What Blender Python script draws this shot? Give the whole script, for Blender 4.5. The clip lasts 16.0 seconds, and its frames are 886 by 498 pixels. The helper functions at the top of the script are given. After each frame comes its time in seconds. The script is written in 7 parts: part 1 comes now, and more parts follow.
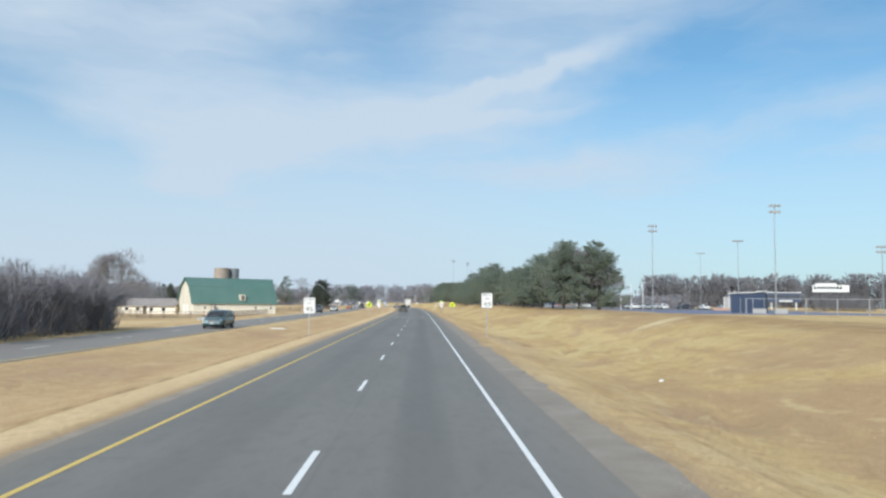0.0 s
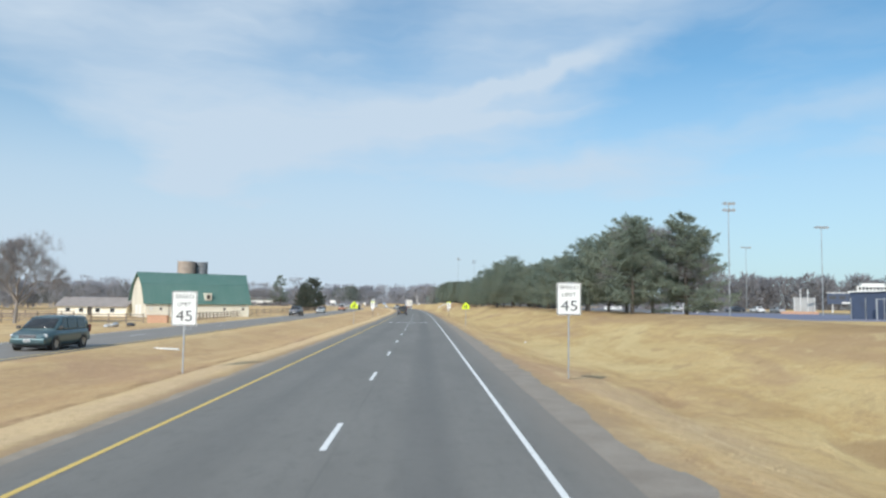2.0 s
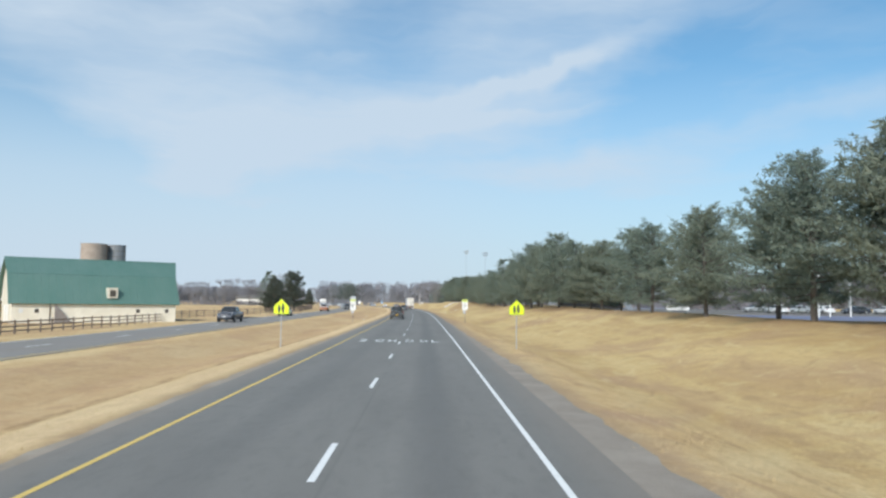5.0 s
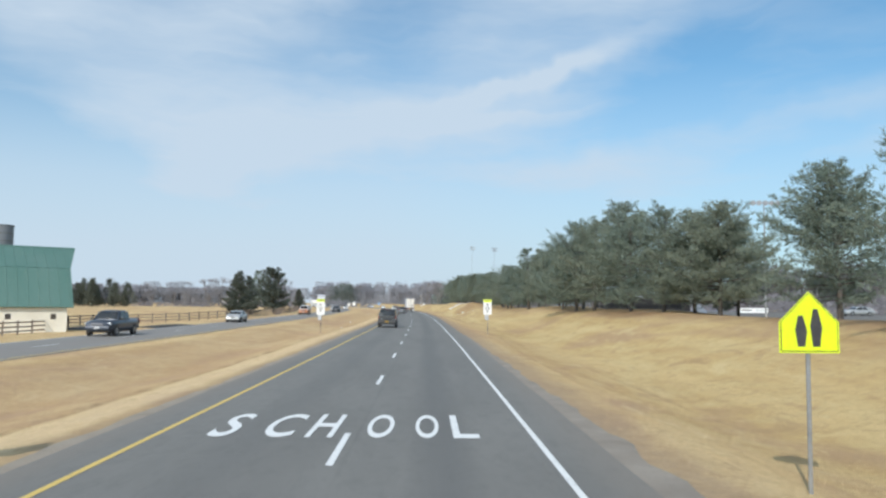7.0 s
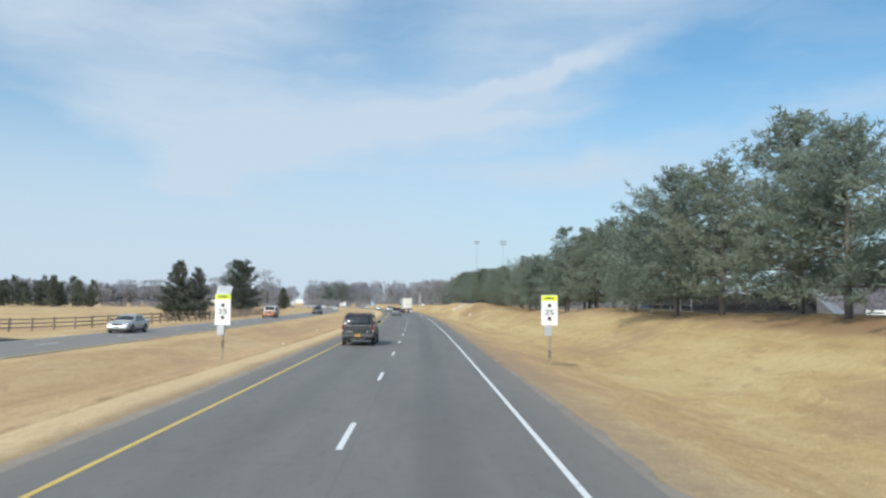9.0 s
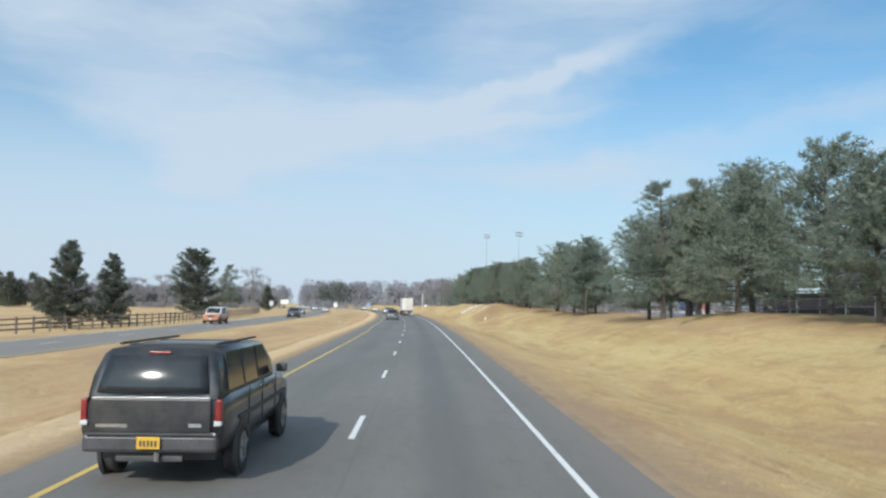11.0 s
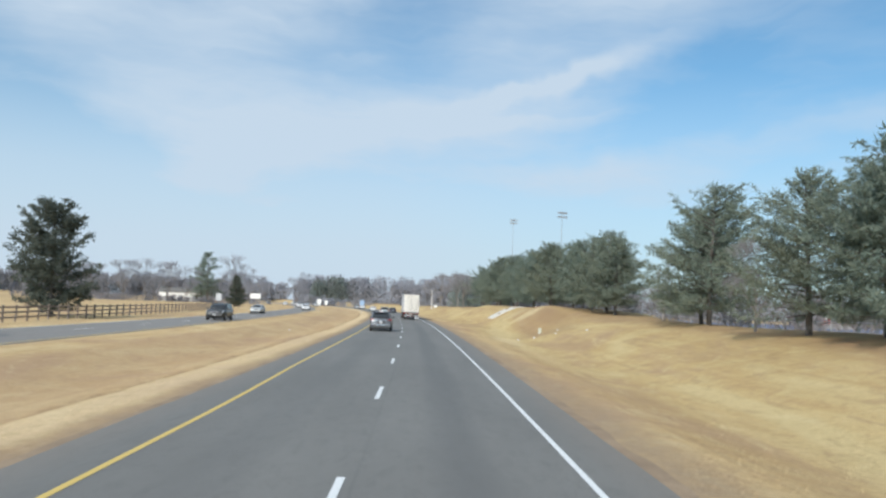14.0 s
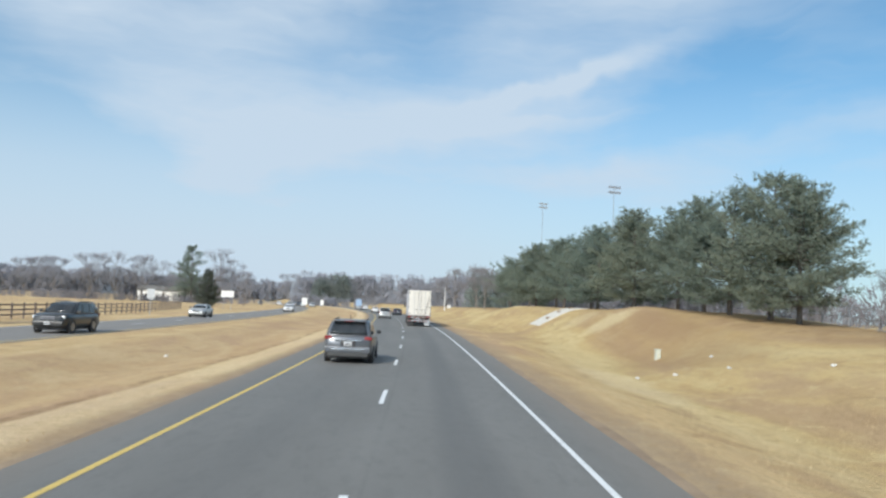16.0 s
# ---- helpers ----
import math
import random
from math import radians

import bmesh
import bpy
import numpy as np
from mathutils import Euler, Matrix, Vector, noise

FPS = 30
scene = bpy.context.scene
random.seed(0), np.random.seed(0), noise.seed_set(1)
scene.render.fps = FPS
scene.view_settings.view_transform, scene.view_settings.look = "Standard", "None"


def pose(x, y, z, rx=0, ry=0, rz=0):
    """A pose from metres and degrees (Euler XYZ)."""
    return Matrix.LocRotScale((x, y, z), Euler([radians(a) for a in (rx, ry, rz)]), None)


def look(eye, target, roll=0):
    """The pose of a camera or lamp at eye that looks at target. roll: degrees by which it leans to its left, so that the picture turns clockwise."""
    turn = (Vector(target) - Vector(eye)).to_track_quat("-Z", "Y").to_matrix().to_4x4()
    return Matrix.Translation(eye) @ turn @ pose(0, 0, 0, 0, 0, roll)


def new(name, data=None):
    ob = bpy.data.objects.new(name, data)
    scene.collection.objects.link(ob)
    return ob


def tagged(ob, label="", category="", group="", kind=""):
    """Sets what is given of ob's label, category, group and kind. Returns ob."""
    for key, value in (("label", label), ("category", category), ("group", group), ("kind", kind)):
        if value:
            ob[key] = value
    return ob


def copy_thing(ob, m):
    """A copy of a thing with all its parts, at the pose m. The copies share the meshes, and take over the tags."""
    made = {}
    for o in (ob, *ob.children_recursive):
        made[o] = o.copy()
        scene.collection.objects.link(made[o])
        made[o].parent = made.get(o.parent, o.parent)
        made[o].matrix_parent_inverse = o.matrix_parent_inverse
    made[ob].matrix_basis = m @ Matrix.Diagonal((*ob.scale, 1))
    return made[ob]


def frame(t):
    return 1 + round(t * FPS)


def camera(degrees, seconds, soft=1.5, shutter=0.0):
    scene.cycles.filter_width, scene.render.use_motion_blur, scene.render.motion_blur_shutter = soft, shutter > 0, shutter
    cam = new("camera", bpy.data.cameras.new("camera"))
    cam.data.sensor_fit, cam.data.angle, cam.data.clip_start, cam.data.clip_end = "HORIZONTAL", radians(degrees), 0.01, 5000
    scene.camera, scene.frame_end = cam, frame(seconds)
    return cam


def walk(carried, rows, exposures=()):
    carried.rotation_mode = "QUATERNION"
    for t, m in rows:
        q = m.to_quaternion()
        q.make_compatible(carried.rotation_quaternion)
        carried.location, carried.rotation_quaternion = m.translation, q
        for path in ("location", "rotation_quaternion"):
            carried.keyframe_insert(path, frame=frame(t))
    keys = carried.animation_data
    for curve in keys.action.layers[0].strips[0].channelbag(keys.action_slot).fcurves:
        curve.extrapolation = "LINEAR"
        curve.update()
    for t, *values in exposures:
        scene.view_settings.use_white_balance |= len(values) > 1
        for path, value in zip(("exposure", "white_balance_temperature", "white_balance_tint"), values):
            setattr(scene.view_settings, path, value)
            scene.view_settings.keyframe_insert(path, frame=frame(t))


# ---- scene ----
cam = camera(60.06, 16.0, soft=2.5)
PATH = [
    (0.00, 0.000, 0.000, 2.599, 94.013, -0.558, -2.248),
    (0.50, 0.087, 8.387, 2.605, 94.007, -0.594, -2.139),
    (1.00, 0.132, 16.769, 2.606, 94.100, -0.637, -1.949),
    (1.50, 0.211, 25.166, 2.594, 94.179, -0.757, -2.036),
    (2.00, 0.289, 33.618, 2.565, 94.089, -0.734, -2.073),
    (2.50, 0.345, 42.019, 2.540, 94.146, -0.712, -2.167),
    (3.00, 0.429, 50.477, 2.525, 94.214, -0.712, -2.258),
    (3.50, 0.544, 58.935, 2.565, 94.094, -0.750, -2.166),
    (4.00, 0.624, 67.367, 2.603, 94.008, -0.631, -2.006),
    (4.80, 0.721, 81.162, 2.611, 93.990, -0.653, -1.876),
    (5.65, 0.768, 96.208, 2.590, 94.041, -0.727, -1.726),
    (6.50, 0.847, 111.321, 2.575, 94.085, -0.709, -1.702),
    (7.00, 0.949, 120.102, 2.575, 94.095, -0.625, -1.708),
    (7.50, 1.016, 128.963, 2.582, 94.073, -0.487, -1.803),
    (8.00, 1.068, 137.849, 2.576, 94.106, -0.509, -1.850),
    (8.50, 1.089, 146.739, 2.548, 94.114, -0.689, -1.750),
    (9.30, 1.161, 160.757, 2.543, 94.132, -0.641, -1.757),
    (10.15, 1.197, 175.580, 2.550, 94.165, -0.597, -1.709),
    (11.00, 1.132, 190.865, 2.548, 94.200, -0.844, -1.579),
    (11.50, 1.046, 200.047, 2.538, 94.192, -1.069, -1.431),
    (12.00, 0.972, 209.303, 2.529, 94.207, -1.376, -1.343),
    (12.50, 0.896, 218.570, 2.527, 94.258, -1.709, -1.259),
    (13.00, 0.863, 227.770, 2.526, 94.171, -1.997, -1.203),
    (13.50, 0.801, 236.952, 2.525, 94.190, -2.198, -1.083),
    (14.00, 0.695, 246.158, 2.519, 94.224, -2.389, -1.022),
    (14.50, 0.527, 255.438, 2.510, 94.217, -2.479, -0.899),
    (15.00, 0.342, 264.847, 2.504, 94.210, -2.490, -0.733),
    (15.50, 0.182, 274.339, 2.498, 94.288, -2.487, -0.527),
    (16.00, 0.031, 283.884, 2.490, 94.223, -2.480, -0.277),
]
walk(cam, [(t, pose(x, y, z, rx, ry, rz)) for t, x, y, z, rx, ry, rz in PATH])

# ---- world, sun, exposure ----
SUN_TO = Vector((-0.332, -0.777, 0.536)).normalized()
sun_el = math.asin(SUN_TO.z)
sun_az = math.atan2(SUN_TO.x, SUN_TO.y)
world = bpy.data.worlds.new("sky")
scene.world = world
world.use_nodes = True


class Nodes:
    """A small builder for node trees."""

    def __init__(self, tree):
        self.t = tree
        tree.nodes.clear()

    def add(self, kind, settings=None, **ins):
        n = self.t.nodes.new(kind)
        opts = settings or {}
        if "operation" in opts:
            n.operation = opts["operation"]
        if "use_clamp" in opts:
            n.use_clamp = opts["use_clamp"]
        if "interpolation_type" in opts:
            n.interpolation_type = opts["interpolation_type"]
        if "vector_type" in opts:
            n.vector_type = opts["vector_type"]
        for k, v in ins.items():
            key = int(k[1:]) if k[0] == "i" and k[1:].isdigit() else k.replace("_", " ")
            self.put(n.inputs[key], v)
        return n

    def put(self, sock, v):
        if isinstance(v, bpy.types.NodeSocket):
            self.t.links.new(v, sock)
        elif isinstance(v, bpy.types.Node):
            self.t.links.new(v.outputs[0], sock)
        else:
            sock.default_value = v

    def math(self, op, a, b=0.0, clamp=False):
        n = self.add("ShaderNodeMath", {"operation": op, "use_clamp": clamp}, i0=a, i1=b)
        return n.outputs[0]

    def mix(self, fac, a, b, blend="MIX"):
        n = self.t.nodes.new("ShaderNodeMix")
        n.data_type, n.blend_type = "RGBA", blend
        self.put(n.inputs[0], fac)
        self.put(n.inputs[6], a)
        self.put(n.inputs[7], b)
        return n.outputs[2]

    def ramp(self, fac, stops):
        n = self.add("ShaderNodeValToRGB", None, Fac=fac)
        els = n.color_ramp.elements
        while len(els) < len(stops):
            els.new(0.5)
        for e, (p, c) in zip(els, stops):
            e.position = p
            e.color = (c, c, c, 1) if isinstance(c, (int, float)) else (*c, 1)
        return n.outputs[0]

    def noise(self, vec, scale, detail=4.0, rough=0.55, distort=0.0):
        n = self.add("ShaderNodeTexNoise", None, Vector=vec, Scale=scale, Detail=detail, Roughness=rough, Distortion=distort)
        return n.outputs[0]

    def mapped(self, vec, scale=(1, 1, 1), rot=(0, 0, 0), loc=(0, 0, 0)):
        n = self.add("ShaderNodeMapping", None, Vector=vec, Scale=scale, Rotation=rot, Location=loc)
        return n.outputs[0]


SKY_TINT, CLOUD_COL = (0.063, 0.107, 0.118, 1), (0.50, 0.602, 0.71, 1)
w = Nodes(world.node_tree)
sky = w.add("ShaderNodeTexSky")
sky.sky_type, sky.sun_disc, sky.sun_elevation, sky.sun_rotation = "NISHITA", False, sun_el, sun_az
sky.air_density, sky.dust_density, sky.ozone_density = 1.0, 0.7, 2.0
gen = w.add("ShaderNodeTexCoord").outputs["Generated"]
sep = w.add("ShaderNodeSeparateXYZ", None, Vector=gen)
az = w.math("ARCTAN2", sep.outputs[0], sep.outputs[1])
el = w.math("ARCSINE", sep.outputs[2])
dome = w.add("ShaderNodeCombineXYZ", None, X=az, Y=el, Z=0.0).outputs[0]
broad = w.noise(w.mapped(dome, (3.4, 6.0, 1), (0, 0, radians(14)), (1.7, 0.4, 0)), 1.0, 4.0, 0.5, 0.5)
streak = w.noise(w.mapped(dome, (2.6, 13.0, 1), (0, 0, radians(-15)), (4.3, 7.7, 0)), 1.0, 4.0, 0.5, 0.35)
bend = w.add("ShaderNodeTexNoise", None, Vector=dome, Scale=5.0, Detail=4.0, Roughness=0.6).outputs["Color"]
bend = w.add("ShaderNodeVectorMath", {"operation": "MULTIPLY_ADD"}, i0=bend, i1=(0.16, 0.10, 0), i2=(-0.08, -0.05, 0)).outputs[0]
drifted = w.add("ShaderNodeVectorMath", {"operation": "ADD"}, i0=dome, i1=bend).outputs[0]


def wisp(a, e, ra, re, tilt, weight):
    """A soft bank of high cloud (or a gap in it) at azimuth a and height e, in radians."""
    m = w.add("ShaderNodeMapping", {"vector_type": "TEXTURE"}, Vector=drifted, Location=(a, e, 0), Rotation=(0, 0, radians(tilt)), Scale=(ra, re, 1))
    d = w.add("ShaderNodeVectorMath", {"operation": "LENGTH"}, i0=m.outputs[0]).outputs["Value"]
    r = w.add("ShaderNodeMapRange", {"interpolation_type": "SMOOTHERSTEP"}, Value=d)
    r.inputs["From Min"].default_value, r.inputs["From Max"].default_value = 1.25, 0.0
    return w.math("MULTIPLY", r.outputs[0], weight)


field = w.math("ADD", w.math("MULTIPLY", w.math("SUBTRACT", broad, 0.5), 0.6), w.math("MULTIPLY", w.math("SUBTRACT", streak, 0.5), 0.7))
fibre = w.noise(w.mapped(drifted, (5.0, 46.0, 1), (0, 0, radians(-17)), (2.1, 3.3, 0)), 1.0, 5.0, 0.6, 0.25)
field = w.math("ADD", field, w.math("MULTIPLY", w.math("SUBTRACT", fibre, 0.5), 0.30))
field = w.math("ADD", field, 0.44)
for bank in [(-0.312, 0.264, 0.42, 0.14, -18, 0.28), (-0.088, 0.176, 0.52, 0.15, 4, 0.20), (-0.15, 0.205, 0.42, 0.05, 15, 0.16), (0.06, 0.235, 0.16, 0.05, 5, 0.10), (-0.045, 0.352, 0.12, 0.06, 0, -0.22),
             (-0.49, 0.19, 0.20, 0.09, -10, -0.26), (0.212, 0.315, 0.20, 0.024, 18, 0.22), (0.12, 0.285, 0.16, 0.020, 17, 0.22), (0.20, 0.37, 0.30, 0.08, 12, 0.14),
             (0.27, 0.245, 0.15, 0.045, 18, -0.24), (0.47, 0.30, 0.34, 0.15, 0, -0.28), (0.395, 0.205, 0.42, 0.035, 13, 0.20), (0.36, 0.15, 0.40, 0.020, 10, 0.12),
             (-0.222, 0.37, 0.19, 0.07, 20, 0.20), (0.02, 0.225, 0.30, 0.018, 6, 0.14)]:
    field = w.math("ADD", field, wisp(*bank))
cover = w.ramp(field, [(0.08, 0.10), (0.42, 0.42), (0.85, 0.95)])
low = w.ramp(el, [(0.0, 0.98), (0.07, 0.93), (0.15, 0.75), (0.24, 0.35), (0.34, 0.0)])
low = w.math("MULTIPLY", low, w.ramp(w.math("ADD", w.math("MULTIPLY", az, 0.8), 0.5), [(0.45, 1.0), (0.85, 0.72)]))
cover = w.math("MAXIMUM", cover, low)
sky_lit = w.mix(1.0, sky.outputs[0], SKY_TINT, "MULTIPLY")
# cloud brightened around the sun, behind the view, as added fill
toward = w.add("ShaderNodeVectorMath", {"operation": "DOT_PRODUCT"}, i0=gen, i1=tuple(SUN_TO)).outputs["Value"]
glow = w.math("ADD", w.math("MULTIPLY", w.math("POWER", w.math("MAXIMUM", toward, 0.0), 3.0), 2.2), 1.0)
cloud = w.add("ShaderNodeVectorMath", {"operation": "SCALE"}, i0=CLOUD_COL[:3], Scale=glow).outputs[0]
veil = w.mix(cover, sky_lit, cloud)
w.add("ShaderNodeOutputWorld", None, Surface=w.add("ShaderNodeBackground", None, Color=veil, Strength=1.0))

sun_data = bpy.data.lights.new("sun", "SUN")
sun_data.energy, sun_data.angle, sun_data.color = 3.0, radians(0.53), (1.0, 0.945, 0.87)
sun = new("sun", sun_data)
sun.matrix_world = look((-60, -140, 120), Vector((-60, -140, 120)) - SUN_TO)
scene.view_settings.exposure = 0.22


# ---- materials ----
def material(name, col, rough=0.6, metal=0.0, spec=0.5):
    """A new node material; returns it, its builder and its main shader."""
    m = bpy.data.materials.new(name)
    m.use_nodes = True
    n = Nodes(m.node_tree)
    b = n.add("ShaderNodeBsdfPrincipled", None, Roughness=rough, Metallic=metal)
    b.inputs["Base Color"].default_value = (*col, 1)
    b.inputs["Specular IOR Level"].default_value = spec
    n.add("ShaderNodeOutputMaterial", None, Surface=b)
    return m, n, b


def worn(name, col, dark, scale=2.0, rough=0.6, metal=0.0, bump=0.0, fine=30.0, stretch=(1, 1, 1), amount=1.0, spec=0.5):
    """Two scales of variation between col and dark, with fine relief."""
    m, n, b = material(name, col, rough, metal, spec)
    pos = n.mapped(n.add("ShaderNodeTexCoord").outputs["Object"], stretch)
    big = n.noise(pos, scale, 5.0, 0.6)
    small = n.noise(pos, fine, 3.0, 0.6)
    f = n.math("ADD", n.math("MULTIPLY", big, 0.65), n.math("MULTIPLY", small, 0.35))
    f = n.math("MULTIPLY", n.ramp(f, [(0.36, 0.0), (0.64, 1.0)]), amount)
    n.put(b.inputs["Base Color"], n.mix(f, (*col, 1), (*dark, 1)))
    n.put(b.inputs["Roughness"], n.math("ADD", n.math("MULTIPLY", small, 0.25), rough - 0.12, True))
    if bump:
        n.put(b.inputs["Normal"], n.add("ShaderNodeBump", None, Strength=bump, Distance=0.02, Height=small))
    return m


def dry_grass():
    m, n, b = material("dry_grass", (0.5, 0.36, 0.17), 0.95, 0.0, 0.1)
    pos = n.add("ShaderNodeTexCoord").outputs["Object"]
    uv = n.add("ShaderNodeUVMap").outputs[0]
    mown = n.noise(n.mapped(uv, (0.55, 0.028, 1)), 1.0, 5.0, 0.6, 0.5)
    track = n.noise(n.mapped(uv, (1.7, 0.035, 1), loc=(3, 1, 0)), 1.0, 4.0, 0.6, 0.3)
    patch = n.noise(pos, 0.55, 6.0, 0.68, 0.8)
    tuft_n = n.noise(pos, 3.2, 5.0, 0.7, 0.4)
    blade = n.noise(pos, 17.0, 4.0, 0.75)
    c = n.mix(n.ramp(mown, [(0.36, 0.0), (0.64, 1.0)]), (0.68, 0.485, 0.255, 1), (0.55, 0.37, 0.18, 1))
    c = n.mix(n.ramp(patch, [(0.50, 0.0), (0.70, 0.7)]), c, (0.66, 0.50, 0.275, 1))
    c = n.mix(n.ramp(patch, [(0.30, 0.55), (0.45, 0.0)]), c, (0.38, 0.245, 0.125, 1))
    c = n.mix(n.ramp(track, [(0.60, 0.0), (0.74, 0.45)]), c, (0.34, 0.215, 0.115, 1))
    lat = n.add("ShaderNodeSeparateXYZ", None, Vector=uv).outputs[0]
    sway = n.noise(n.mapped(uv, (0.05, 0.22, 1), loc=(1, 5, 0)), 1.0, 5.0, 0.65)
    lat_n = n.math("ADD", lat, n.math("MULTIPLY", n.math("SUBTRACT", sway, 0.5), 1.3))

    def band(v, a0, a1):
        r = n.add("ShaderNodeMapRange", {"interpolation_type": "SMOOTHSTEP"}, Value=v)
        r.inputs["From Min"].default_value, r.inputs["From Max"].default_value = a0, a1
        return r.outputs[0]

    stain = n.noise(n.mapped(uv, (0.16, 0.055, 1), loc=(7, 2, 0)), 1.0, 5.0, 0.62, 0.9)
    c = n.mix(n.ramp(stain, [(0.50, 0.0), (0.63, 0.75)]), c, (0.47, 0.305, 0.195, 1))
    c = n.mix(n.ramp(stain, [(0.36, 0.65), (0.48, 0.0)]), c, (0.73, 0.57, 0.32, 1))
    mottle = n.noise(n.mapped(uv, (0.75, 0.30, 1), loc=(11, 4, 0)), 1.0, 6.0, 0.66, 1.2)
    c = n.mix(n.ramp(mottle, [(0.54, 0.0), (0.66, 0.6)]), c, (0.43, 0.285, 0.165, 1))
    c = n.mix(n.ramp(mottle, [(0.33, 0.5), (0.44, 0.0)]), c, (0.76, 0.60, 0.35, 1))
    # bare brown soil on the mound
    sy = n.add("ShaderNodeSeparateXYZ", None, Vector=uv).outputs[1]

    def spot(s_at, lat_at, long_r, wide_r, ragged=0.5):
        """A soft patch on the ground, with a ragged rim."""
        du = n.math("MULTIPLY", n.math("SUBTRACT", sy, s_at), 1.0 / long_r)
        dv = n.math("MULTIPLY", n.math("SUBTRACT", lat_n, lat_at), 1.0 / wide_r)
        d = n.math("ADD", n.math("POWER", du, 2.0), n.math("POWER", dv, 2.0))
        d = n.math("ADD", d, n.math("MULTIPLY", n.math("SUBTRACT", mottle, 0.5), ragged * 2.0))
        return n.ramp(d, [(0.30, 1.0), (0.95, 0.0)])

    # the two small gully patches darken the dips by colour
    for s_at, lat_at, long_r, wide_r, amount in ((329, 13.6, 15.0, 3.3, 0.50), (334, 15.2, 7.0, 1.8, 0.5), (60, 8.3, 1.6, 0.6, 0.5), (50, 9.6, 2.4, 0.5, 0.5), (186, 17.0, 9.0, 1.6, 0.7)):
        c = n.mix(n.math("MULTIPLY", spot(s_at, lat_at, long_r, wide_r), amount), c, (0.34, 0.205, 0.125, 1))
    for s_at, lat_at, long_r, wide_r, amount in ((50.8, 16.2, 1.3, 2.4, 0.75), (342, 13.8, 3.0, 2.3, 0.5), (352, 14.0, 3.5, 2.0, 0.35), (57, 6.4, 14.0, 1.6, 0.22), (318, 8.0, 10.0, 1.3, 0.45)):
        c = n.mix(n.math("MULTIPLY", spot(s_at, lat_at, long_r, wide_r), amount), c, (0.82, 0.67, 0.43, 1))
    # brown needle litter under the pines
    litter = n.math("MULTIPLY", n.math("MULTIPLY", band(lat_n, 15.5, 18.0), band(lat, 27.0, 23.0)), n.ramp(patch, [(0.35, 0.15), (0.62, 0.85)]))
    c = n.mix(litter, c, (0.33, 0.195, 0.115, 1))
    # olive bank grass with hood glare put into the tint; pinkish thatch, dark median furrow
    c = n.mix(n.math("MULTIPLY", band(lat_n, 4.5, 10.0), 0.9), c, (0.90, 0.93, 0.86, 1), "MULTIPLY")
    median = n.math("MULTIPLY", band(lat_n, -8.9, -9.6), band(lat, -16.8, -15.0))
    c = n.mix(n.math("MULTIPLY", median, 0.38), c, (0.50, 0.325, 0.20, 1))
    rim = n.math("MULTIPLY", band(lat_n, -9.2, -8.6), band(lat, -7.0, -7.6))
    c = n.mix(n.math("MULTIPLY", rim, 0.6), c, (0.78, 0.60, 0.37, 1))
    torn = n.noise(n.mapped(uv, (1.2, 0.55, 1), loc=(2, 9, 0)), 1.0, 5.0, 0.7)
    furrow_at = n.math("ADD", n.math("ADD", lat_n, 9.15), n.math("MULTIPLY", n.math("SUBTRACT", torn, 0.5), 1.0))
    # the furrow's darkness is put into the colour
    furrow_dark = n.math("MULTIPLY", band(n.math("ABSOLUTE", furrow_at), 0.42, 0.02), n.ramp(torn, [(0.40, 0.05), (0.62, 1.0)]))
    c = n.mix(n.math("MULTIPLY", furrow_dark, 0.8), c, (0.25, 0.155, 0.085, 1))
    dirt = n.math("ADD", n.math("MULTIPLY", band(lat_n, 5.0, 3.5), band(lat, 0.0, 1.0)), n.math("MULTIPLY", band(lat_n, -7.7, -6.7), band(lat, 0.0, -1.0)))
    dirt = n.math("MULTIPLY", dirt, n.ramp(n.noise(pos, 2.2, 5.0, 0.7), [(0.25, 0.55), (0.6, 1.0)]))
    c = n.mix(n.math("MULTIPLY", dirt, 0.85), c, (0.36, 0.265, 0.18, 1))
    c = n.mix(n.ramp(tuft_n, [(0.34, 0.35), (0.50, 0.0)]), c, (0.36, 0.235, 0.115, 1))
    c = n.mix(n.ramp(blade, [(0.40, 0.28), (0.58, 0.0)]), c, (0.30, 0.20, 0.10, 1))
    n.put(b.inputs["Base Color"], c)
    h = n.math("ADD", n.math("MULTIPLY", blade, 0.5), n.math("MULTIPLY", tuft_n, 0.5))
    n.put(b.inputs["Normal"], n.add("ShaderNodeBump", None, Strength=0.75, Distance=0.09, Height=h))
    return m


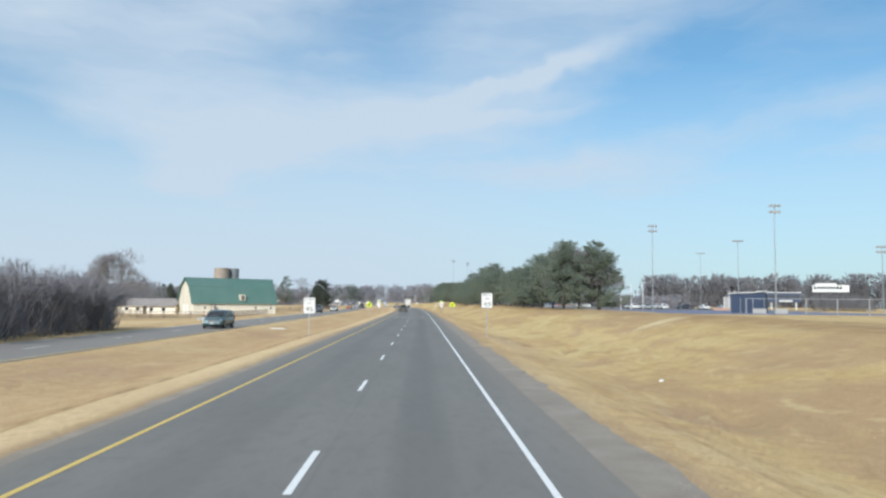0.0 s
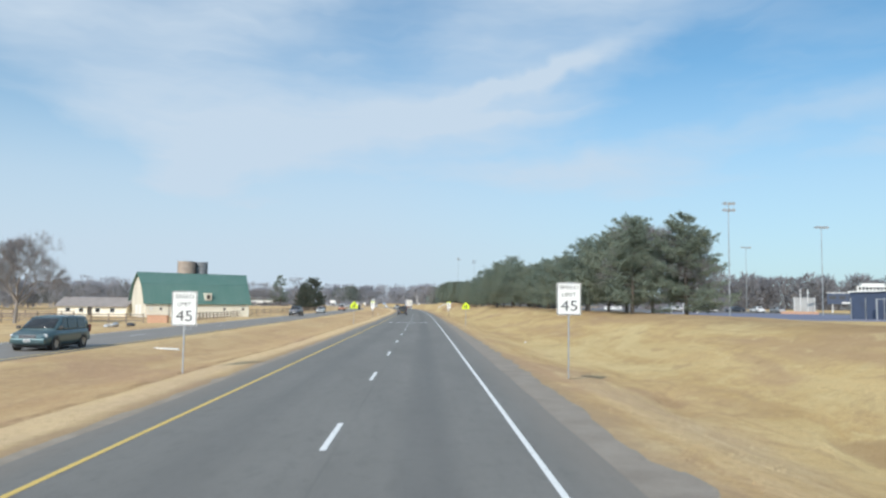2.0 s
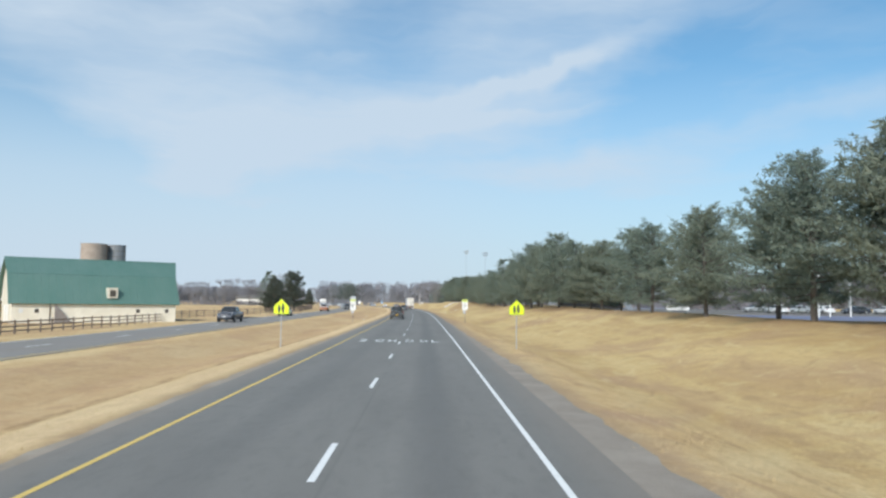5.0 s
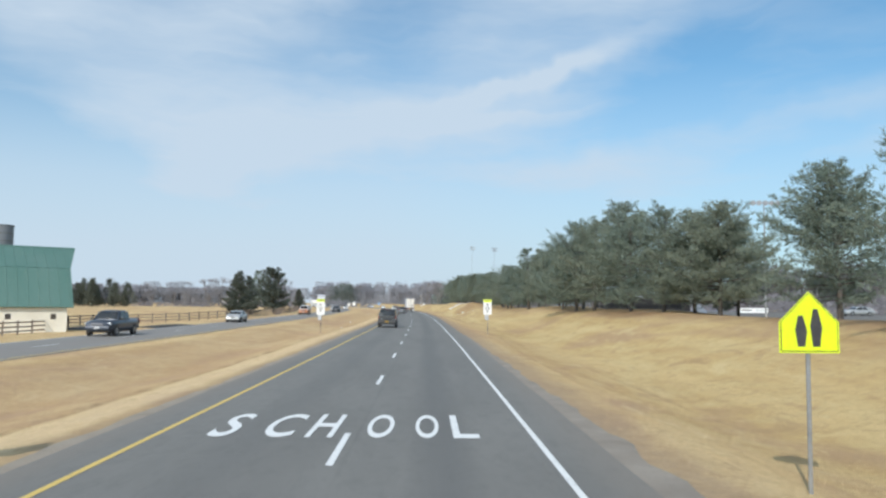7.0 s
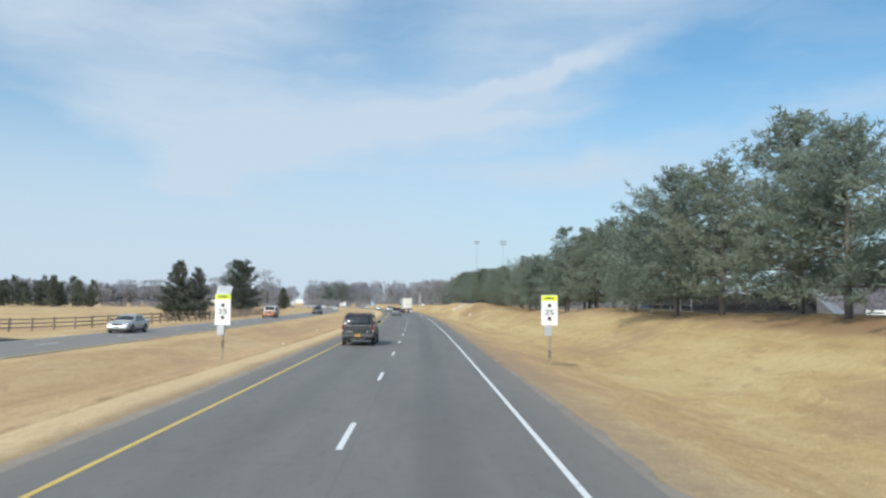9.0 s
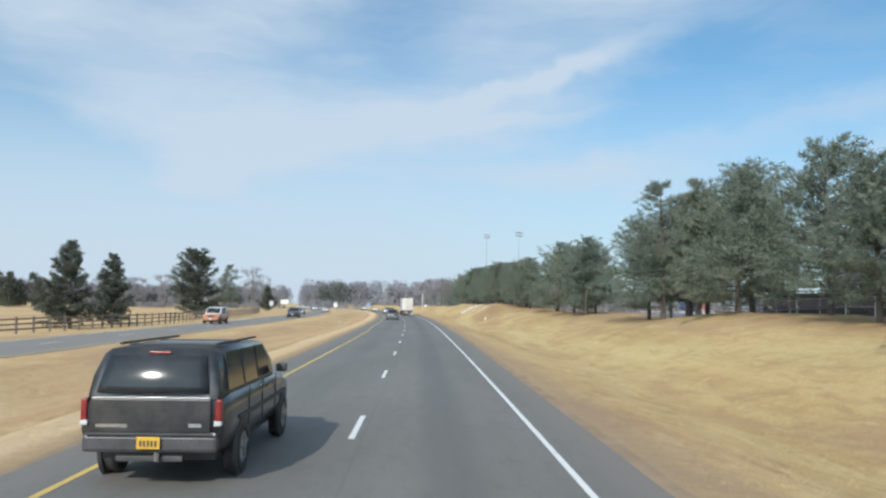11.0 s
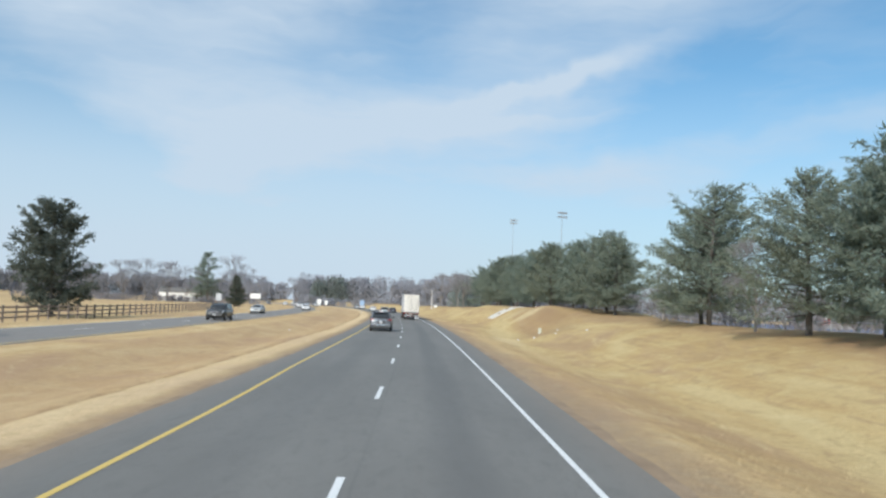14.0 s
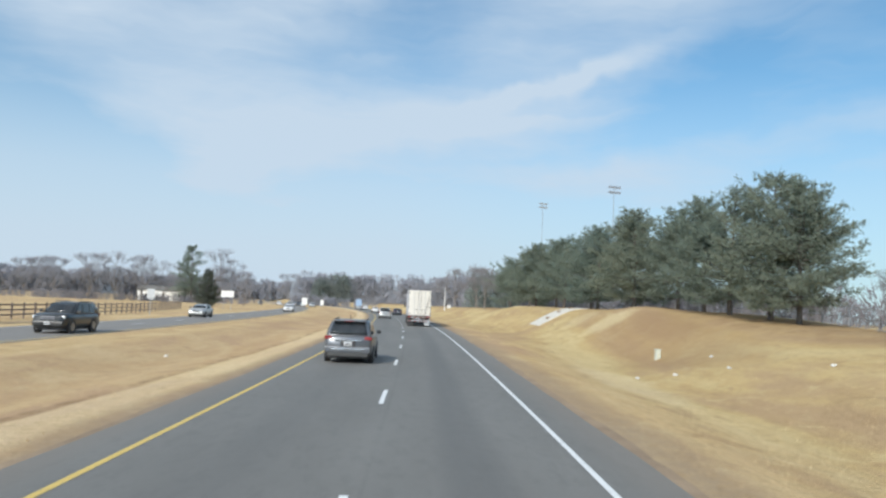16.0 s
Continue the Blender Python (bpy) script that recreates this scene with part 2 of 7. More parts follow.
def asphalt(name, base, track):
    m, n, b = material(name, base, 0.72, 0.0, 0.4)
    uv = n.add("ShaderNodeUVMap").outputs[0]
    pos = n.add("ShaderNodeTexCoord").outputs["Object"]
    sx = n.add("ShaderNodeSeparateXYZ", None, Vector=uv)
    lat = sx.outputs[0]
    long_n = n.noise(n.mapped(uv, (0.9, 0.012, 1)), 1.0, 4.0, 0.6)
    grain = n.noise(pos, 60.0, 3.0, 0.8)
    speck = n.noise(n.mapped(uv, (3.5, 1.2, 1)), 1.0, 5.0, 0.75)
    blot = n.noise(n.mapped(uv, (0.5, 0.09, 1)), 1.0, 5.0, 0.6)
    # oil track along the middle of each lane, 3.66 m apart
    wave = n.math("COSINE", n.math("MULTIPLY", lat, 2 * math.pi / 3.66))
    oil = n.math("MULTIPLY", n.ramp(wave, [(0.45, 0.0), (0.95, 1.0)]), n.ramp(long_n, [(0.3, 0.35), (0.7, 0.8)]))
    c = n.mix(n.ramp(blot, [(0.32, 0.0), (0.7, 1.0)]), (*base, 1), tuple(v * 0.8 for v in base) + (1,))
    lane = n.add("ShaderNodeMapRange", {"interpolation_type": "SMOOTHSTEP"}, Value=lat)
    lane.inputs["From Min"].default_value, lane.inputs["From Max"].default_value = -2.6, -1.0
    c = n.mix(n.math("MULTIPLY", oil, n.math("ADD", n.math("MULTIPLY", lane.outputs[0], 0.45), 0.55)), c, (*track, 1))
    seam = n.math("MULTIPLY", n.ramp(n.math("ABSOLUTE", n.math("ADD", lat, 1.62)), [(0.0, 0.5), (0.05, 0.0)]), n.ramp(blot, [(0.35, 0.2), (0.6, 1.0)]))
    c = n.mix(seam, c, tuple(v * 0.6 for v in base) + (1,))
    joint = n.noise(n.mapped(uv, (0.12, 2.2, 1), loc=(0, 3, 0)), 1.0, 2.0, 0.5)
    c = n.mix(n.ramp(joint, [(0.70, 0.0), (0.74, 0.35)]), c, tuple(v * 0.7 for v in base) + (1,))
    c = n.mix(n.ramp(speck, [(0.36, 0.30), (0.50, 0.0)]), c, tuple(v * 0.55 for v in base) + (1,))
    dust = n.add("ShaderNodeMapRange", {"interpolation_type": "SMOOTHSTEP"}, Value=n.math("ABSOLUTE", n.math("ADD", lat, 1.83)))
    dust.inputs["From Min"].default_value, dust.inputs["From Max"].default_value = 3.75, 4.7
    c = n.mix(n.math("MULTIPLY", dust.outputs[0], n.ramp(blot, [(0.3, 0.25), (0.7, 0.6)])), c, (0.27, 0.225, 0.18, 1))
    c = n.mix(n.ramp(grain, [(0.35, 0.35), (0.6, 0.0)]), c, tuple(v * 0.45 for v in base) + (1,))
    n.put(b.inputs["Base Color"], c)
    n.put(b.inputs["Normal"], n.add("ShaderNodeBump", None, Strength=0.35, Distance=0.01, Height=grain))
    return m


def road_paint(name, col):
    m, n, b = material(name, col, 0.7, 0.0, 0.3)
    pos = n.add("ShaderNodeTexCoord").outputs["Object"]
    wear = n.math("ADD", n.math("MULTIPLY", n.noise(pos, 3.0, 6.0, 0.7), 0.6), n.math("MULTIPLY", n.noise(pos, 45.0, 3.0, 0.8), 0.4))
    n.put(b.inputs["Base Color"], n.mix(n.ramp(wear, [(0.55, 0.0), (0.68, 0.75)]), (*col, 1), (0.15, 0.15, 0.15, 1)))
    return m


GRASS = dry_grass()
ASPHALT = asphalt("asphalt", (0.215, 0.204, 0.184), (0.132, 0.128, 0.120))
ASPHALT_OLD = asphalt("asphalt_old", (0.27, 0.262, 0.25), (0.21, 0.205, 0.2))
GRIT_PALE = worn("pale_grit", (0.37, 0.315, 0.25), (0.26, 0.215, 0.165), 0.8, 0.95, 0, 0.9, 40.0)
GRIT_GREY = worn("grey_grit", (0.33, 0.285, 0.235), (0.23, 0.195, 0.16), 0.7, 0.95, 0, 0.9, 40.0)
GRAVEL = worn("gravel", (0.40, 0.285, 0.18), (0.24, 0.165, 0.105), 0.6, 0.95, 0, 0.9, 40.0)
PAINT_WHITE = road_paint("road_paint_white", (0.74, 0.74, 0.72))
PAINT_YELLOW = road_paint("road_paint_yellow", (0.66, 0.47, 0.14))


# ---- helpers for meshes ----
def smooth(ob, on=True):
    for p in ob.data.polygons:
        p.use_smooth = on
    return ob


def mesh_of(name, verts, faces, mats):
    me = bpy.data.meshes.new(name)
    me.from_pydata(verts, [], faces)
    for mt in mats if isinstance(mats, (list, tuple)) else [mats]:
        me.materials.append(mt)
    me.update()
    return me


def part(name, bm, mat, parent=None, label="", at=None):
    """Links a bmesh (or a ready mesh) as one object, under a thing or a part where given."""
    if isinstance(bm, bpy.types.Mesh):
        me = bm
    else:
        me = bpy.data.meshes.new(name)
        bmesh.ops.recalc_face_normals(bm, faces=bm.faces)
        bm.to_mesh(me)
        bm.free()
        me.materials.append(mat)
    ob = new(name, me)
    if parent:
        ob.parent = parent
    if at is not None:
        ob.matrix_basis = at
    if label:
        ob["label"] = label
    return ob


def box(sx, sy, sz, at=(0, 0, 0), bevel=0.0, rot=None, bm=None):
    """A box with its middle at the given place, with rounded edges."""
    bm = bm or bmesh.new()
    m = Matrix.Translation(at) @ (rot or Matrix()) @ Matrix.Diagonal((sx, sy, sz, 1))
    r = bmesh.ops.create_cube(bm, size=1.0, matrix=m)
    if bevel:
        edges = list({e for v in r["verts"] for e in v.link_edges})
        bmesh.ops.bevel(bm, geom=edges, offset=bevel, segments=2, affect="EDGES", profile=0.6)
    return bm


def rod(a, b, r, r2=None, seg=8, bm=None, caps=True):
    """A round bar from a to b."""
    bm = bm or bmesh.new()
    a, b = Vector(a), Vector(b)
    d = b - a
    m = Matrix.Translation((a + b) / 2) @ d.to_track_quat("Z", "Y").to_matrix().to_4x4()
    bmesh.ops.create_cone(bm, cap_ends=caps, segments=seg, radius1=r, radius2=r if r2 is None else r2, depth=d.length, matrix=m)
    return bm


def prism(outline, depth, m=None, bm=None):
    """An outline in x and z, pulled along y by depth about y = 0."""
    bm = bm or bmesh.new()
    f = [bm.verts.new((x, -depth / 2, z)) for x, z in outline]
    k = [bm.verts.new((x, depth / 2, z)) for x, z in outline]
    bm.faces.new(f)
    bm.faces.new(k[::-1])
    for i in range(len(f)):
        j = (i + 1) % len(f)
        bm.faces.new((f[j], f[i], k[i], k[j]))
    if m is not None:
        bmesh.ops.transform(bm, matrix=m, verts=f + k)
    return bm


# ---- the line of the road ----
def edge_x(y):
    u = y / 200.0
    return 1.8735 + 2.0726 * u + 0.1688 * u * u - 0.1302 * u ** 3 - 0.4945 * u ** 4


def edge_slope(y):
    u = y / 200.0
    return (2.0726 + 0.3376 * u - 0.3906 * u * u - 1.978 * u ** 3) / 200.0


AXIS = []
_x, _y = edge_x(-40) - 1.83, -40.0
for _i in range(-40, 1600):
    if _i <= 415:
        AXIS.append((edge_x(_i) - 1.83, float(_i), math.atan(edge_slope(max(_i, -40)))))
    else:
        px, py, ph = AXIS[-1]
        ph -= 0.00085 if _i < 760 else 0.0
        AXIS.append((px + math.sin(ph), py + math.cos(ph), ph))


def on_road(s, lat, z=0.0):
    """The place s metres along the road and lat metres to the right of the lane's middle."""
    k = min(max(s + 40, 0), len(AXIS) - 2)
    i = int(k)
    f = k - i
    a, b = AXIS[i], AXIS[i + 1]
    x, y, h = (a[j] + (b[j] - a[j]) * f for j in range(3))
    return Vector((x + lat * math.cos(h), y - lat * math.sin(h), z))


def heading(s):
    return AXIS[int(min(max(s + 40, 0), len(AXIS) - 2))][2]


def ease(a, b, v):
    t = min(max((v - a) / (b - a), 0.0), 1.0)
    return t * t * (3 - 2 * t)


def terrain(s, lat):
    """Height of the ground beside the road."""
    n1 = noise.noise(Vector((s * 0.035, lat * 0.09, 3.7)))
    n2 = noise.noise(Vector((s * 0.16, lat * 0.35, 9.1)))
    n3 = noise.noise(Vector((s * 0.7, lat * 1.1, 1.3)))
    if -6.9 < lat < 3.3 or -27.0 < lat < -16.4:
        return -0.022
    rough = ease(3.2, 5.5, lat) if lat > 0 else (ease(6.9, 8.0, -lat) * (1 - ease(14.8, 16.4, -lat)) if lat > -16.5 else ease(27.0, 29.0, -lat))
    z = -0.016 + rough * (0.10 * n1 + 0.06 * n2 + 0.025 * n3)
    if lat > 0:
        near = ease(315, 345, s) * (1 - ease(395, 440, s))
        hump = math.exp(-((s - 343) / 6.0) ** 2 - ((lat - 16.2) / 3.0) ** 2) - 3.0 * math.exp(-((s - 328) / 7.0) ** 2 - ((lat - 12.6) / 2.8) ** 2)
        foot, top = 8.0 + 1.2 * near, 19.0 - 2.0 * near
        z -= 0.55 * ease(4.0, 8.0, lat) * (1 - 0.6 * near)
        z += (2.38 + 0.3 * n1 + 0.72 * ease(110, 320, s) * (1 - 0.6 * ease(400, 520, s))) * ease(foot, top, lat) + 0.25 * hump
        z -= 0.66 * ease(236, 262, s) * (1 - ease(320, 344, s)) * ease(11.0, 17.5, lat)
        for gs, gl, gr in ((60.0, 8.4, 1.1), (50.5, 9.5, 1.6), (57.0, 7.9, 0.9), (22.0, 9.0, 1.3)):
            z -= 0.36 * math.exp(-((s - gs) / (gr * 1.5)) ** 2 - ((lat - gl - 0.25 * (s - gs)) / 0.45) ** 2)
        z -= 0.75 * ease(21, 36, lat) + 0.35 * ease(60, 140, lat)
        level = ease(27, 33, lat) * (1 - ease(122, 150, lat)) * ease(98, 110, s) * (1 - ease(424, 446, s))
        z += (1.27 - z) * level
    elif lat > -16.5:
        z -= 0.05 * math.exp(-((lat + 9.15) / 0.3) ** 2)
        z -= 0.42 * ease(7.2, 11.6, -lat) * (1 - ease(11.6, 16.4, -lat))
    else:
        dip = ease(105, 135, s) * (1 - ease(225, 262, s))
        z -= 0.25 * ease(27, 34, -lat) + 0.6 * (ease(36, 56, -lat) * (1 - dip) + ease(28.5, 39, -lat) * dip) * (1 - ease(280, 340, s))
    return z


# ---- ground, roads, markings ----
lats = [-900, -600, -420, -300, -220, -160, -120, -95, -75, -60, -50, -42, -36, -33, -31, -29.5, -28.2, -27.4, -26.9]
lats += [-26.2, -24, -20, -17.8, -16.9] + [-16.3 + 0.55 * i for i in range(12)] + [-9.75, -9.45, -9.15, -8.85, -8.5, -8.05, -7.5] + [-6.95, -6.6, -3, 0, 2.9, 3.25]
lats += [3.6 + 0.6 * i for i in range(32)] + [23.5, 25, 27, 30, 34, 39, 46, 55, 66, 80, 100, 130, 170, 230, 320, 440, 600, 900]
stations = [-40 + 1.25 * i for i in range(380)] + [440 + 8 * i for i in range(40)] + [770 + 45 * i for i in range(19)]
verts, faces = [], []
for s in stations:
    for lat in lats:
        p = on_road(s, lat)
        verts.append((p.x, p.y, terrain(s, lat)))
nl = len(lats)
for i in range(len(stations) - 1):
    for j in range(nl - 1):
        a = i * nl + j
        faces.append((a, a + 1, a + nl + 1, a + nl))
ground = new("ground", mesh_of("ground", verts, faces, GRASS))
lay = ground.data.uv_layers.new(name="UVMap")
flat_uv = np.zeros(len(ground.data.loops) * 2)
vi = np.zeros(len(ground.data.loops), dtype=int)
ground.data.loops.foreach_get("vertex_index", vi)
flat_uv[0::2] = np.array(lats)[vi % nl]
flat_uv[1::2] = np.array(stations)[vi // nl]
lay.data.foreach_set("uv", flat_uv)
tagged(smooth(ground), "dry tan winter grass on verges, banks and fields", "ground", kind="structure")


def strip(name, lat0, lat1, s0, s1, z, mat, step=4.0, thick=0.0, cols=1, ragged=0.0, drift=0.0, sway=None):
    """A band along the road from lat0 to lat1."""
    vs, fs, uvs = [], [], []
    count = max(2, int((s1 - s0) / step) + 1)
    for i in range(count):
        s = s0 + (s1 - s0) * i / (count - 1)
        for c in range(cols + 1):
            lat = lat0 + (lat1 - lat0) * c / cols + drift * s + (sway(s, c / cols) if sway else 0.0)
            if ragged and c in (0, cols):
                lat += ragged * noise.noise(Vector((s * 0.5, lat * 3.1, 0))) + ragged * 0.5 * noise.noise(Vector((s * 2.3, lat * 3.1, 5)))
            p = on_road(s, lat, z)
            vs.append(tuple(p))
            uvs.append((lat, s))
    k = cols + 1
    for i in range(count - 1):
        for c in range(cols):
            a = i * k + c
            fs.append((a, a + 1, a + k + 1, a + k))
    if thick:
        n0 = len(vs)
        vs += [(x, y, zz_ - thick) for x, y, zz_ in vs]
        uvs += uvs
        for i in range(count - 1):
            a, b = i * k, i * k + cols
            fs.append((a, a + k, a + k + n0, a + n0))
            fs.append((b + k, b, b + n0, b + k + n0))
    me = mesh_of(name, vs, fs, mat)
    lay = me.uv_layers.new(name="UVMap")
    for lp in me.loops:
        lay.data[lp.index].uv = uvs[lp.vertex_index]
    return new(name, me)


DRIFT = -0.008  # the far carriageway slowly parts from the near one
road = strip("road", -6.55, 2.95, -40, 1000, 0.0, ASPHALT, 2.5, 0.12, 6, 0.07)
tagged(road, "dark grey two-lane asphalt carriageway with worn lanes", "road", kind="structure")
road_far = strip("road", -23.75, -16.8, -40, 1000, 0.0, ASPHALT_OLD, 2.5, 0.12, 4, 0.07, DRIFT)
tagged(road_far, "older pale grey oncoming carriageway beyond the median", "road", kind="structure")
shoulder = strip("shoulder", 2.7, 3.25, 140, 620, -0.014, GRAVEL, 0.6, 0.1, 1, 0.16)
tagged(shoulder, "gritty brown gravel shoulder beside the asphalt", "shoulder", kind="structure")


def thinning(s, across):
    """The grit shoulder grows narrow along the road."""
    return -0.75 * across * ease(70, 185, s)


shoulder_n = strip("shoulder", 2.7, 3.95, -40, 185, -0.009, GRIT_GREY, 0.6, 0.1, 2, 0.22, sway=thinning)
tagged(shoulder_n, "broad greyish grit shoulder beside the asphalt", "shoulder", kind="structure")
shoulder_m = strip("shoulder", -6.88, -6.4, -40, 200, -0.009, GRIT_PALE, 0.6, 0.1, 1, 0.16)
tagged(shoulder_m, "narrow pale grit edge of the median", "shoulder", kind="structure")
shoulder_mf = strip("shoulder", -6.75, -6.4, 200, 620, -0.009, GRAVEL, 0.6, 0.1, 1, 0.14)
tagged(shoulder_mf, "narrow brown dirt edge of the median", "shoulder", kind="structure")
edge_white = tagged(strip("edge_line", 1.78, 1.89, -40, 700, 0.005, PAINT_WHITE, 2.5), "solid white edge line, slightly worn", "road marking", kind="structure")


def narrowing(s, across):
    """The inner lane is a little narrower for a stretch."""
    return 0.22 * ease(204, 218, s) * (1 - ease(262, 280, s))


edge_yellow = tagged(strip("edge_line", -5.55, -5.43, -40, 700, 0.005, PAINT_YELLOW, 2.5, sway=narrowing), "solid yellow edge line along the median", "road marking", kind="structure")
tagged(strip("edge_line", -17.22, -17.1, -40, 700, 0.005, PAINT_YELLOW, 2.5, drift=DRIFT), "faded yellow line of the oncoming carriageway", "road marking", kind="structure")
tagged(strip("edge_line", -23.5, -23.4, -40, 700, 0.005, PAINT_WHITE, 2.5, drift=DRIFT), "faded white line of the oncoming carriageway", "road marking", kind="structure")
for k in range(-2, 50):
    s1 = 1.427 + 12.19 * k
    d = strip("lane_dash", -1.88, -1.76, s1 - 3.05, s1, 0.006, PAINT_WHITE, 3.05)
    tagged(d, "white lane dash on dark asphalt", "lane dash", "lane dashes", "structure")
for k in range(-2, 45):
    s1 = 7.0 + 12.19 * k
    d = strip("lane_dash", -20.36, -20.24, s1 - 3.05, s1, 0.006, PAINT_WHITE, 3.05, drift=DRIFT)
    tagged(d, "faded lane dash on the oncoming carriageway", "lane dash", "far lane dashes", "structure")


# ---- trees ----
def leafy(name, col, light, rough=0.8, thin=0.0):
    """Leaves or twigs, each with a shade of its own; thin is the share of light that passes through them."""
    m, n, b = material(name, col, rough, 0.0, 0.2)
    pos = n.add("ShaderNodeTexCoord").outputs["Object"]
    isl = n.add("ShaderNodeNewGeometry").outputs["Random Per Island"]
    big = n.noise(pos, 0.5, 4.0, 0.6)
    f = n.math("ADD", n.math("MULTIPLY", isl, 0.5), n.math("MULTIPLY", big, 0.6))
    rnd = n.add("ShaderNodeObjectInfo").outputs["Random"]
    c = n.mix(n.ramp(f, [(0.25, 0.0), (0.85, 1.0)]), (*col, 1), (*light, 1))
    if thin:
        c = n.mix(n.math("MULTIPLY", rnd, 0.35), c, (light[0] * 1.1, light[1] * 0.95, light[2] * 0.8, 1))
    n.put(b.inputs["Base Color"], c)
    if thin:
        out = next(x for x in m.node_tree.nodes if x.type == "OUTPUT_MATERIAL")
        through_leaf = n.add("ShaderNodeBsdfTranslucent", None, Color=c)
        both = n.add("ShaderNodeMixShader", None, i0=thin, i1=b, i2=through_leaf)
        n.put(out.inputs["Surface"], both)
    return m


BARK = worn("bark", (0.155, 0.135, 0.115), (0.08, 0.066, 0.056), 3.0, 0.95, 0, 0.8, 25.0, (1, 1, 0.25))
BARK_PALE = worn("bark_pale", (0.30, 0.265, 0.235), (0.17, 0.145, 0.13), 3.0, 0.95, 0, 0.6, 25.0, (1, 1, 0.25))
# lighter than real needles: the veil of haze is put into their colour
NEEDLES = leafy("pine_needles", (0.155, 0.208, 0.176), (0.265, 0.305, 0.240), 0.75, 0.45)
CEDAR = leafy("cedar_leaves", (0.080, 0.102, 0.090), (0.140, 0.152, 0.120), 0.8, 0.3)
TWIGS = leafy("twigs", (0.20, 0.19, 0.195), (0.29, 0.275, 0.28), 0.95)
THICKET_STEM = worn("thicket_stem", (0.20, 0.185, 0.19), (0.13, 0.12, 0.125), 3.0, 0.95, 0, 0.5, 25.0, (1, 1, 0.25))
THICKET = leafy("thicket_twigs", (0.205, 0.195, 0.21), (0.29, 0.275, 0.29), 0.95)
# distance haze put into the twig colour as a pale bluish grey
TWIGS_HAZED = leafy("hazed_twigs", (0.235, 0.237, 0.265), (0.325, 0.325, 0.35), 0.95)
TWIGS_DIM = leafy("dim_twigs", (0.155, 0.155, 0.17), (0.225, 0.222, 0.235), 0.95)
# evergreen greyed and lightened in its colour for distance haze
GREEN_HAZED = leafy("hazed_pines", (0.12, 0.145, 0.135), (0.18, 0.205, 0.185), 0.9)


def tube(vs, fs, a, b, ra, rb, sides=4):
    """Adds a tapered tube to lists of vertices and faces."""
    d = (b - a)
    if d.length < 1e-5:
        return
    q = d.to_track_quat("Z", "Y")
    n0 = len(vs)
    for p, r in ((a, ra), (b, rb)):
        for k in range(sides):
            an = 2 * math.pi * k / sides
            vs.append(tuple(p + q @ Vector((r * math.cos(an), r * math.sin(an), 0))))
    for k in range(sides):
        l = (k + 1) % sides
        fs.append((n0 + k, n0 + l, n0 + sides + l, n0 + sides + k))


def sliver(vs, fs, o, v, width, rng):
    """One needle bundle from o along v."""
    side = v.cross(Vector((rng.gauss(0, 1), rng.gauss(0, 1), rng.gauss(0, 1)))).normalized() * width
    n0 = len(vs)
    vs.extend((tuple(o - side), tuple(o + side), tuple(o + v)))
    fs.append((n0, n0 + 1, n0 + 2))


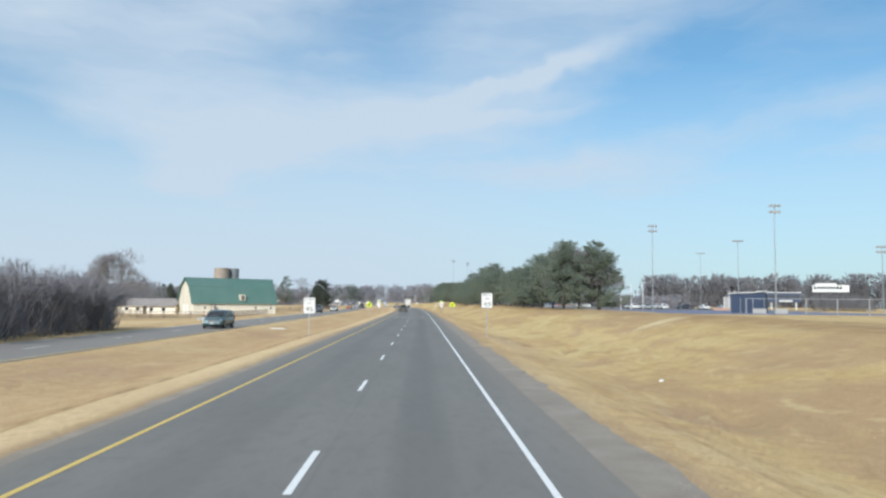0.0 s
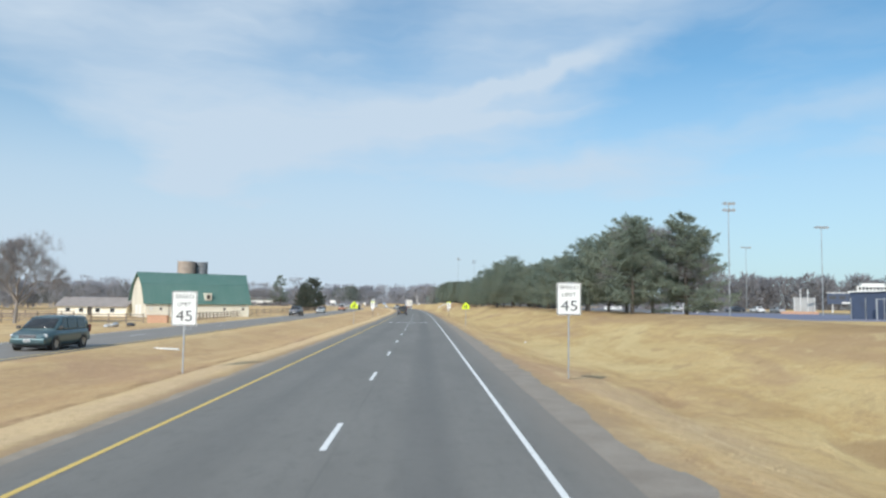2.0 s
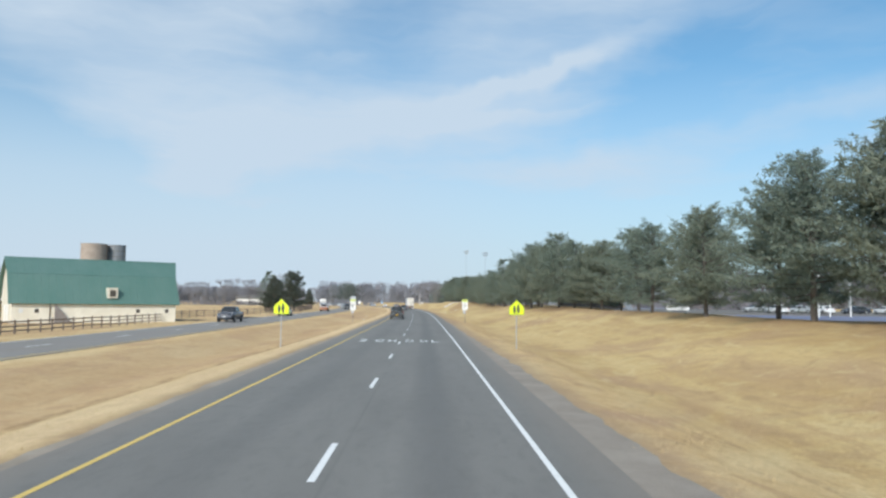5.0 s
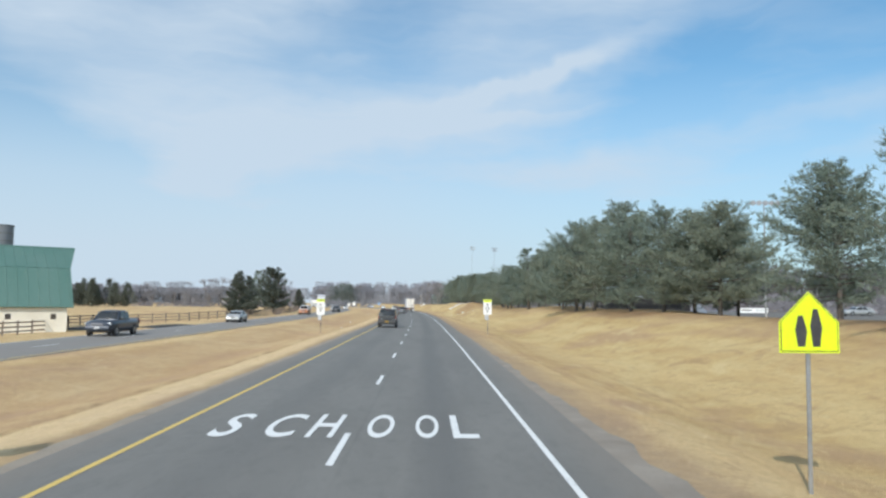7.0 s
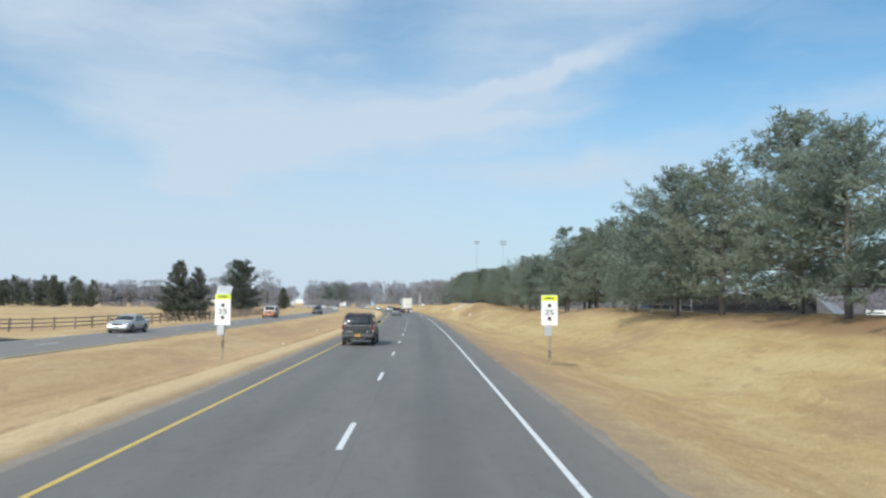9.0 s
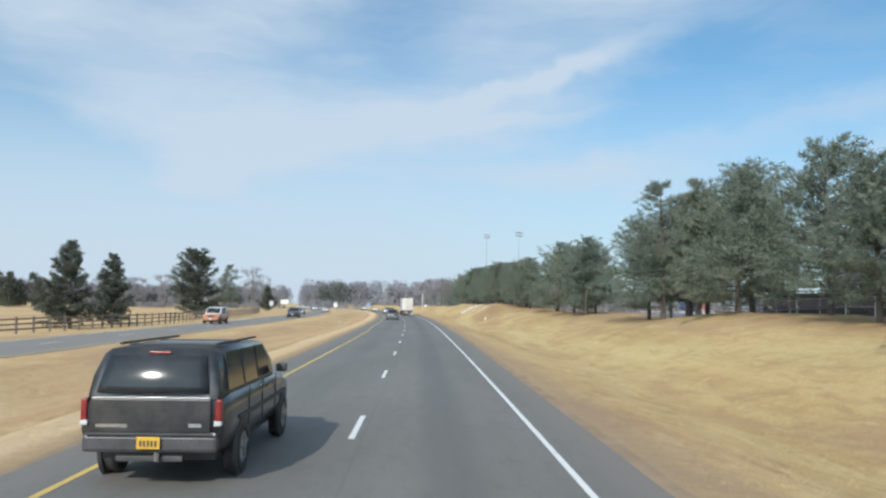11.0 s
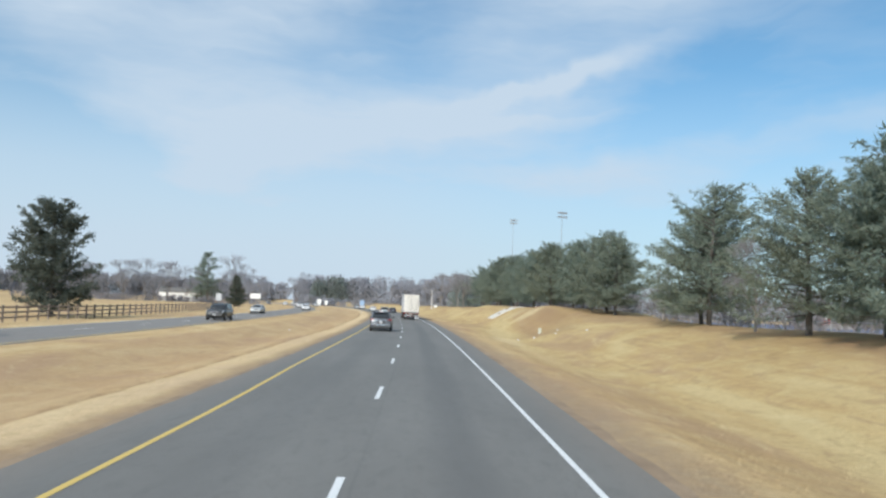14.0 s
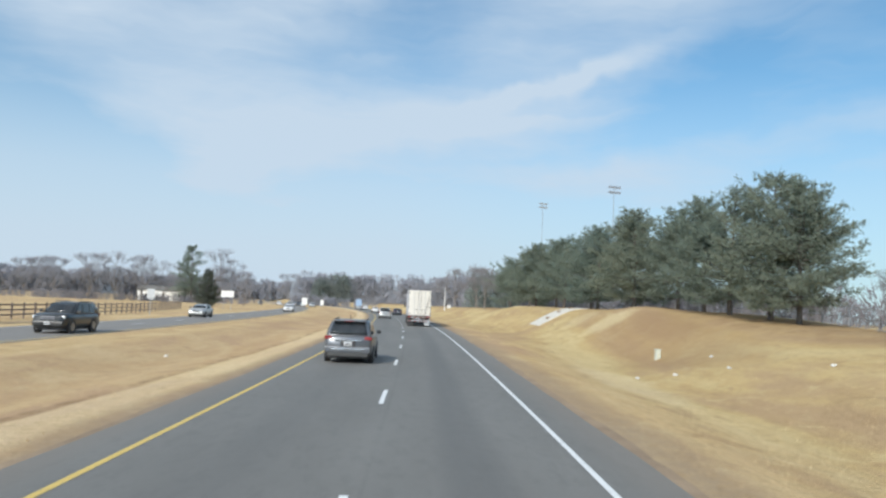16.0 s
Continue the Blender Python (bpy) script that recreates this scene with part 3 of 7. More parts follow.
def conifer_meshes(seed, h, reach, clear, rise, leaf, width, dense, needles, belly=0.22, taper=0.85, leaders=1, whorl=0.045, flat=0.35, sag=0.12):
    """Trunk and crown of one conifer on the origin: whorls of limbs that rise towards the top, side shoots along them in
    flat plumes, and sprays of needles on the shoots."""
    rng = random.Random(seed)
    tv, tf, cv, cf = [], [], [], []
    tops = []
    for k in range(leaders):
        bow = Vector((rng.gauss(0, 1), rng.gauss(0, 1), 0)) * (0.25 if k == 0 else 0.85)
        high = h * (1.0 if k == 0 else rng.uniform(0.80, 0.94))
        fork = 0.0 if k == 0 else rng.uniform(0.35, 0.5)
        tops.append((bow, high, fork))

    def stem(k, z):
        bow, high, fork = tops[k]
        f = max(0.0, z / h - fork) / (1.0 - fork)
        base = tops[0][0] * (min(z / h, fork) ** 1.5) if k else Vector((0, 0, 0))
        p = base + bow * (f ** 1.3 if k else f ** 1.5)
        return Vector((p.x, p.y, z))

    r0 = h * 0.017 + 0.05
    for k, (bow, high, fork) in enumerate(tops):
        z0 = fork * h
        zs = [z0 + (high - z0) * i / 8 for i in range(9)]
        for za, zb in zip(zs[:-1], zs[1:]):
            a, b = stem(k, za), stem(k, zb)
            if za == 0:
                a.z = -0.4
            tube(tv, tf, a, b, r0 * (1 - za / high * 0.93) * (0.7 if k else 1), r0 * (1 - zb / high * 0.93) * (0.7 if k else 1), 7)
    lobe = [rng.uniform(0.78, 1.15) for _ in range(7)]
    for k, (bow, high, fork) in enumerate(tops):
        z = max(clear, fork + 0.06) * h
        lowest = z
        while z < high * 0.985:
            f = (z - clear * h) / (high - clear * h)
            shape = ((1 - f) / (1 - belly)) ** taper if f > belly else 0.74 + 0.26 * f / belly
            shape *= 1.0 if k == 0 else 0.62
            for _ in range(rng.randint(3, 5)):
                an = rng.uniform(0, 2 * math.pi)
                ln = reach * shape * rng.uniform(0.62, 1.12) * lobe[int(an / 6.2832 * 7) % 7] + 0.22
                out = Vector((math.cos(an), math.sin(an), 0))
                up = rise * f - sag + rng.gauss(0, 0.07)
                a = stem(k, z)
                m = a + out * ln * 0.55 + Vector((0, 0, ln * 0.55 * up))
                e = m + out * ln * 0.45 + Vector((0, 0, ln * 0.45 * (up + 0.22)))
                tube(tv, tf, a, m, 0.03 + ln * 0.007, 0.02, 3)
                tube(tv, tf, m, e, 0.02, 0.006, 3)
                side = Vector((-out.y, out.x, 0))
                shoots = max(4, int(ln * dense))
                for q in range(shoots):
                    u = 0.10 + 0.92 * ((q + rng.random()) / shoots) ** 0.85
                    c = a.lerp(m, u / 0.55) if u < 0.55 else m.lerp(e, (u - 0.55) / 0.45)
                    sg = 1 if q % 2 else -1
                    d = (out * 0.75 + side * sg * rng.uniform(0.3, 1.1) + Vector((0, 0, rng.gauss(0.22, flat)))).normalized()
                    reach_s = (0.16 + 0.26 * ln * (1.05 - 0.75 * u)) * rng.uniform(0.5, 1.2)
                    for w_ in range(2):
                        o = c + d * reach_s * (0.35 + 0.65 * w_)
                        for _n in range(needles):
                            v = (d * 0.7 + Vector((rng.gauss(0, 0.6), rng.gauss(0, 0.6), rng.gauss(0.15, 0.5)))).normalized() * leaf * rng.uniform(0.6, 1.3)
                            oo = o + Vector((rng.gauss(0, 0.11), rng.gauss(0, 0.11), rng.gauss(0, 0.07)))
                            sliver(cv, cf, oo, v, width * rng.uniform(0.7, 1.3), rng)
            z += h * whorl * rng.uniform(0.8, 1.25)
        tip = stem(k, high * 0.97)
        for _ in range(24):
            v = Vector((rng.gauss(0, 0.4), rng.gauss(0, 0.4), 1)).normalized() * leaf * 1.2
            sliver(cv, cf, tip + Vector((rng.gauss(0, 0.1), rng.gauss(0, 0.1), rng.uniform(-0.4, 0.15))), v, width, rng)
    return tv, tf, cv, cf


def bare_meshes(seed, h, spread=0.5, depth=6, stems=1, thick=0.02, low=0.28):
    """Limbs and fine twigs of one leafless tree."""
    rng = random.Random(seed)
    tv, tf, cv, cf = [], [], [], []

    def grow(a, d, ln, r, lev):
        bend = Vector((rng.gauss(0, 1), rng.gauss(0, 1), rng.gauss(0, 0.6))) * 0.12
        m = a + d * ln * 0.5
        d2 = (d + bend + Vector((0, 0, 0.06))).normalized()
        e = m + d2 * ln * 0.5
        fine = lev >= depth - 1
        r = max(r, 0.010)
        vs, fs = (cv, cf) if fine else (tv, tf)
        if lev >= depth:
            # the last fine twigs are single slivers
            sd = d.cross(Vector((rng.gauss(0, 1), rng.gauss(0, 1), rng.gauss(0, 1)))).normalized() * r * 1.35
            n0 = len(vs)
            vs.extend((tuple(a - sd), tuple(a + sd), tuple(e)))
            fs.append((n0, n0 + 1, n0 + 2))
        elif fine:
            tube(vs, fs, a, e, r, r * 0.6, 3)
        else:
            tube(vs, fs, a, m, r, r * 0.85, 3 if lev > 2 else 6)
            tube(vs, fs, m, e, r * 0.85, r * 0.66, 3 if lev > 2 else 6)
        if lev >= depth:
            return
        for k in range(rng.choice((2, 3, 3, 4)) if lev < depth - 1 else 4):
            an = rng.uniform(0, 2 * math.pi)
            side = d2.orthogonal().normalized()
            side = Matrix.Rotation(an, 3, d2) @ side
            nd = (d2 + side * rng.uniform(0.35, 0.95) * (spread + 0.35) + Vector((0, 0, 0.08))).normalized()
            grow(m.lerp(e, rng.uniform(0.3, 1.0)), nd, ln * rng.uniform(0.58, 0.86), r * rng.uniform(0.45, 0.66), lev + 1)

    for k in range(stems):
        base = Vector((rng.gauss(0, 0.35), rng.gauss(0, 0.35), 0)) if stems > 1 else Vector((0, 0, 0))
        d = Vector((rng.gauss(0, 0.25), rng.gauss(0, 0.25), 1)).normalized() if stems > 1 else Vector((0.02, 0.03, 1)).normalized()
        tube(tv, tf, base - Vector((0, 0, 0.4)), base + d * 0.05, h * thick * 1.35, h * thick, 8)
        grow(base, d, h * low, h * thick, 0)
    k = h / max(v[2] for v in tv + cv)
    tv = [(x * k, y * k, z * k) for x, y, z in tv]
    cv = [(x * k, y * k, z * k) for x, y, z in cv]
    return tv, tf, cv, cf


def fan_meshes(seed, h, spread=0.55, levels=8, limbs=4, thick=0.017, trunk=0.2, twigs=5):
    """A leafless tree whose limbs fork again and again into a round fan of fine twigs."""
    rng = random.Random(seed)
    tv, tf, cv, cf = [], [], [], []

    def fork(a, d, ln, r, lev):
        d2 = (d + Vector((rng.gauss(0, 0.10), rng.gauss(0, 0.10), rng.gauss(0.04, 0.06)))).normalized()
        m = a + d * ln * 0.5
        e = m + d2 * ln * 0.5
        r1 = r * 0.72
        if lev < levels - 2:
            sides = 6 if lev < 2 else 3
            tube(tv, tf, a, m, r, r * 0.86, sides)
            tube(tv, tf, m, e, r * 0.86, r1, sides)
        else:
            tube(cv, cf, a, e, max(r, 0.012), 0.008, 3)
        if lev >= levels - 4:
            for _ in range(twigs):
                c = a.lerp(e, rng.uniform(0.2, 1.0))
                v = (d2 + Vector((rng.gauss(0, 0.55), rng.gauss(0, 0.55), rng.gauss(0.1, 0.4)))).normalized() * h * rng.uniform(0.035, 0.085)
                sliver(cv, cf, c, v, 0.011, rng)
        if lev >= levels:
            return
        first = rng.uniform(0, 6.283)
        count = 3 if rng.random() < 0.35 else 2
        for k in range(count):
            side = Matrix.Rotation(first + 6.283 * k / count + rng.gauss(0, 0.3), 3, d2) @ d2.orthogonal().normalized()
            nd = (d2 + side * rng.uniform(0.55, 1.0) * spread + Vector((0, 0, 0.05))).normalized()
            fork(e, nd, ln * rng.uniform(0.70, 0.90), r1 * rng.uniform(0.72, 0.95), lev + 1)

    top = Vector((rng.gauss(0, 0.1), rng.gauss(0, 0.1), h * trunk))
    tube(tv, tf, Vector((0, 0, -0.4)), top, h * thick * 1.3, h * thick, 8)
    fork(top, Vector((0.05, 0.03, 1)).normalized(), h * 0.21, h * thick * 0.75, 0)
    for k in range(limbs):
        an = 6.283 * k / limbs + rng.gauss(0, 0.3)
        d = (Vector((math.cos(an), math.sin(an), 0)) * rng.uniform(0.7, 1.3) * spread * 1.5 + Vector((0, 0, 1))).normalized()
        fork(top + Vector((0, 0, rng.uniform(-0.03, 0.06) * h)), d, h * rng.uniform(0.13, 0.175), h * thick * 0.58, 1)
    k = h / max(v[2] for v in tv + cv)
    return [(x * k, y * k, z * k) for x, y, z in tv], tf, [(x * k, y * k, z * k) for x, y, z in cv], cf


def tree_thing(name, meshes, bark, leaf):
    """A tree of two parts, whose meshes its copies share."""
    tv, tf, cv, cf = meshes
    root = new(name)
    smooth(part("trunk", mesh_of("trunk", tv, tf, bark), bark, root))
    part("crown", mesh_of("crown", cv, cf, leaf), leaf, root)
    return root


def planted(kinds, s, lat, scale, turn, label, category, group="", at=None):
    """Stands a copy of a tree on the ground."""
    p = at if at is not None else on_road(s, lat, terrain(s, lat))
    src = kinds[int(turn * 7) % len(kinds)]
    src_root = src["root"]
    if not src["used"]:
        ob = src_root
        src["used"] = True
        ob.matrix_basis = Matrix.Translation(p) @ Matrix.Rotation(turn, 4, "Z") @ Matrix.Scale(scale, 4)
        src["ob"] = ob
    else:
        ob = copy_thing(src_root, Matrix.Translation(p) @ Matrix.Rotation(turn, 4, "Z"))
        ob.scale = (scale, scale, scale)
    return tagged(ob, label, category, group)


def kinds_of(name, meshes, bark, leaf):
    return [{"root": tree_thing(name, m, bark, leaf), "used": False} for m in meshes]


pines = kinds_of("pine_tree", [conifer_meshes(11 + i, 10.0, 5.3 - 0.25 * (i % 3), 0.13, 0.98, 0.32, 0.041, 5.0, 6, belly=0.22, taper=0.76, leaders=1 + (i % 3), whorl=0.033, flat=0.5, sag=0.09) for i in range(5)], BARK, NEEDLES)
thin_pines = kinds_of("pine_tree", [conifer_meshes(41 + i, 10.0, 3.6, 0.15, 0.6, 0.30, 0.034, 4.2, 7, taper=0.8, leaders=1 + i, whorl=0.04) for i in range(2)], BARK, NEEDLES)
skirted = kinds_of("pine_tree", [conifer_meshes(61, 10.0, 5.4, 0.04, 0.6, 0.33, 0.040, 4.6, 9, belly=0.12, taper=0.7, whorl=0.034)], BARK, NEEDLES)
cedars = kinds_of("cedar_tree", [conifer_meshes(71 + i, 10.0, 3.1 + 0.7 * (i == 2), 0.03, 0.7, 0.28, 0.056, 7.4, 6, belly=0.12 + 0.14 * (i == 2), taper=0.8 - 0.25 * (i == 2), whorl=0.030, flat=0.6, sag=-0.10) for i in range(3)], BARK, CEDAR)
bare = kinds_of("bare_tree", [fan_meshes(91 + i, 10.0, 0.46, 6, 3, 0.014, 0.18, 7) for i in range(3)], BARK_PALE, TWIGS)
wide_bare = kinds_of("bare_tree", [fan_meshes(424, 10.0, 0.60, 7, 7, 0.019, 0.22, 7)], BARK_PALE, TWIGS)
vase_bare = kinds_of("bare_tree", [fan_meshes(517, 10.0, 0.36, 6, 5, 0.015, 0.14, 7)], BARK_PALE, TWIGS)
far_bare = kinds_of("bare_tree", [fan_meshes(301 + i, 10.0, 0.46, 6, 5, 0.012, 0.18, 9) for i in range(3)], BARK_PALE, TWIGS_HAZED)
shrubs = kinds_of("bare_shrub", [bare_meshes(131 + i, 6.0, 0.55, 5, 7, 0.008, 0.32) for i in range(2)], THICKET_STEM, THICKET)

PINE = "tall grey-green white pine on the grassy bank"
PINE_THIN = "sparse thin-crowned pine on the grassy bank"
rng = random.Random(5)
NEAR_BANK = [(105.5, 19.6, 10.6), (113.5, 21.2, 11.6), (117, 20.2, 10.4), (122.5, 19.2, 10.2), (128.5, 20.2, 9.3), (134, 18.0, 8.8), (141, 20.6, 9.2), (147, 18.4, 9.0), (158, 20.4, 9.8),
             (180.5, 24.6, 8.9), (174, 20.6, 9.8), (178, 20.2, 9.6), (181, 18.8, 10.2), (188.5, 18.2, 10.6), (195, 19.4, 12.3), (202, 18.0, 11.2), (208.5, 17.4, 11.9), (215, 19.6, 10.6),
             (222, 18.4, 8.9), (229, 20.2, 11.0), (236, 18.4, 10.6), (241, 21.5, 12.0)]
FAR_BANK = [(247.5, 21.0, 11.2), (254.6, 18.8, 10.0), (277, 18.6, 10.2), (280.5, 20.6, 9.8), (284, 18.8, 9.8), (299, 19.6, 11.4), (303.5, 20.8, 10.4), (326.5, 20.6, 10.2), (330, 20.6, 11.2),
             (334.6, 20.0, 11.0), (340, 20.4, 11.0), (346, 20.6, 11.0), (352, 18.8, 11.5), (359, 20.8, 11.8), (367, 19.4, 11.6), (376, 21.0, 12.0), (386, 20.0, 12.0), (397, 21.4, 12.6),
             (408, 20.6, 13.0), (420, 22.0, 12.4), (433, 21.0, 12.0)]
for s, lat, top in NEAR_BANK + FAR_BANK:
    z = terrain(s, lat)
    planted(pines, s, lat, (top - z) / 10.0, rng.uniform(0, 6.28), PINE, "pine tree", "pines along the bank")
planted(skirted, 102.8, 23.8, 0.915, 0.4, "broad pine with branches sweeping down to the grass", "pine tree", "pines along the bank")
for s, lat, top in [(243, 18.6, 11.6), (246.7, 17.4, 11.8), (251, 21.0, 11.6)]:
    planted(thin_pines, s, lat, (top - terrain(s, lat)) / 10.0, rng.uniform(0, 6.28), PINE_THIN, "pine tree", "pines along the bank")
for s, lat, top in [(249, 20.0, 11.6), (259, 22.2, 11.8), (289.6, 18.6, 7.6), (239, 23.0, 8.6), (440, 17.0, 11.5), (462, 19, 13), (480, 22, 13.5), (500, 20, 14)]:
    planted(bare, s, lat, (top - terrain(s, lat)) / 10.0, rng.uniform(0, 6.28), "leafless grey-brown tree among the pines on the bank", "bare tree")

for s, lat, top, turn in [(108.2, 22.4, 11.6, 0.3), (105.0, 24.6, 10.6, 2.2)]:
    planted(wide_bare, s, lat, (top - terrain(s, lat)) / 10.0, turn, "leafless grey-brown tree among the pines on the bank", "bare tree")
planted(vase_bare, 320.5, 23.6, 0.6, 1.1, "small upright leafless tree before the metal fence", "bare tree")
planted(vase_bare, 0, 0, 1.02, 2.4, "upright leafless tree in the sports ground", "bare tree", "", Vector((45.3, 317.1, 1.1)))
planted(vase_bare, 0, 0, 0.78, 0.7, "upright leafless tree in the sports ground", "bare tree", "", Vector((48.2, 319.4, 1.1)))
CED = "dark dense red cedar beside the rail fence"
for x, y, top in [(-33.2, 267.0, 8.2), (-34.8, 280.5, 7.8)]:
    planted(cedars, 0, 0, (top + 0.25) / 10.0, 0.9 if x > -34 else 1.05, CED, "cedar tree", "cedars by the fence", Vector((x, y, -0.25)))
planted(cedars, 0, 0, 1.16, 2.5, "broad dark cedar with a rounded crown by the fence", "cedar tree", "cedars by the fence", Vector((-38.0, 325.6, -0.25)))
planted(cedars, 0, 0, 0.85, 4.4, "dark cedar far along the farm fence", "cedar tree", "cedars by the fence", Vector((-52, 455, -0.25)))
planted(wide_bare, 0, 0, 1.36, 3.9, "wide leafless shade tree in the farm field", "bare tree", "", Vector((-56.0, 144.0, -0.85)))
for s, lat, h in [(37, -27.5, 0.9), (41, -26.4, 0.88), (44.5, -27.6, 0.95), (48, -26.2, 0.9), (51.5, -27.4, 0.95), (55, -26.2, 0.88), (58, -27.4, 0.9), (60.5, -26.8, 0.84), (62.5, -27.6, 0.86), (57, -26.4, 0.8), (64.5, -27.0, 0.82), (66.2, -28.4, 0.85), (67.6, -27.0, 0.78), (69.0, -28.0, 0.72), (67.5, -30.5, 0.8),
                  (42, -30.5, 1.0), (47, -31.0, 1.05), (53, -30.5, 0.98), (59, -31.0, 0.85), (62.5, -30.0, 0.7), (66, -33.0, 0.85), (72, -36.0, 0.8), (78, -40.0, 0.75), (34, -30, 1.0)]:
    planted(shrubs, s, lat, h, s * 0.7, "dense tangle of leafless roadside shrubs", "shrub", "roadside shrubs")
for x, y, h in [(-93.5, 573, 2.1), (-98, 580, 1.7)]:
    planted(thin_pines, 0, 0, h, x, "tall dark evergreen beside a far house", "pine tree", "", Vector((x, y, -0.3)))
for x, y, h in [(-82, 571, 2.15), (-79, 576, 1.8), (-110, 525, 1.55), (-104, 530, 1.65), (-98, 537, 1.6), (-93, 543, 1.45), (-132, 535, 1.4), (-122, 528, 1.4), (-62, 500, 1.0), (-58, 512, 1.1), (-155, 570, 1.5), (-50, 540, 1.2)]:
    planted(far_bare, 0, 0, h, x + y, "tall leafless tree beyond the farm field", "bare tree", "far bare trees", Vector((x, y, -0.3)))
for x, y, h in [(-141, 480, 0.95), (-150, 484, 1.0), (-160, 488, 1.05), (-169, 490, 1.0), (-180, 494, 0.95), (-194, 496, 1.0), (-209, 500, 1.0), (-134, 476, 0.8)]:
    planted(cedars, 0, 0, h, x, "dark conifer in a far windbreak", "cedar tree", "far windbreak", Vector((x, y, -0.3)))


def woods(name, line, count, h0, h1, depth, mat, seed, twig, leaves, label, cone=0.55, thin=0.13, foot=-0.5):
    """A far wood along a line, many trees in one mesh."""
    r = random.Random(seed)
    vs, fs = [], []
    segs = [(Vector(a), Vector(b)) for a, b in zip(line[:-1], line[1:])]
    total = sum((b - a).length for a, b in segs)
    for i in range(count):
        d = r.random() * total
        for a, b in segs:
            if d <= (b - a).length:
                break
            d -= (b - a).length
        p = a + (b - a).normalized() * d
        nrm = (b - a).normalized()
        p = p + Vector((-nrm.y, nrm.x)) * r.uniform(0, depth)
        h = r.uniform(h0, h1)
        base = Vector((p.x, p.y, foot))
        tube(vs, fs, base, base + Vector((r.gauss(0, 0.3), r.gauss(0, 0.3), h * 0.75)), h * 0.016, h * 0.006, 4)
        wide = h * r.uniform(0.30, 0.46)
        for k in range(int(leaves * 0.72)):
            u = r.random() ** 0.8
            zc = h * (0.05 + 0.89 * u)
            rr = wide * math.sqrt(r.random()) * (1.0 - cone * max(0, u - (0.4 if cone < 0.9 else 0.0)) / (0.6 if cone < 0.9 else 1.0))
            an = r.uniform(0, 6.283)
            c = base + Vector((rr * math.cos(an), rr * math.sin(an), zc))
            up = (Vector((math.cos(an), math.sin(an), 0)) * r.uniform(0.2, 1.0) + Vector((0, 0, r.uniform(0.3, 1.2)))).normalized()
            ln = twig * r.uniform(0.6, 1.4)
            sd = up.cross(Vector((r.gauss(0, 1), r.gauss(0, 1), r.gauss(0, 1)))).normalized() * ln * thin * 1.25
            n0 = len(vs)
            vs.extend((tuple(c - sd), tuple(c + sd), tuple(c + up * ln)))
            fs.append((n0, n0 + 1, n0 + 2))
    return tagged(new(name, mesh_of(name, vs, fs, mat)), label, "woods", kind="stuff")


woods("woods", [(-620, 150), (-430, 420), (-330, 640), (-240, 860), (-120, 900)], 640, 12, 19, 50, TWIGS_HAZED, 1, 2.4, 330, "far leafless woods behind the farm fields")
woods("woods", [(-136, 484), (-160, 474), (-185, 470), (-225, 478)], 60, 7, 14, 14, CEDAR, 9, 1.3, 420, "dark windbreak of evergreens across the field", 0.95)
woods("woods", [(-84, 740), (-34, 725), (28, 645)], 130, 13, 21, 35, TWIGS_HAZED, 2, 1.4, 640, "grey leafless wood where the road bends")
woods("woods", [(26, 640), (24, 560), (30, 500)], 80, 10, 16, 25, TWIGS_HAZED, 3, 1.1, 640, "leafless wood beside the road ahead")
woods("woods", [(126, 408), (230, 372), (320, 300), (380, 200), (440, 80)], 440, 13, 21, 45, TWIGS_DIM, 4, 1.9, 460, "far leafless woods behind the playing fields", thin=0.11)
woods("woods", [(30, 505), (80, 470), (126, 412)], 120, 7.0, 9.5, 12, THICKET, 10, 1.1, 380, "low leafless hedge beyond the school track", thin=0.06)
woods("woods", [(-75, 728), (-52, 722)], 16, 12, 20, 12, GREEN_HAZED, 5, 1.5, 300, "dark evergreens at the edge of the far wood")
woods("woods", [(22, 470), (28, 560)], 26, 10, 14, 14, GREEN_HAZED, 6, 1.3, 300, "evergreens continuing along the road ahead")
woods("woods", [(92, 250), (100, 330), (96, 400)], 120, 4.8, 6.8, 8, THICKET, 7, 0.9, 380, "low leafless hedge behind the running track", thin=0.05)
woods("woods", [(-70, 640), (-40, 640), (0, 600)], 60, 3, 6, 16, TWIGS_HAZED, 8, 0.8, 260, "leafless scrub beside the far road")
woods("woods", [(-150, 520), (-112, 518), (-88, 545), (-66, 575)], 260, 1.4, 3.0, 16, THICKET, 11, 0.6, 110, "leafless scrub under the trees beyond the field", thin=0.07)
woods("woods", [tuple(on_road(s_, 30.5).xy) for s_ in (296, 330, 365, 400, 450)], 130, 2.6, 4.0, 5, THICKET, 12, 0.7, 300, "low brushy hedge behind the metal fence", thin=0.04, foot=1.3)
woods("woods", [(-98, 305), (-150, 290), (-235, 250)], 150, 7, 11.5, 18, TWIGS_HAZED, 13, 0.95, 520, "leafless wood beyond the farm buildings", thin=0.06)
woods("shrubs", [tuple(on_road(s_, -26.6).xy) for s_ in (30, 50, 69)], 120, 2.4, 4.6, 5.0, THICKET, 14, 0.7, 520, "undergrowth of fine leafless twigs beside the far carriageway", cone=0.4, thin=0.028, foot=-0.3)


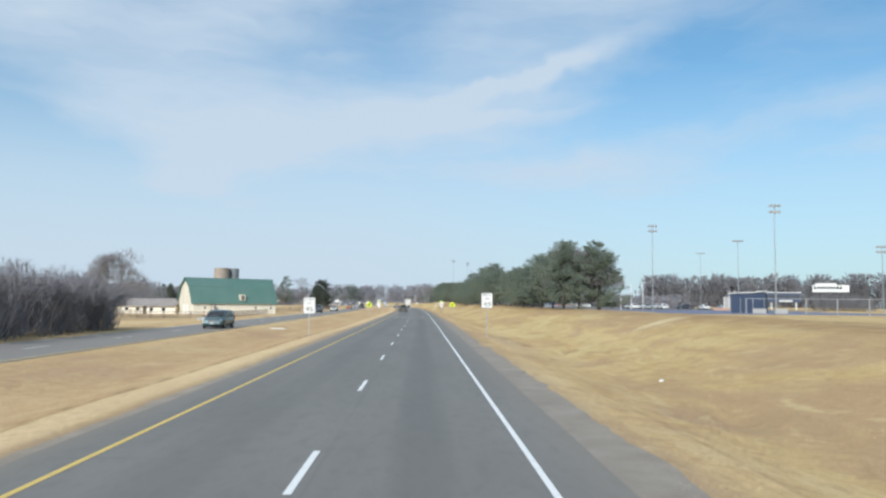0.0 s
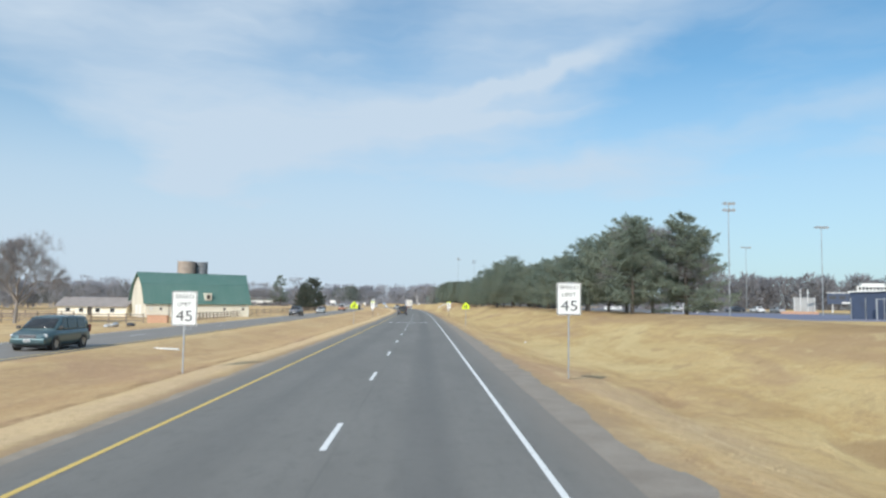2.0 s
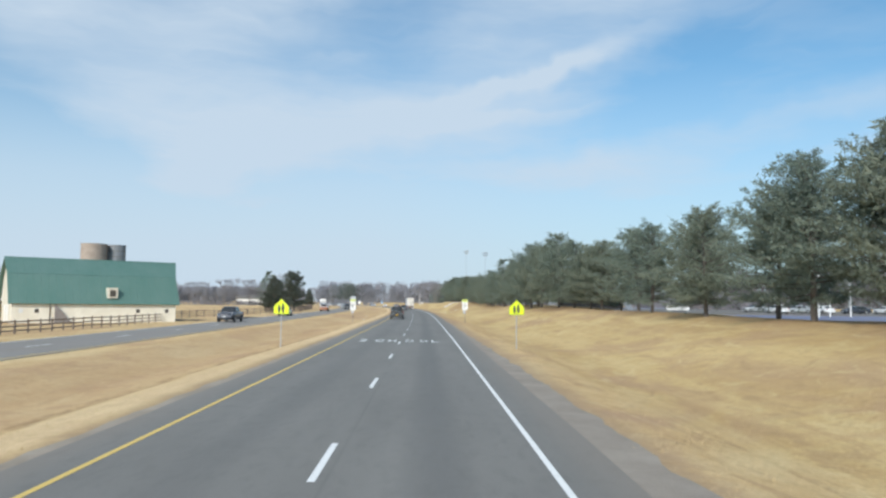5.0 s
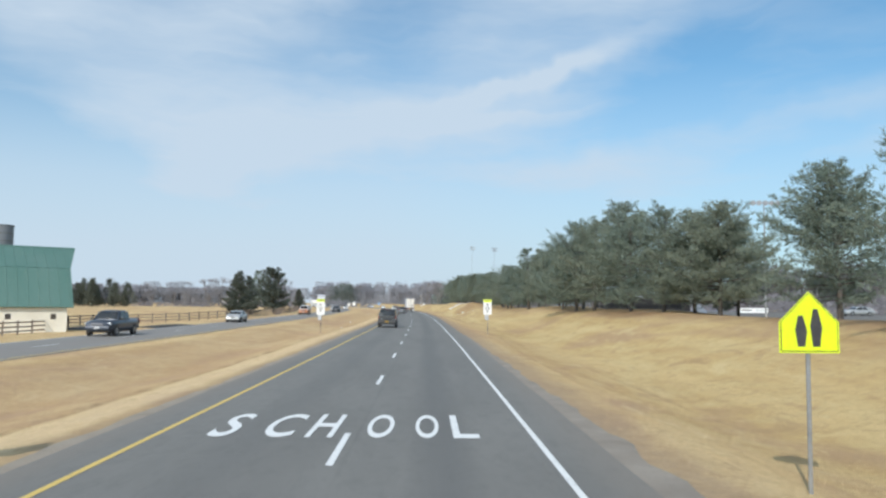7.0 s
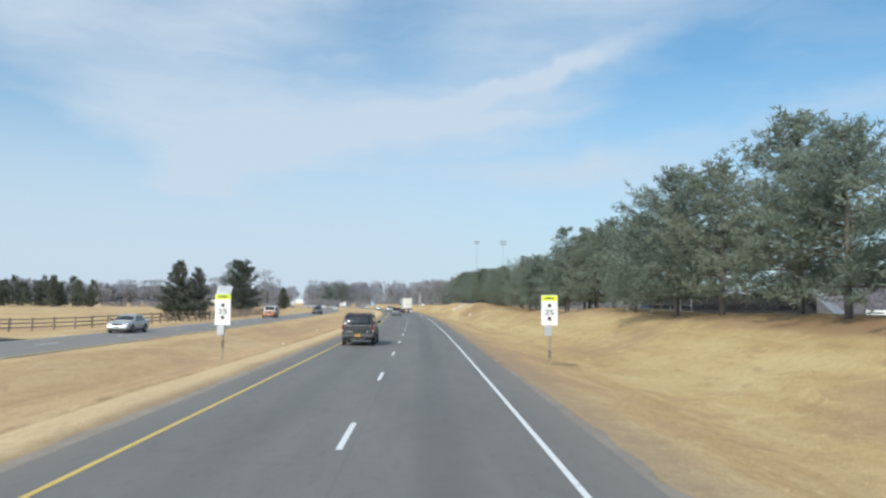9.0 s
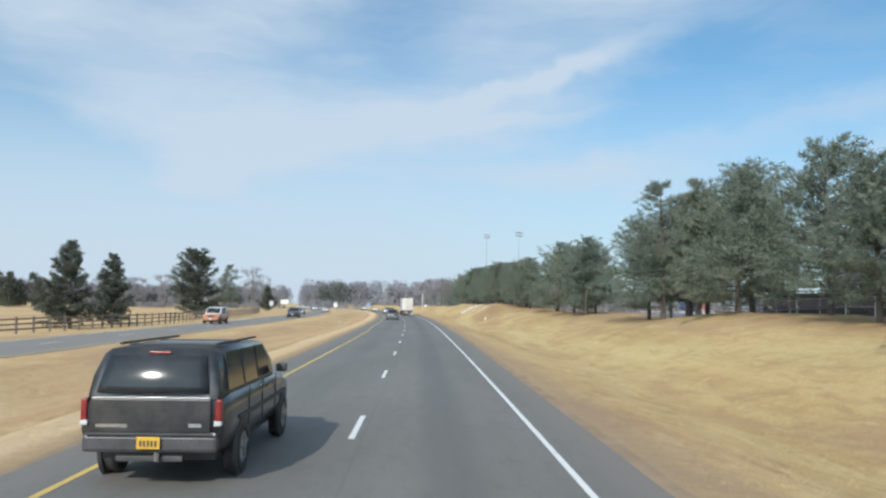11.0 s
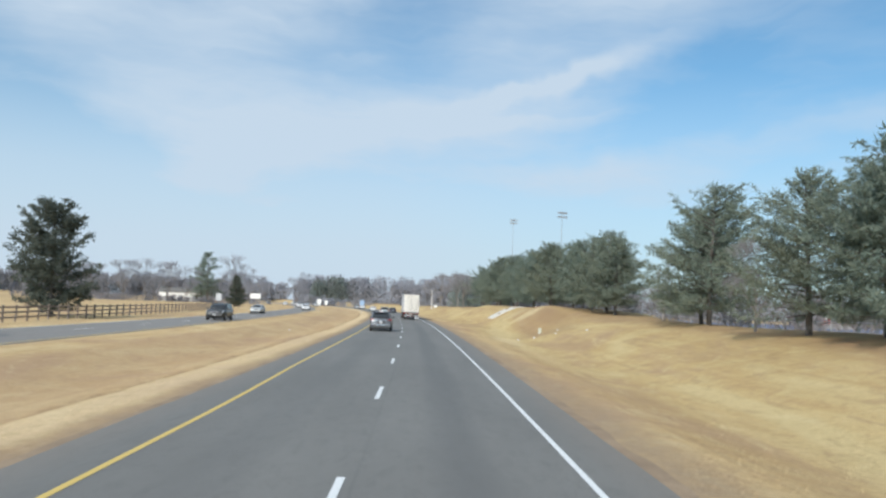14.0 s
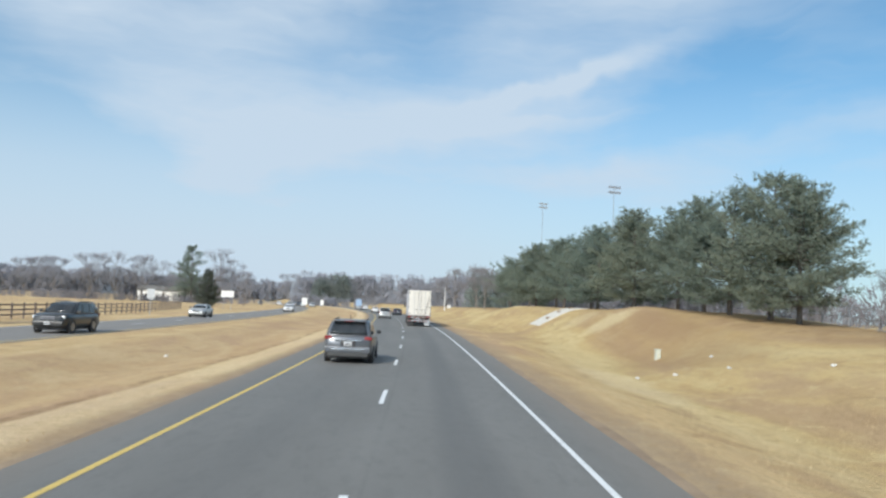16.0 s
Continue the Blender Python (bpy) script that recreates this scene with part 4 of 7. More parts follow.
# ---- vehicles ----
def paint(name, col, metal=0.25, rough=0.32):
    m, n, b = material(name, col, rough, metal, 0.5)
    pos = n.add("ShaderNodeTexCoord").outputs["Object"]
    dirt = n.math("ADD", n.math("MULTIPLY", n.noise(pos, 1.6, 5.0, 0.65), 0.88), n.math("MULTIPLY", n.noise(pos, 20.0, 3.0, 0.7), 0.12))
    f = n.ramp(dirt, [(0.42, 0.0), (0.72, 0.45)])
    dust = tuple(0.6 * c + 0.4 * d for c, d in zip(col, (0.30, 0.27, 0.23)))
    n.put(b.inputs["Base Color"], n.mix(f, (*col, 1), (*dust, 1)))
    n.put(b.inputs["Roughness"], n.math("ADD", n.math("MULTIPLY", f, 0.4), rough))
    b.inputs["Coat Weight"].default_value = 0.5
    b.inputs["Coat Roughness"].default_value = 0.08
    return m


def car_glass():
    """Dark tinted glass with a thin film of road dust."""
    m, n, b = material("tinted_glass", (0.014, 0.017, 0.020), 0.09, 0.0, 0.5)
    pos = n.add("ShaderNodeTexCoord").outputs["Object"]
    film_ = n.ramp(n.noise(pos, 1.3, 4.0, 0.6), [(0.35, 0.0), (0.75, 1.0)])
    n.put(b.inputs["Base Color"], n.mix(film_, (0.014, 0.017, 0.020, 1), (0.045, 0.046, 0.047, 1)))
    n.put(b.inputs["Roughness"], n.math("ADD", n.math("MULTIPLY", film_, 0.05), 0.08))
    return m


CAR_GLASS = car_glass()
RUBBER = worn("rubber", (0.030, 0.030, 0.031), (0.075, 0.07, 0.065), 4.0, 0.9, 0, 0.3, 40.0)
ALLOY = worn("alloy", (0.55, 0.55, 0.56), (0.3, 0.29, 0.28), 5.0, 0.35, 0.9, 0, 40.0)
CHROME = worn("chrome", (0.75, 0.76, 0.78), (0.5, 0.5, 0.5), 5.0, 0.18, 1.0, 0, 40.0)
BLACK_TRIM = worn("black_trim", (0.035, 0.036, 0.038), (0.07, 0.068, 0.065), 4.0, 0.6, 0, 0.1, 30.0)
RED_LENS = worn("red_lens", (0.30, 0.035, 0.035), (0.18, 0.02, 0.02), 8.0, 0.2, 0, 0, 60.0)
CLEAR_LENS = worn("clear_lens", (0.72, 0.74, 0.76), (0.5, 0.52, 0.54), 8.0, 0.12, 0.2, 0, 60.0)
PLATE_WHITE = worn("plate_white", (0.72, 0.73, 0.74), (0.5, 0.5, 0.5), 6.0, 0.4, 0, 0, 30.0)
PLATE_YELLOW = worn("plate_yellow", (0.72, 0.43, 0.04), (0.58, 0.33, 0.04), 6.0, 0.4, 0, 0, 30.0)
INK = worn("ink", (0.03, 0.03, 0.035), (0.06, 0.06, 0.06), 6.0, 0.5, 0, 0, 30.0)


def section_loft(rows, bm=None):
    """Skins a run of closed rings, each a list of places, with its ends shut."""
    bm = bm or bmesh.new()
    rings = [[bm.verts.new(p) for p in ring] for ring in rows]
    for a, b in zip(rings[:-1], rings[1:]):
        for i in range(len(a)):
            j = (i + 1) % len(a)
            bm.faces.new((a[i], a[j], b[j], b[i]))
    bm.faces.new(rings[0][::-1])
    bm.faces.new(rings[-1])
    return bm


def hull_ring(y, zb, zt, hw):
    """A rounded cross-section of a car's lower body."""
    r = min(0.14, (zt - zb) * 0.25)
    half = [(hw * 0.80, zb), (hw * 0.95, zb + r * 0.6), (hw, zb + (zt - zb) * 0.35), (hw * 0.995, zb + (zt - zb) * 0.7), (hw * 0.965, zt - r * 0.55), (hw * 0.88, zt)]
    return [(x, y, z) for x, z in half] + [(-x, y, z) for x, z in half[::-1]]


def cabin_ring(y, zb, zt, hb, ht):
    r = 0.09
    half = [(hb, zb), (hb * 0.55 + ht * 0.45, zb + (zt - zb) * 0.5), (ht * 1.02, zt - r), (ht * 0.9, zt - 0.015), (ht * 0.5, zt)]
    return [(x, y, z) for x, z in half] + [(-x, y, z) for x, z in half[::-1]]


def side_pane(y0, y1, zb, zt, hb, ht, side, lean0=0.0, lean1=0.0):
    """A thin pane on a cabin's sloping side."""
    bm = bmesh.new()
    def at(y, z, out):
        f = (z - zb) / max(zt - zb, 1e-3)
        return ((hb + (ht - hb) * f + out) * side, y, z)
    z0, z1 = zb + 0.03, zt - 0.10
    quad = [(y0, z0), (y1, z0), (y1 - lean1, z1), (y0 + lean0, z1)]
    a = [bm.verts.new(at(y, z, -0.02)) for y, z in quad]
    b = [bm.verts.new(at(y, z, 0.012)) for y, z in quad]
    bm.faces.new(a)
    bm.faces.new(b[::-1])
    for i in range(4):
        j = (i + 1) % 4
        bm.faces.new((a[j], a[i], b[i], b[j]))
    return bm


def cross_pane(y0, z0, y1, z1, w0, w1, out):
    """A windscreen or rear window between two heights; out is its sense along y."""
    bm = bmesh.new()
    nu, nv = 12, 5
    skins = []
    for off, dz in ((-0.02, 0.0), (0.014, 0.006)):
        skin = []
        for j in range(nv + 1):
            v = j / nv
            for i in range(nu + 1):
                u = 2 * i / nu - 1
                swell = 0.055 * (1 - u * u) + 0.03 * 4 * v * (1 - v) if off > 0 else 0.0
                skin.append(bm.verts.new((u * (w0 + (w1 - w0) * v), y0 + (y1 - y0) * v + out * (off + swell), z0 + (z1 - z0) * v + dz)))
        skins.append(skin)
    for k, skin in enumerate(skins):
        for j in range(nv):
            for i in range(nu):
                q = [skin[j * (nu + 1) + i], skin[j * (nu + 1) + i + 1], skin[(j + 1) * (nu + 1) + i + 1], skin[(j + 1) * (nu + 1) + i]]
                f = bm.faces.new(q if k == 0 else q[::-1])
                f.smooth = True
    rim = [i for i in range(nu + 1)] + [j * (nu + 1) + nu for j in range(1, nv + 1)]
    rim += [nv * (nu + 1) + i for i in range(nu - 1, -1, -1)] + [j * (nu + 1) for j in range(nv - 1, 0, -1)]
    for a, b in zip(rim, rim[1:] + rim[:1]):
        bm.faces.new((skins[0][b], skins[0][a], skins[1][a], skins[1][b]))
    bmesh.ops.recalc_face_normals(bm, faces=bm.faces[:])
    return bm


def wheel(parent, x, y, r, width, rim=ALLOY, dual=False):
    """A tyre with its rim, standing at the side of a vehicle."""
    sg = 1 if x > 0 else -1
    ring = [(r * 0.62, -width / 2), (r * 0.93, -width / 2), (r, -width * 0.32), (r, width * 0.32), (r * 0.93, width / 2), (r * 0.62, width / 2)]
    bm = bmesh.new()
    seg, prev, first = 20, None, None
    for k in range(seg + 1):
        an = 2 * math.pi * k / seg
        cur = first if k == seg else [bm.verts.new((x + dx, y + rr * math.cos(an), r + rr * math.sin(an))) for rr, dx in ring]
        if prev:
            for i in range(len(ring)):
                j = (i + 1) % len(ring)
                bm.faces.new((prev[i], prev[j], cur[j], cur[i]))
        else:
            first = cur
        prev = cur
    t = smooth(part("wheel", bm, RUBBER, parent))
    bm = bmesh.new()
    xo = x + sg * width * 0.36
    bmesh.ops.create_cone(bm, cap_ends=True, segments=20, radius1=r * 0.63, radius2=r * 0.60, depth=0.05,
                          matrix=Matrix.Translation((xo, y, r)) @ Matrix.Rotation(radians(90), 4, "Y"))
    for k in range(5):
        an = 2 * math.pi * k / 5
        box(0.035, r * 0.13, r * 0.5, (xo + sg * 0.03, y + 0.32 * r * math.sin(an), r + 0.32 * r * math.cos(an)), 0, Matrix.Rotation(-an, 4, "X"), bm)
    rod((xo, y, r), (xo + sg * 0.06, y, r), r * 0.13, seg=10, bm=bm)
    part("rim", bm, rim, t)
    return t


def plate(parent, y, z, mat, sense, w=0.31, h=0.16):
    p = part("number_plate", box(w, 0.012, h, (0, y, z), 0.004), mat, parent, "number plate with dark unreadable marks")
    bm = bmesh.new()
    for k in range(5):
        box(0.028, 0.004, h * 0.5, (-0.1 + 0.05 * k, y + sense * 0.009, z - 0.008), 0, None, bm)
    part("marking", bm, INK, p)
    return p


def car(name, col, spec, label, category="car", group=""):
    """A car on its four wheels, its nose to +y. spec: its measures in metres."""
    S = dict(spec)
    root = new(name)
    L, W, H = S["size"]
    hw, f, k = W / 2, L / 2, S["belt"]
    zb, hood, r = S["sill"], S["hood"], S["wheel"]
    tail = S["tail"]
    body_rows = [hull_ring(-f + 0.02, zb + 0.16, tail - S.get("tail_drop", 0.12), hw * S.get("rear_w", (0.86, 0.955))[0]), hull_ring(-f + 0.14, zb + 0.05, tail, hw * S.get("rear_w", (0.86, 0.955))[1]), hull_ring(-f + 0.6, zb, k + 0.01, hw),
                 hull_ring(-0.3, zb, k, hw), hull_ring(S["wind0"] - 0.15, zb, k - 0.005, hw), hull_ring(S["wind0"] + 0.1, zb, (k + hood) / 2, hw * 0.995),
                 hull_ring(f - 0.75, zb, hood, hw * 0.985), hull_ring(f - 0.22, zb + 0.05, hood - 0.09, hw * 0.93), hull_ring(f - 0.03, zb + 0.14, hood - 0.22, hw * 0.80)]
    body = smooth(part("body", section_loft(body_rows), col, root))
    hb, ht = hw * 0.925, hw * S.get("roof_w", 0.77)
    w0, w1, r1, r0 = S["wind0"], S["wind1"], S["rear1"], S["rear0"]
    zr = H
    rows = [cabin_ring(r0, k - 0.05, k + 0.03, hb * 0.98, hb * 0.95), cabin_ring(r0 + (r1 - r0) * 0.5, k - 0.05, k + (zr - k) * 0.52, hb, hb * 0.55 + ht * 0.45), cabin_ring(r1, k - 0.05, zr - 0.03, hb, ht * 0.97),
            cabin_ring((r1 + w1) / 2, k - 0.05, zr, hb, ht), cabin_ring(w1, k - 0.05, zr - 0.05, hb, ht * 0.97), cabin_ring(w0 + (w1 - w0) * 0.5, k - 0.05, k + (zr - k) * 0.5, hb, hb * 0.55 + ht * 0.45), cabin_ring(w0, k - 0.05, k + 0.02, hb * 0.97, hb * 0.94)]
    cab = smooth(part("roof", section_loft(rows), S.get("roof_mat", col), root))
    part("windscreen", cross_pane(w0 - 0.06, k + 0.06, w1 + 0.06, zr - 0.12, hb * 0.86, ht * 0.86, 1), CAR_GLASS, root)
    part("rear_window", cross_pane(r0 - 0.008, k + S.get("rear_sill", 0.06), r1 - 0.072, zr - 0.13, hb * 0.84, ht * 0.84, -1), CAR_GLASS, root)
    cuts = S["panes"]
    for sd in (1, -1):
        for i, (a, b) in enumerate(zip(cuts[:-1], cuts[1:])):
            part("side_window", side_pane(a + 0.05, b - 0.05, k, zr, hb, ht, sd, S["lean"][0] if i == 0 else 0.02, S["lean"][1] if i == len(cuts) - 2 else 0.02), CAR_GLASS, root)
        for y in S["axles"]:
            # flat black disc in place of the shaded wheel well
            bm = bmesh.new()
            bmesh.ops.create_cone(bm, cap_ends=True, segments=24, radius1=r * 1.17, radius2=r * 1.13, depth=0.05,
                                  matrix=Matrix.Translation((sd * (hw - 0.012), y, r * 1.02)) @ Matrix.Rotation(radians(90), 4, "Y"))
            part("wheel_arch", bm, BLACK_TRIM, root)
            wheel(root, sd * (hw - 0.09), y, r, 0.23)
        m = part("mirror", box(0.2, 0.12, 0.15, (sd * (hw + 0.09), w0 - 0.25, k + 0.1), 0.035), S.get("mirror_mat", BLACK_TRIM), root)
        part("tail_light", box(S["lamp"][0], 0.12, S["lamp"][1], (sd * (hw - S["lamp"][0] / 2 - 0.03), -f + S["lamp"][3], S["lamp"][2]), 0.025), RED_LENS, root)
        part("headlight", box(0.36, 0.16, 0.16, (sd * (hw - 0.27), f - 0.2, hood - 0.22), 0.04), CLEAR_LENS, root)
        part("door_handle", box(0.03, 0.18, 0.03, (sd * (hw + 0.005), 0.1, k - 0.14), 0.008), S.get("trim", BLACK_TRIM), root)
        if S.get("rails"):
            part("roof_rail", box(0.045, (w1 - r1) * 0.82, 0.04, (sd * ht * 0.86, (w1 + r1) / 2, zr + 0.015), 0.012), BLACK_TRIM, root)
    part("rear_bumper", box(W * 0.93, 0.16, 0.24, (0, -f + 0.05, S["bump"]), 0.05), S.get("bumper", col), root)
    part("front_bumper", box(W * 0.86, 0.16, 0.26, (0, f - 0.05, S["bump"]), 0.06), S.get("bumper", col), root)
    part("grille", box(W * 0.42, 0.08, 0.2, (0, f - 0.03, hood - 0.27), 0.02), S.get("grille", BLACK_TRIM), root)
    part("underside", box(W * 0.8, L * 0.86, 0.14, (0, 0, zb - 0.02), 0.02), BLACK_TRIM, root)
    if S.get("strip"):
        part("chrome_strip", box(W * 0.55, 0.03, 0.045, (0, -f - 0.03, S["strip"]), 0.01), CHROME, root)
    if S.get("spoiler"):
        part("spoiler", box(ht * 1.75, 0.30, 0.05, (0, r1 - 0.10, zr - 0.05), 0.02), col, root)
        part("brake_light", box(0.34, 0.03, 0.03, (0, r1 - 0.26, zr - 0.06), 0.008), RED_LENS, root, "high brake light")
        part("bumper_trim", box(W * 0.66, 0.03, 0.05, (0, -f - 0.04, S["bump"] + 0.02), 0.012), CHROME, root)
        part("bumper_skirt", box(W * 0.84, 0.14, 0.18, (0, -f + 0.06, S["bump"] - 0.19), 0.03), BLACK_TRIM, root)
        part("plate_recess", box(0.62, 0.02, 0.22, (0, -f - 0.005, S["plate"]), 0.02), BLACK_TRIM, root)
        part("rear_wiper", rod((0.0, r0 - 0.03, k + 0.1), (0.36, r0 + 0.05, k + 0.22), 0.012, seg=6), BLACK_TRIM, root)
        part("aerial", rod((0.0, r1 + 0.25, zr - 0.02), (0.0, r1 + 0.05, zr + 0.20), 0.01, seg=6), BLACK_TRIM, root)
    plate(root, -f - S.get("plate_out", 0.035), S["plate"], S.get("plate_mat", PLATE_WHITE), -1)
    plate(root, f + 0.04, S["bump"] + 0.02, PLATE_WHITE, 1)
    return tagged(root, label, category, group)


def parked(ob, s, lat, back=False):
    """Stands a vehicle on the road, nose along it or against it."""
    p = on_road(s, lat, 0.0)
    ob.matrix_basis = Matrix.Translation(p) @ Matrix.Rotation(-heading(s) + (math.pi if back else 0), 4, "Z")
    return ob


GREY_PAINT = paint("grey_paint", (0.13, 0.14, 0.155), 0.5)
BLACK_PAINT = paint("black_paint", (0.018, 0.020, 0.022), 0.1)
SILVER_PAINT = paint("silver_paint", (0.50, 0.51, 0.50), 0.6)
TEAL_PAINT = paint("teal_paint", (0.06, 0.115, 0.13), 0.4)
NAVY_PAINT = paint("navy_paint", (0.035, 0.045, 0.065), 0.4)
ORANGE_PAINT = paint("orange_paint", (0.44, 0.16, 0.06), 0.0)
WHITE_PAINT = paint("white_paint", (0.74, 0.74, 0.73), 0.0)

BUMPER_STEEL = worn("bumper_steel", (0.12, 0.12, 0.125), (0.075, 0.072, 0.07), 4.0, 0.45, 0.6, 0.05, 30.0)
GRILLE = worn("grille_bars", (0.20, 0.20, 0.21), (0.10, 0.10, 0.11), 12.0, 0.45, 0.6, 0, 40.0)
SUV = dict(size=(5.0, 1.96, 1.76), belt=1.10, sill=0.28, hood=1.05, tail=1.14, wheel=0.37, wind0=1.05, wind1=0.35, rear1=-1.95, rear0=-2.38,
           panes=(-1.72, -0.95, 0.0, 0.85), lean=(0.2, 0.45), axles=(1.45, -1.42), lamp=(0.30, 0.14, 1.03, 0.075), rails=True, bump=0.56, strip=0.93, plate=0.80, rear_sill=0.08, spoiler=True)
BIG_SUV = dict(size=(5.55, 1.96, 1.92), rear_w=(0.955, 0.985), tail_drop=0.05, belt=1.26, sill=0.42, hood=1.16, tail=1.24, wheel=0.385, wind0=1.25, wind1=0.72, rear1=-2.47, rear0=-2.72, roof_w=0.80,
               panes=(-2.30, -1.25, -0.25, 0.92), lean=(0.1, 0.42), axles=(1.72, -1.62), lamp=(0.085, 0.32, 1.06, 0.045), rails=True, bump=0.62, plate=0.64, plate_mat=PLATE_YELLOW,
               rear_sill=0.03, bumper=BUMPER_STEEL, plate_out=0.075)
SEDAN = dict(size=(4.75, 1.82, 1.45), belt=0.95, sill=0.22, hood=0.92, tail=1.0, wheel=0.33, wind0=1.05, wind1=0.25, rear1=-1.15, rear0=-1.75,
             panes=(-1.25, -0.35, 0.75), lean=(0.35, 0.5), axles=(1.42, -1.35), lamp=(0.34, 0.14, 0.86, 0.06), bump=0.48, plate=0.72)
PICKUP = dict(size=(5.6, 1.98, 1.85), belt=1.16, sill=0.36, hood=1.12, tail=1.2, wheel=0.39, wind0=1.3, wind1=0.75, rear1=-0.75, rear0=-0.95,
              panes=(-0.85, 0.0, 1.0), lean=(0.06, 0.4), axles=(1.75, -1.65), lamp=(0.12, 0.36, 0.98, 0.03), bump=0.6, plate=0.62, grille=GRILLE)
VAN = dict(size=(4.9, 1.98, 1.95), belt=1.18, sill=0.32, hood=1.14, tail=1.25, wheel=0.36, wind0=1.35, wind1=0.65, rear1=-2.2, rear0=-2.36, roof_w=0.86,
           panes=(-1.3, -0.3, 1.0), lean=(0.05, 0.5), axles=(1.5, -1.5), lamp=(0.14, 0.5, 1.05, 0.03), bump=0.55, plate=0.8, roof_mat=WHITE_PAINT)
MINIVAN = dict(size=(4.95, 1.95, 1.72), belt=1.03, sill=0.24, hood=0.97, tail=1.08, wheel=0.34, wind0=1.5, wind1=0.5, rear1=-2.12, rear0=-2.36, roof_w=0.8,
               panes=(-2.0, -0.9, 0.15, 1.1), lean=(0.12, 0.55), axles=(1.55, -1.5), lamp=(0.13, 0.4, 1.0, 0.05), bump=0.5, plate=0.8, grille=GRILLE)

parked(car("sport_utility_car", GREY_PAINT, SUV, "dark grey sport utility car with red tail lights and roof rails", "car"), 317.5, -3.75)
big = parked(car("sport_utility_car", BLACK_PAINT, BIG_SUV, "old black long-bodied sport utility car with yellow number plate", "car"), 204.3, -4.18)
part("badge", box(0.42, 0.012, 0.045, (-0.52, -2.80, 0.86)), CHROME, big, "plain silver badge bar")
part("badge", box(0.17, 0.012, 0.05, (0.60, -2.80, 0.87)), CHROME, big, "plain silver badge bar")
part("tow_hitch", box(0.9, 0.12, 0.08, (0, -2.74, 0.42), 0.02), BLACK_TRIM, big)
part("hitch_ball", rod((0.12, -2.86, 0.40), (0.12, -2.86, 0.52), 0.035, seg=10), CHROME, big)
part("tailgate", box(1.62, 0.05, 0.46, (0, -2.775, 0.995), 0.02), BLACK_PAINT, big, "flat black tailgate")
part("tailgate_seam", box(1.60, 0.02, 0.018, (0, -2.792, 1.235), 0.004), CHROME, big, "thin bright tailgate edge")
part("step_pad", box(1.72, 0.12, 0.03, (0, -2.80, 0.755), 0.01), BLACK_TRIM, big)
part("plate_lamp", box(0.06, 0.02, 0.03, (0.86, -2.83, 0.76), 0.005), CLEAR_LENS, big)
part("window_latch", box(0.03, 0.03, 0.10, (0.0, -2.765, 1.33), 0.008), CHROME, big)
part("brake_light", box(0.30, 0.03, 0.03, (0, -2.50, 1.83), 0.008), RED_LENS, big, "high brake light")
for sd in (1, -1):
    part("reversing_lamp", box(0.10, 0.10, 0.07, (sd * 0.90, -2.745, 0.895), 0.015), CLEAR_LENS, big)
    part("side_moulding", box(0.03, 3.9, 0.07, (sd * 0.985, 0.05, 0.86), 0.012), BLACK_TRIM, big)
    for y_ in (-1.22, -0.22, 0.92):
        part("door_seam", box(0.012, 0.014, 0.70, (sd * 0.982, y_, 0.92)), INK, big)
for y_ in (-1.9, -0.6):
    part("roof_bar", box(1.30, 0.05, 0.03, (0, y_, 1.915), 0.01), BLACK_TRIM, big)
parked(car("estate_car", SILVER_PAINT, SUV, "silver sport utility car following the bend ahead", "car"), 408, -4.0)
parked(car("sedan", NAVY_PAINT, SEDAN, "dark sedan far ahead beside the lorry", "car"), 452, -0.2)
parked(car("sedan", WHITE_PAINT, SEDAN, "white sedan far ahead in the bend", "car"), 482, -3.7)
# a crossing far ahead, with cars waiting
for i, (s_, lat, c_) in enumerate([(560, -19, WHITE_PAINT), (566, -22, SILVER_PAINT), (575, -25.5, WHITE_PAINT), (590, -22.5, NAVY_PAINT), (604, -25.5, WHITE_PAINT), (545, -4, SILVER_PAINT), (560, -0.3, WHITE_PAINT), (588, -30, WHITE_PAINT), (592, -37, SILVER_PAINT), (596, -44, WHITE_PAINT)]):
    parked(car("sedan", c_, SEDAN, "far car waiting near the crossing", "car", "cars at the crossing"), s_, lat, lat < -10)
# the oncoming carriageway
parked(car("minivan", TEAL_PAINT, MINIVAN, "dull teal oncoming minivan on the far carriageway", "minivan"), 74.0, -19.3, True)
parked(car("pickup_truck", NAVY_PAINT, PICKUP, "dark oncoming pickup truck with a chrome grille", "pickup truck"), 178, -23.5, True)
parked(car("sedan", SILVER_PAINT, SEDAN, "grey oncoming sedan following a pickup truck", "car"), 218, -23.8, True)
parked(car("delivery_van", ORANGE_PAINT, VAN, "orange oncoming van with a white roof", "van"), 283.5, -24.3, True)
parked(car("sport_utility_car", BLACK_PAINT, dict(SUV, size=(4.85, 1.96, 1.78), belt=1.12, hood=1.13, wheel=0.40, grille=GRILLE, wind0=1.15, wind1=0.3), "dark oncoming sport utility car with bright grille bars", "car"), 329.8, -21.4, True)
parked(car("sedan", SILVER_PAINT, SEDAN, "silver oncoming sedan on the far carriageway", "car"), 373.5, -24.9, True)
parked(car("sedan", WHITE_PAINT, SEDAN, "white oncoming sedan far down the carriageway", "car"), 437, -22.2, True)
parked(car("sport_utility_car", WHITE_PAINT, SUV, "white oncoming sport utility car in the distance", "car"), 500, -26.0, True)

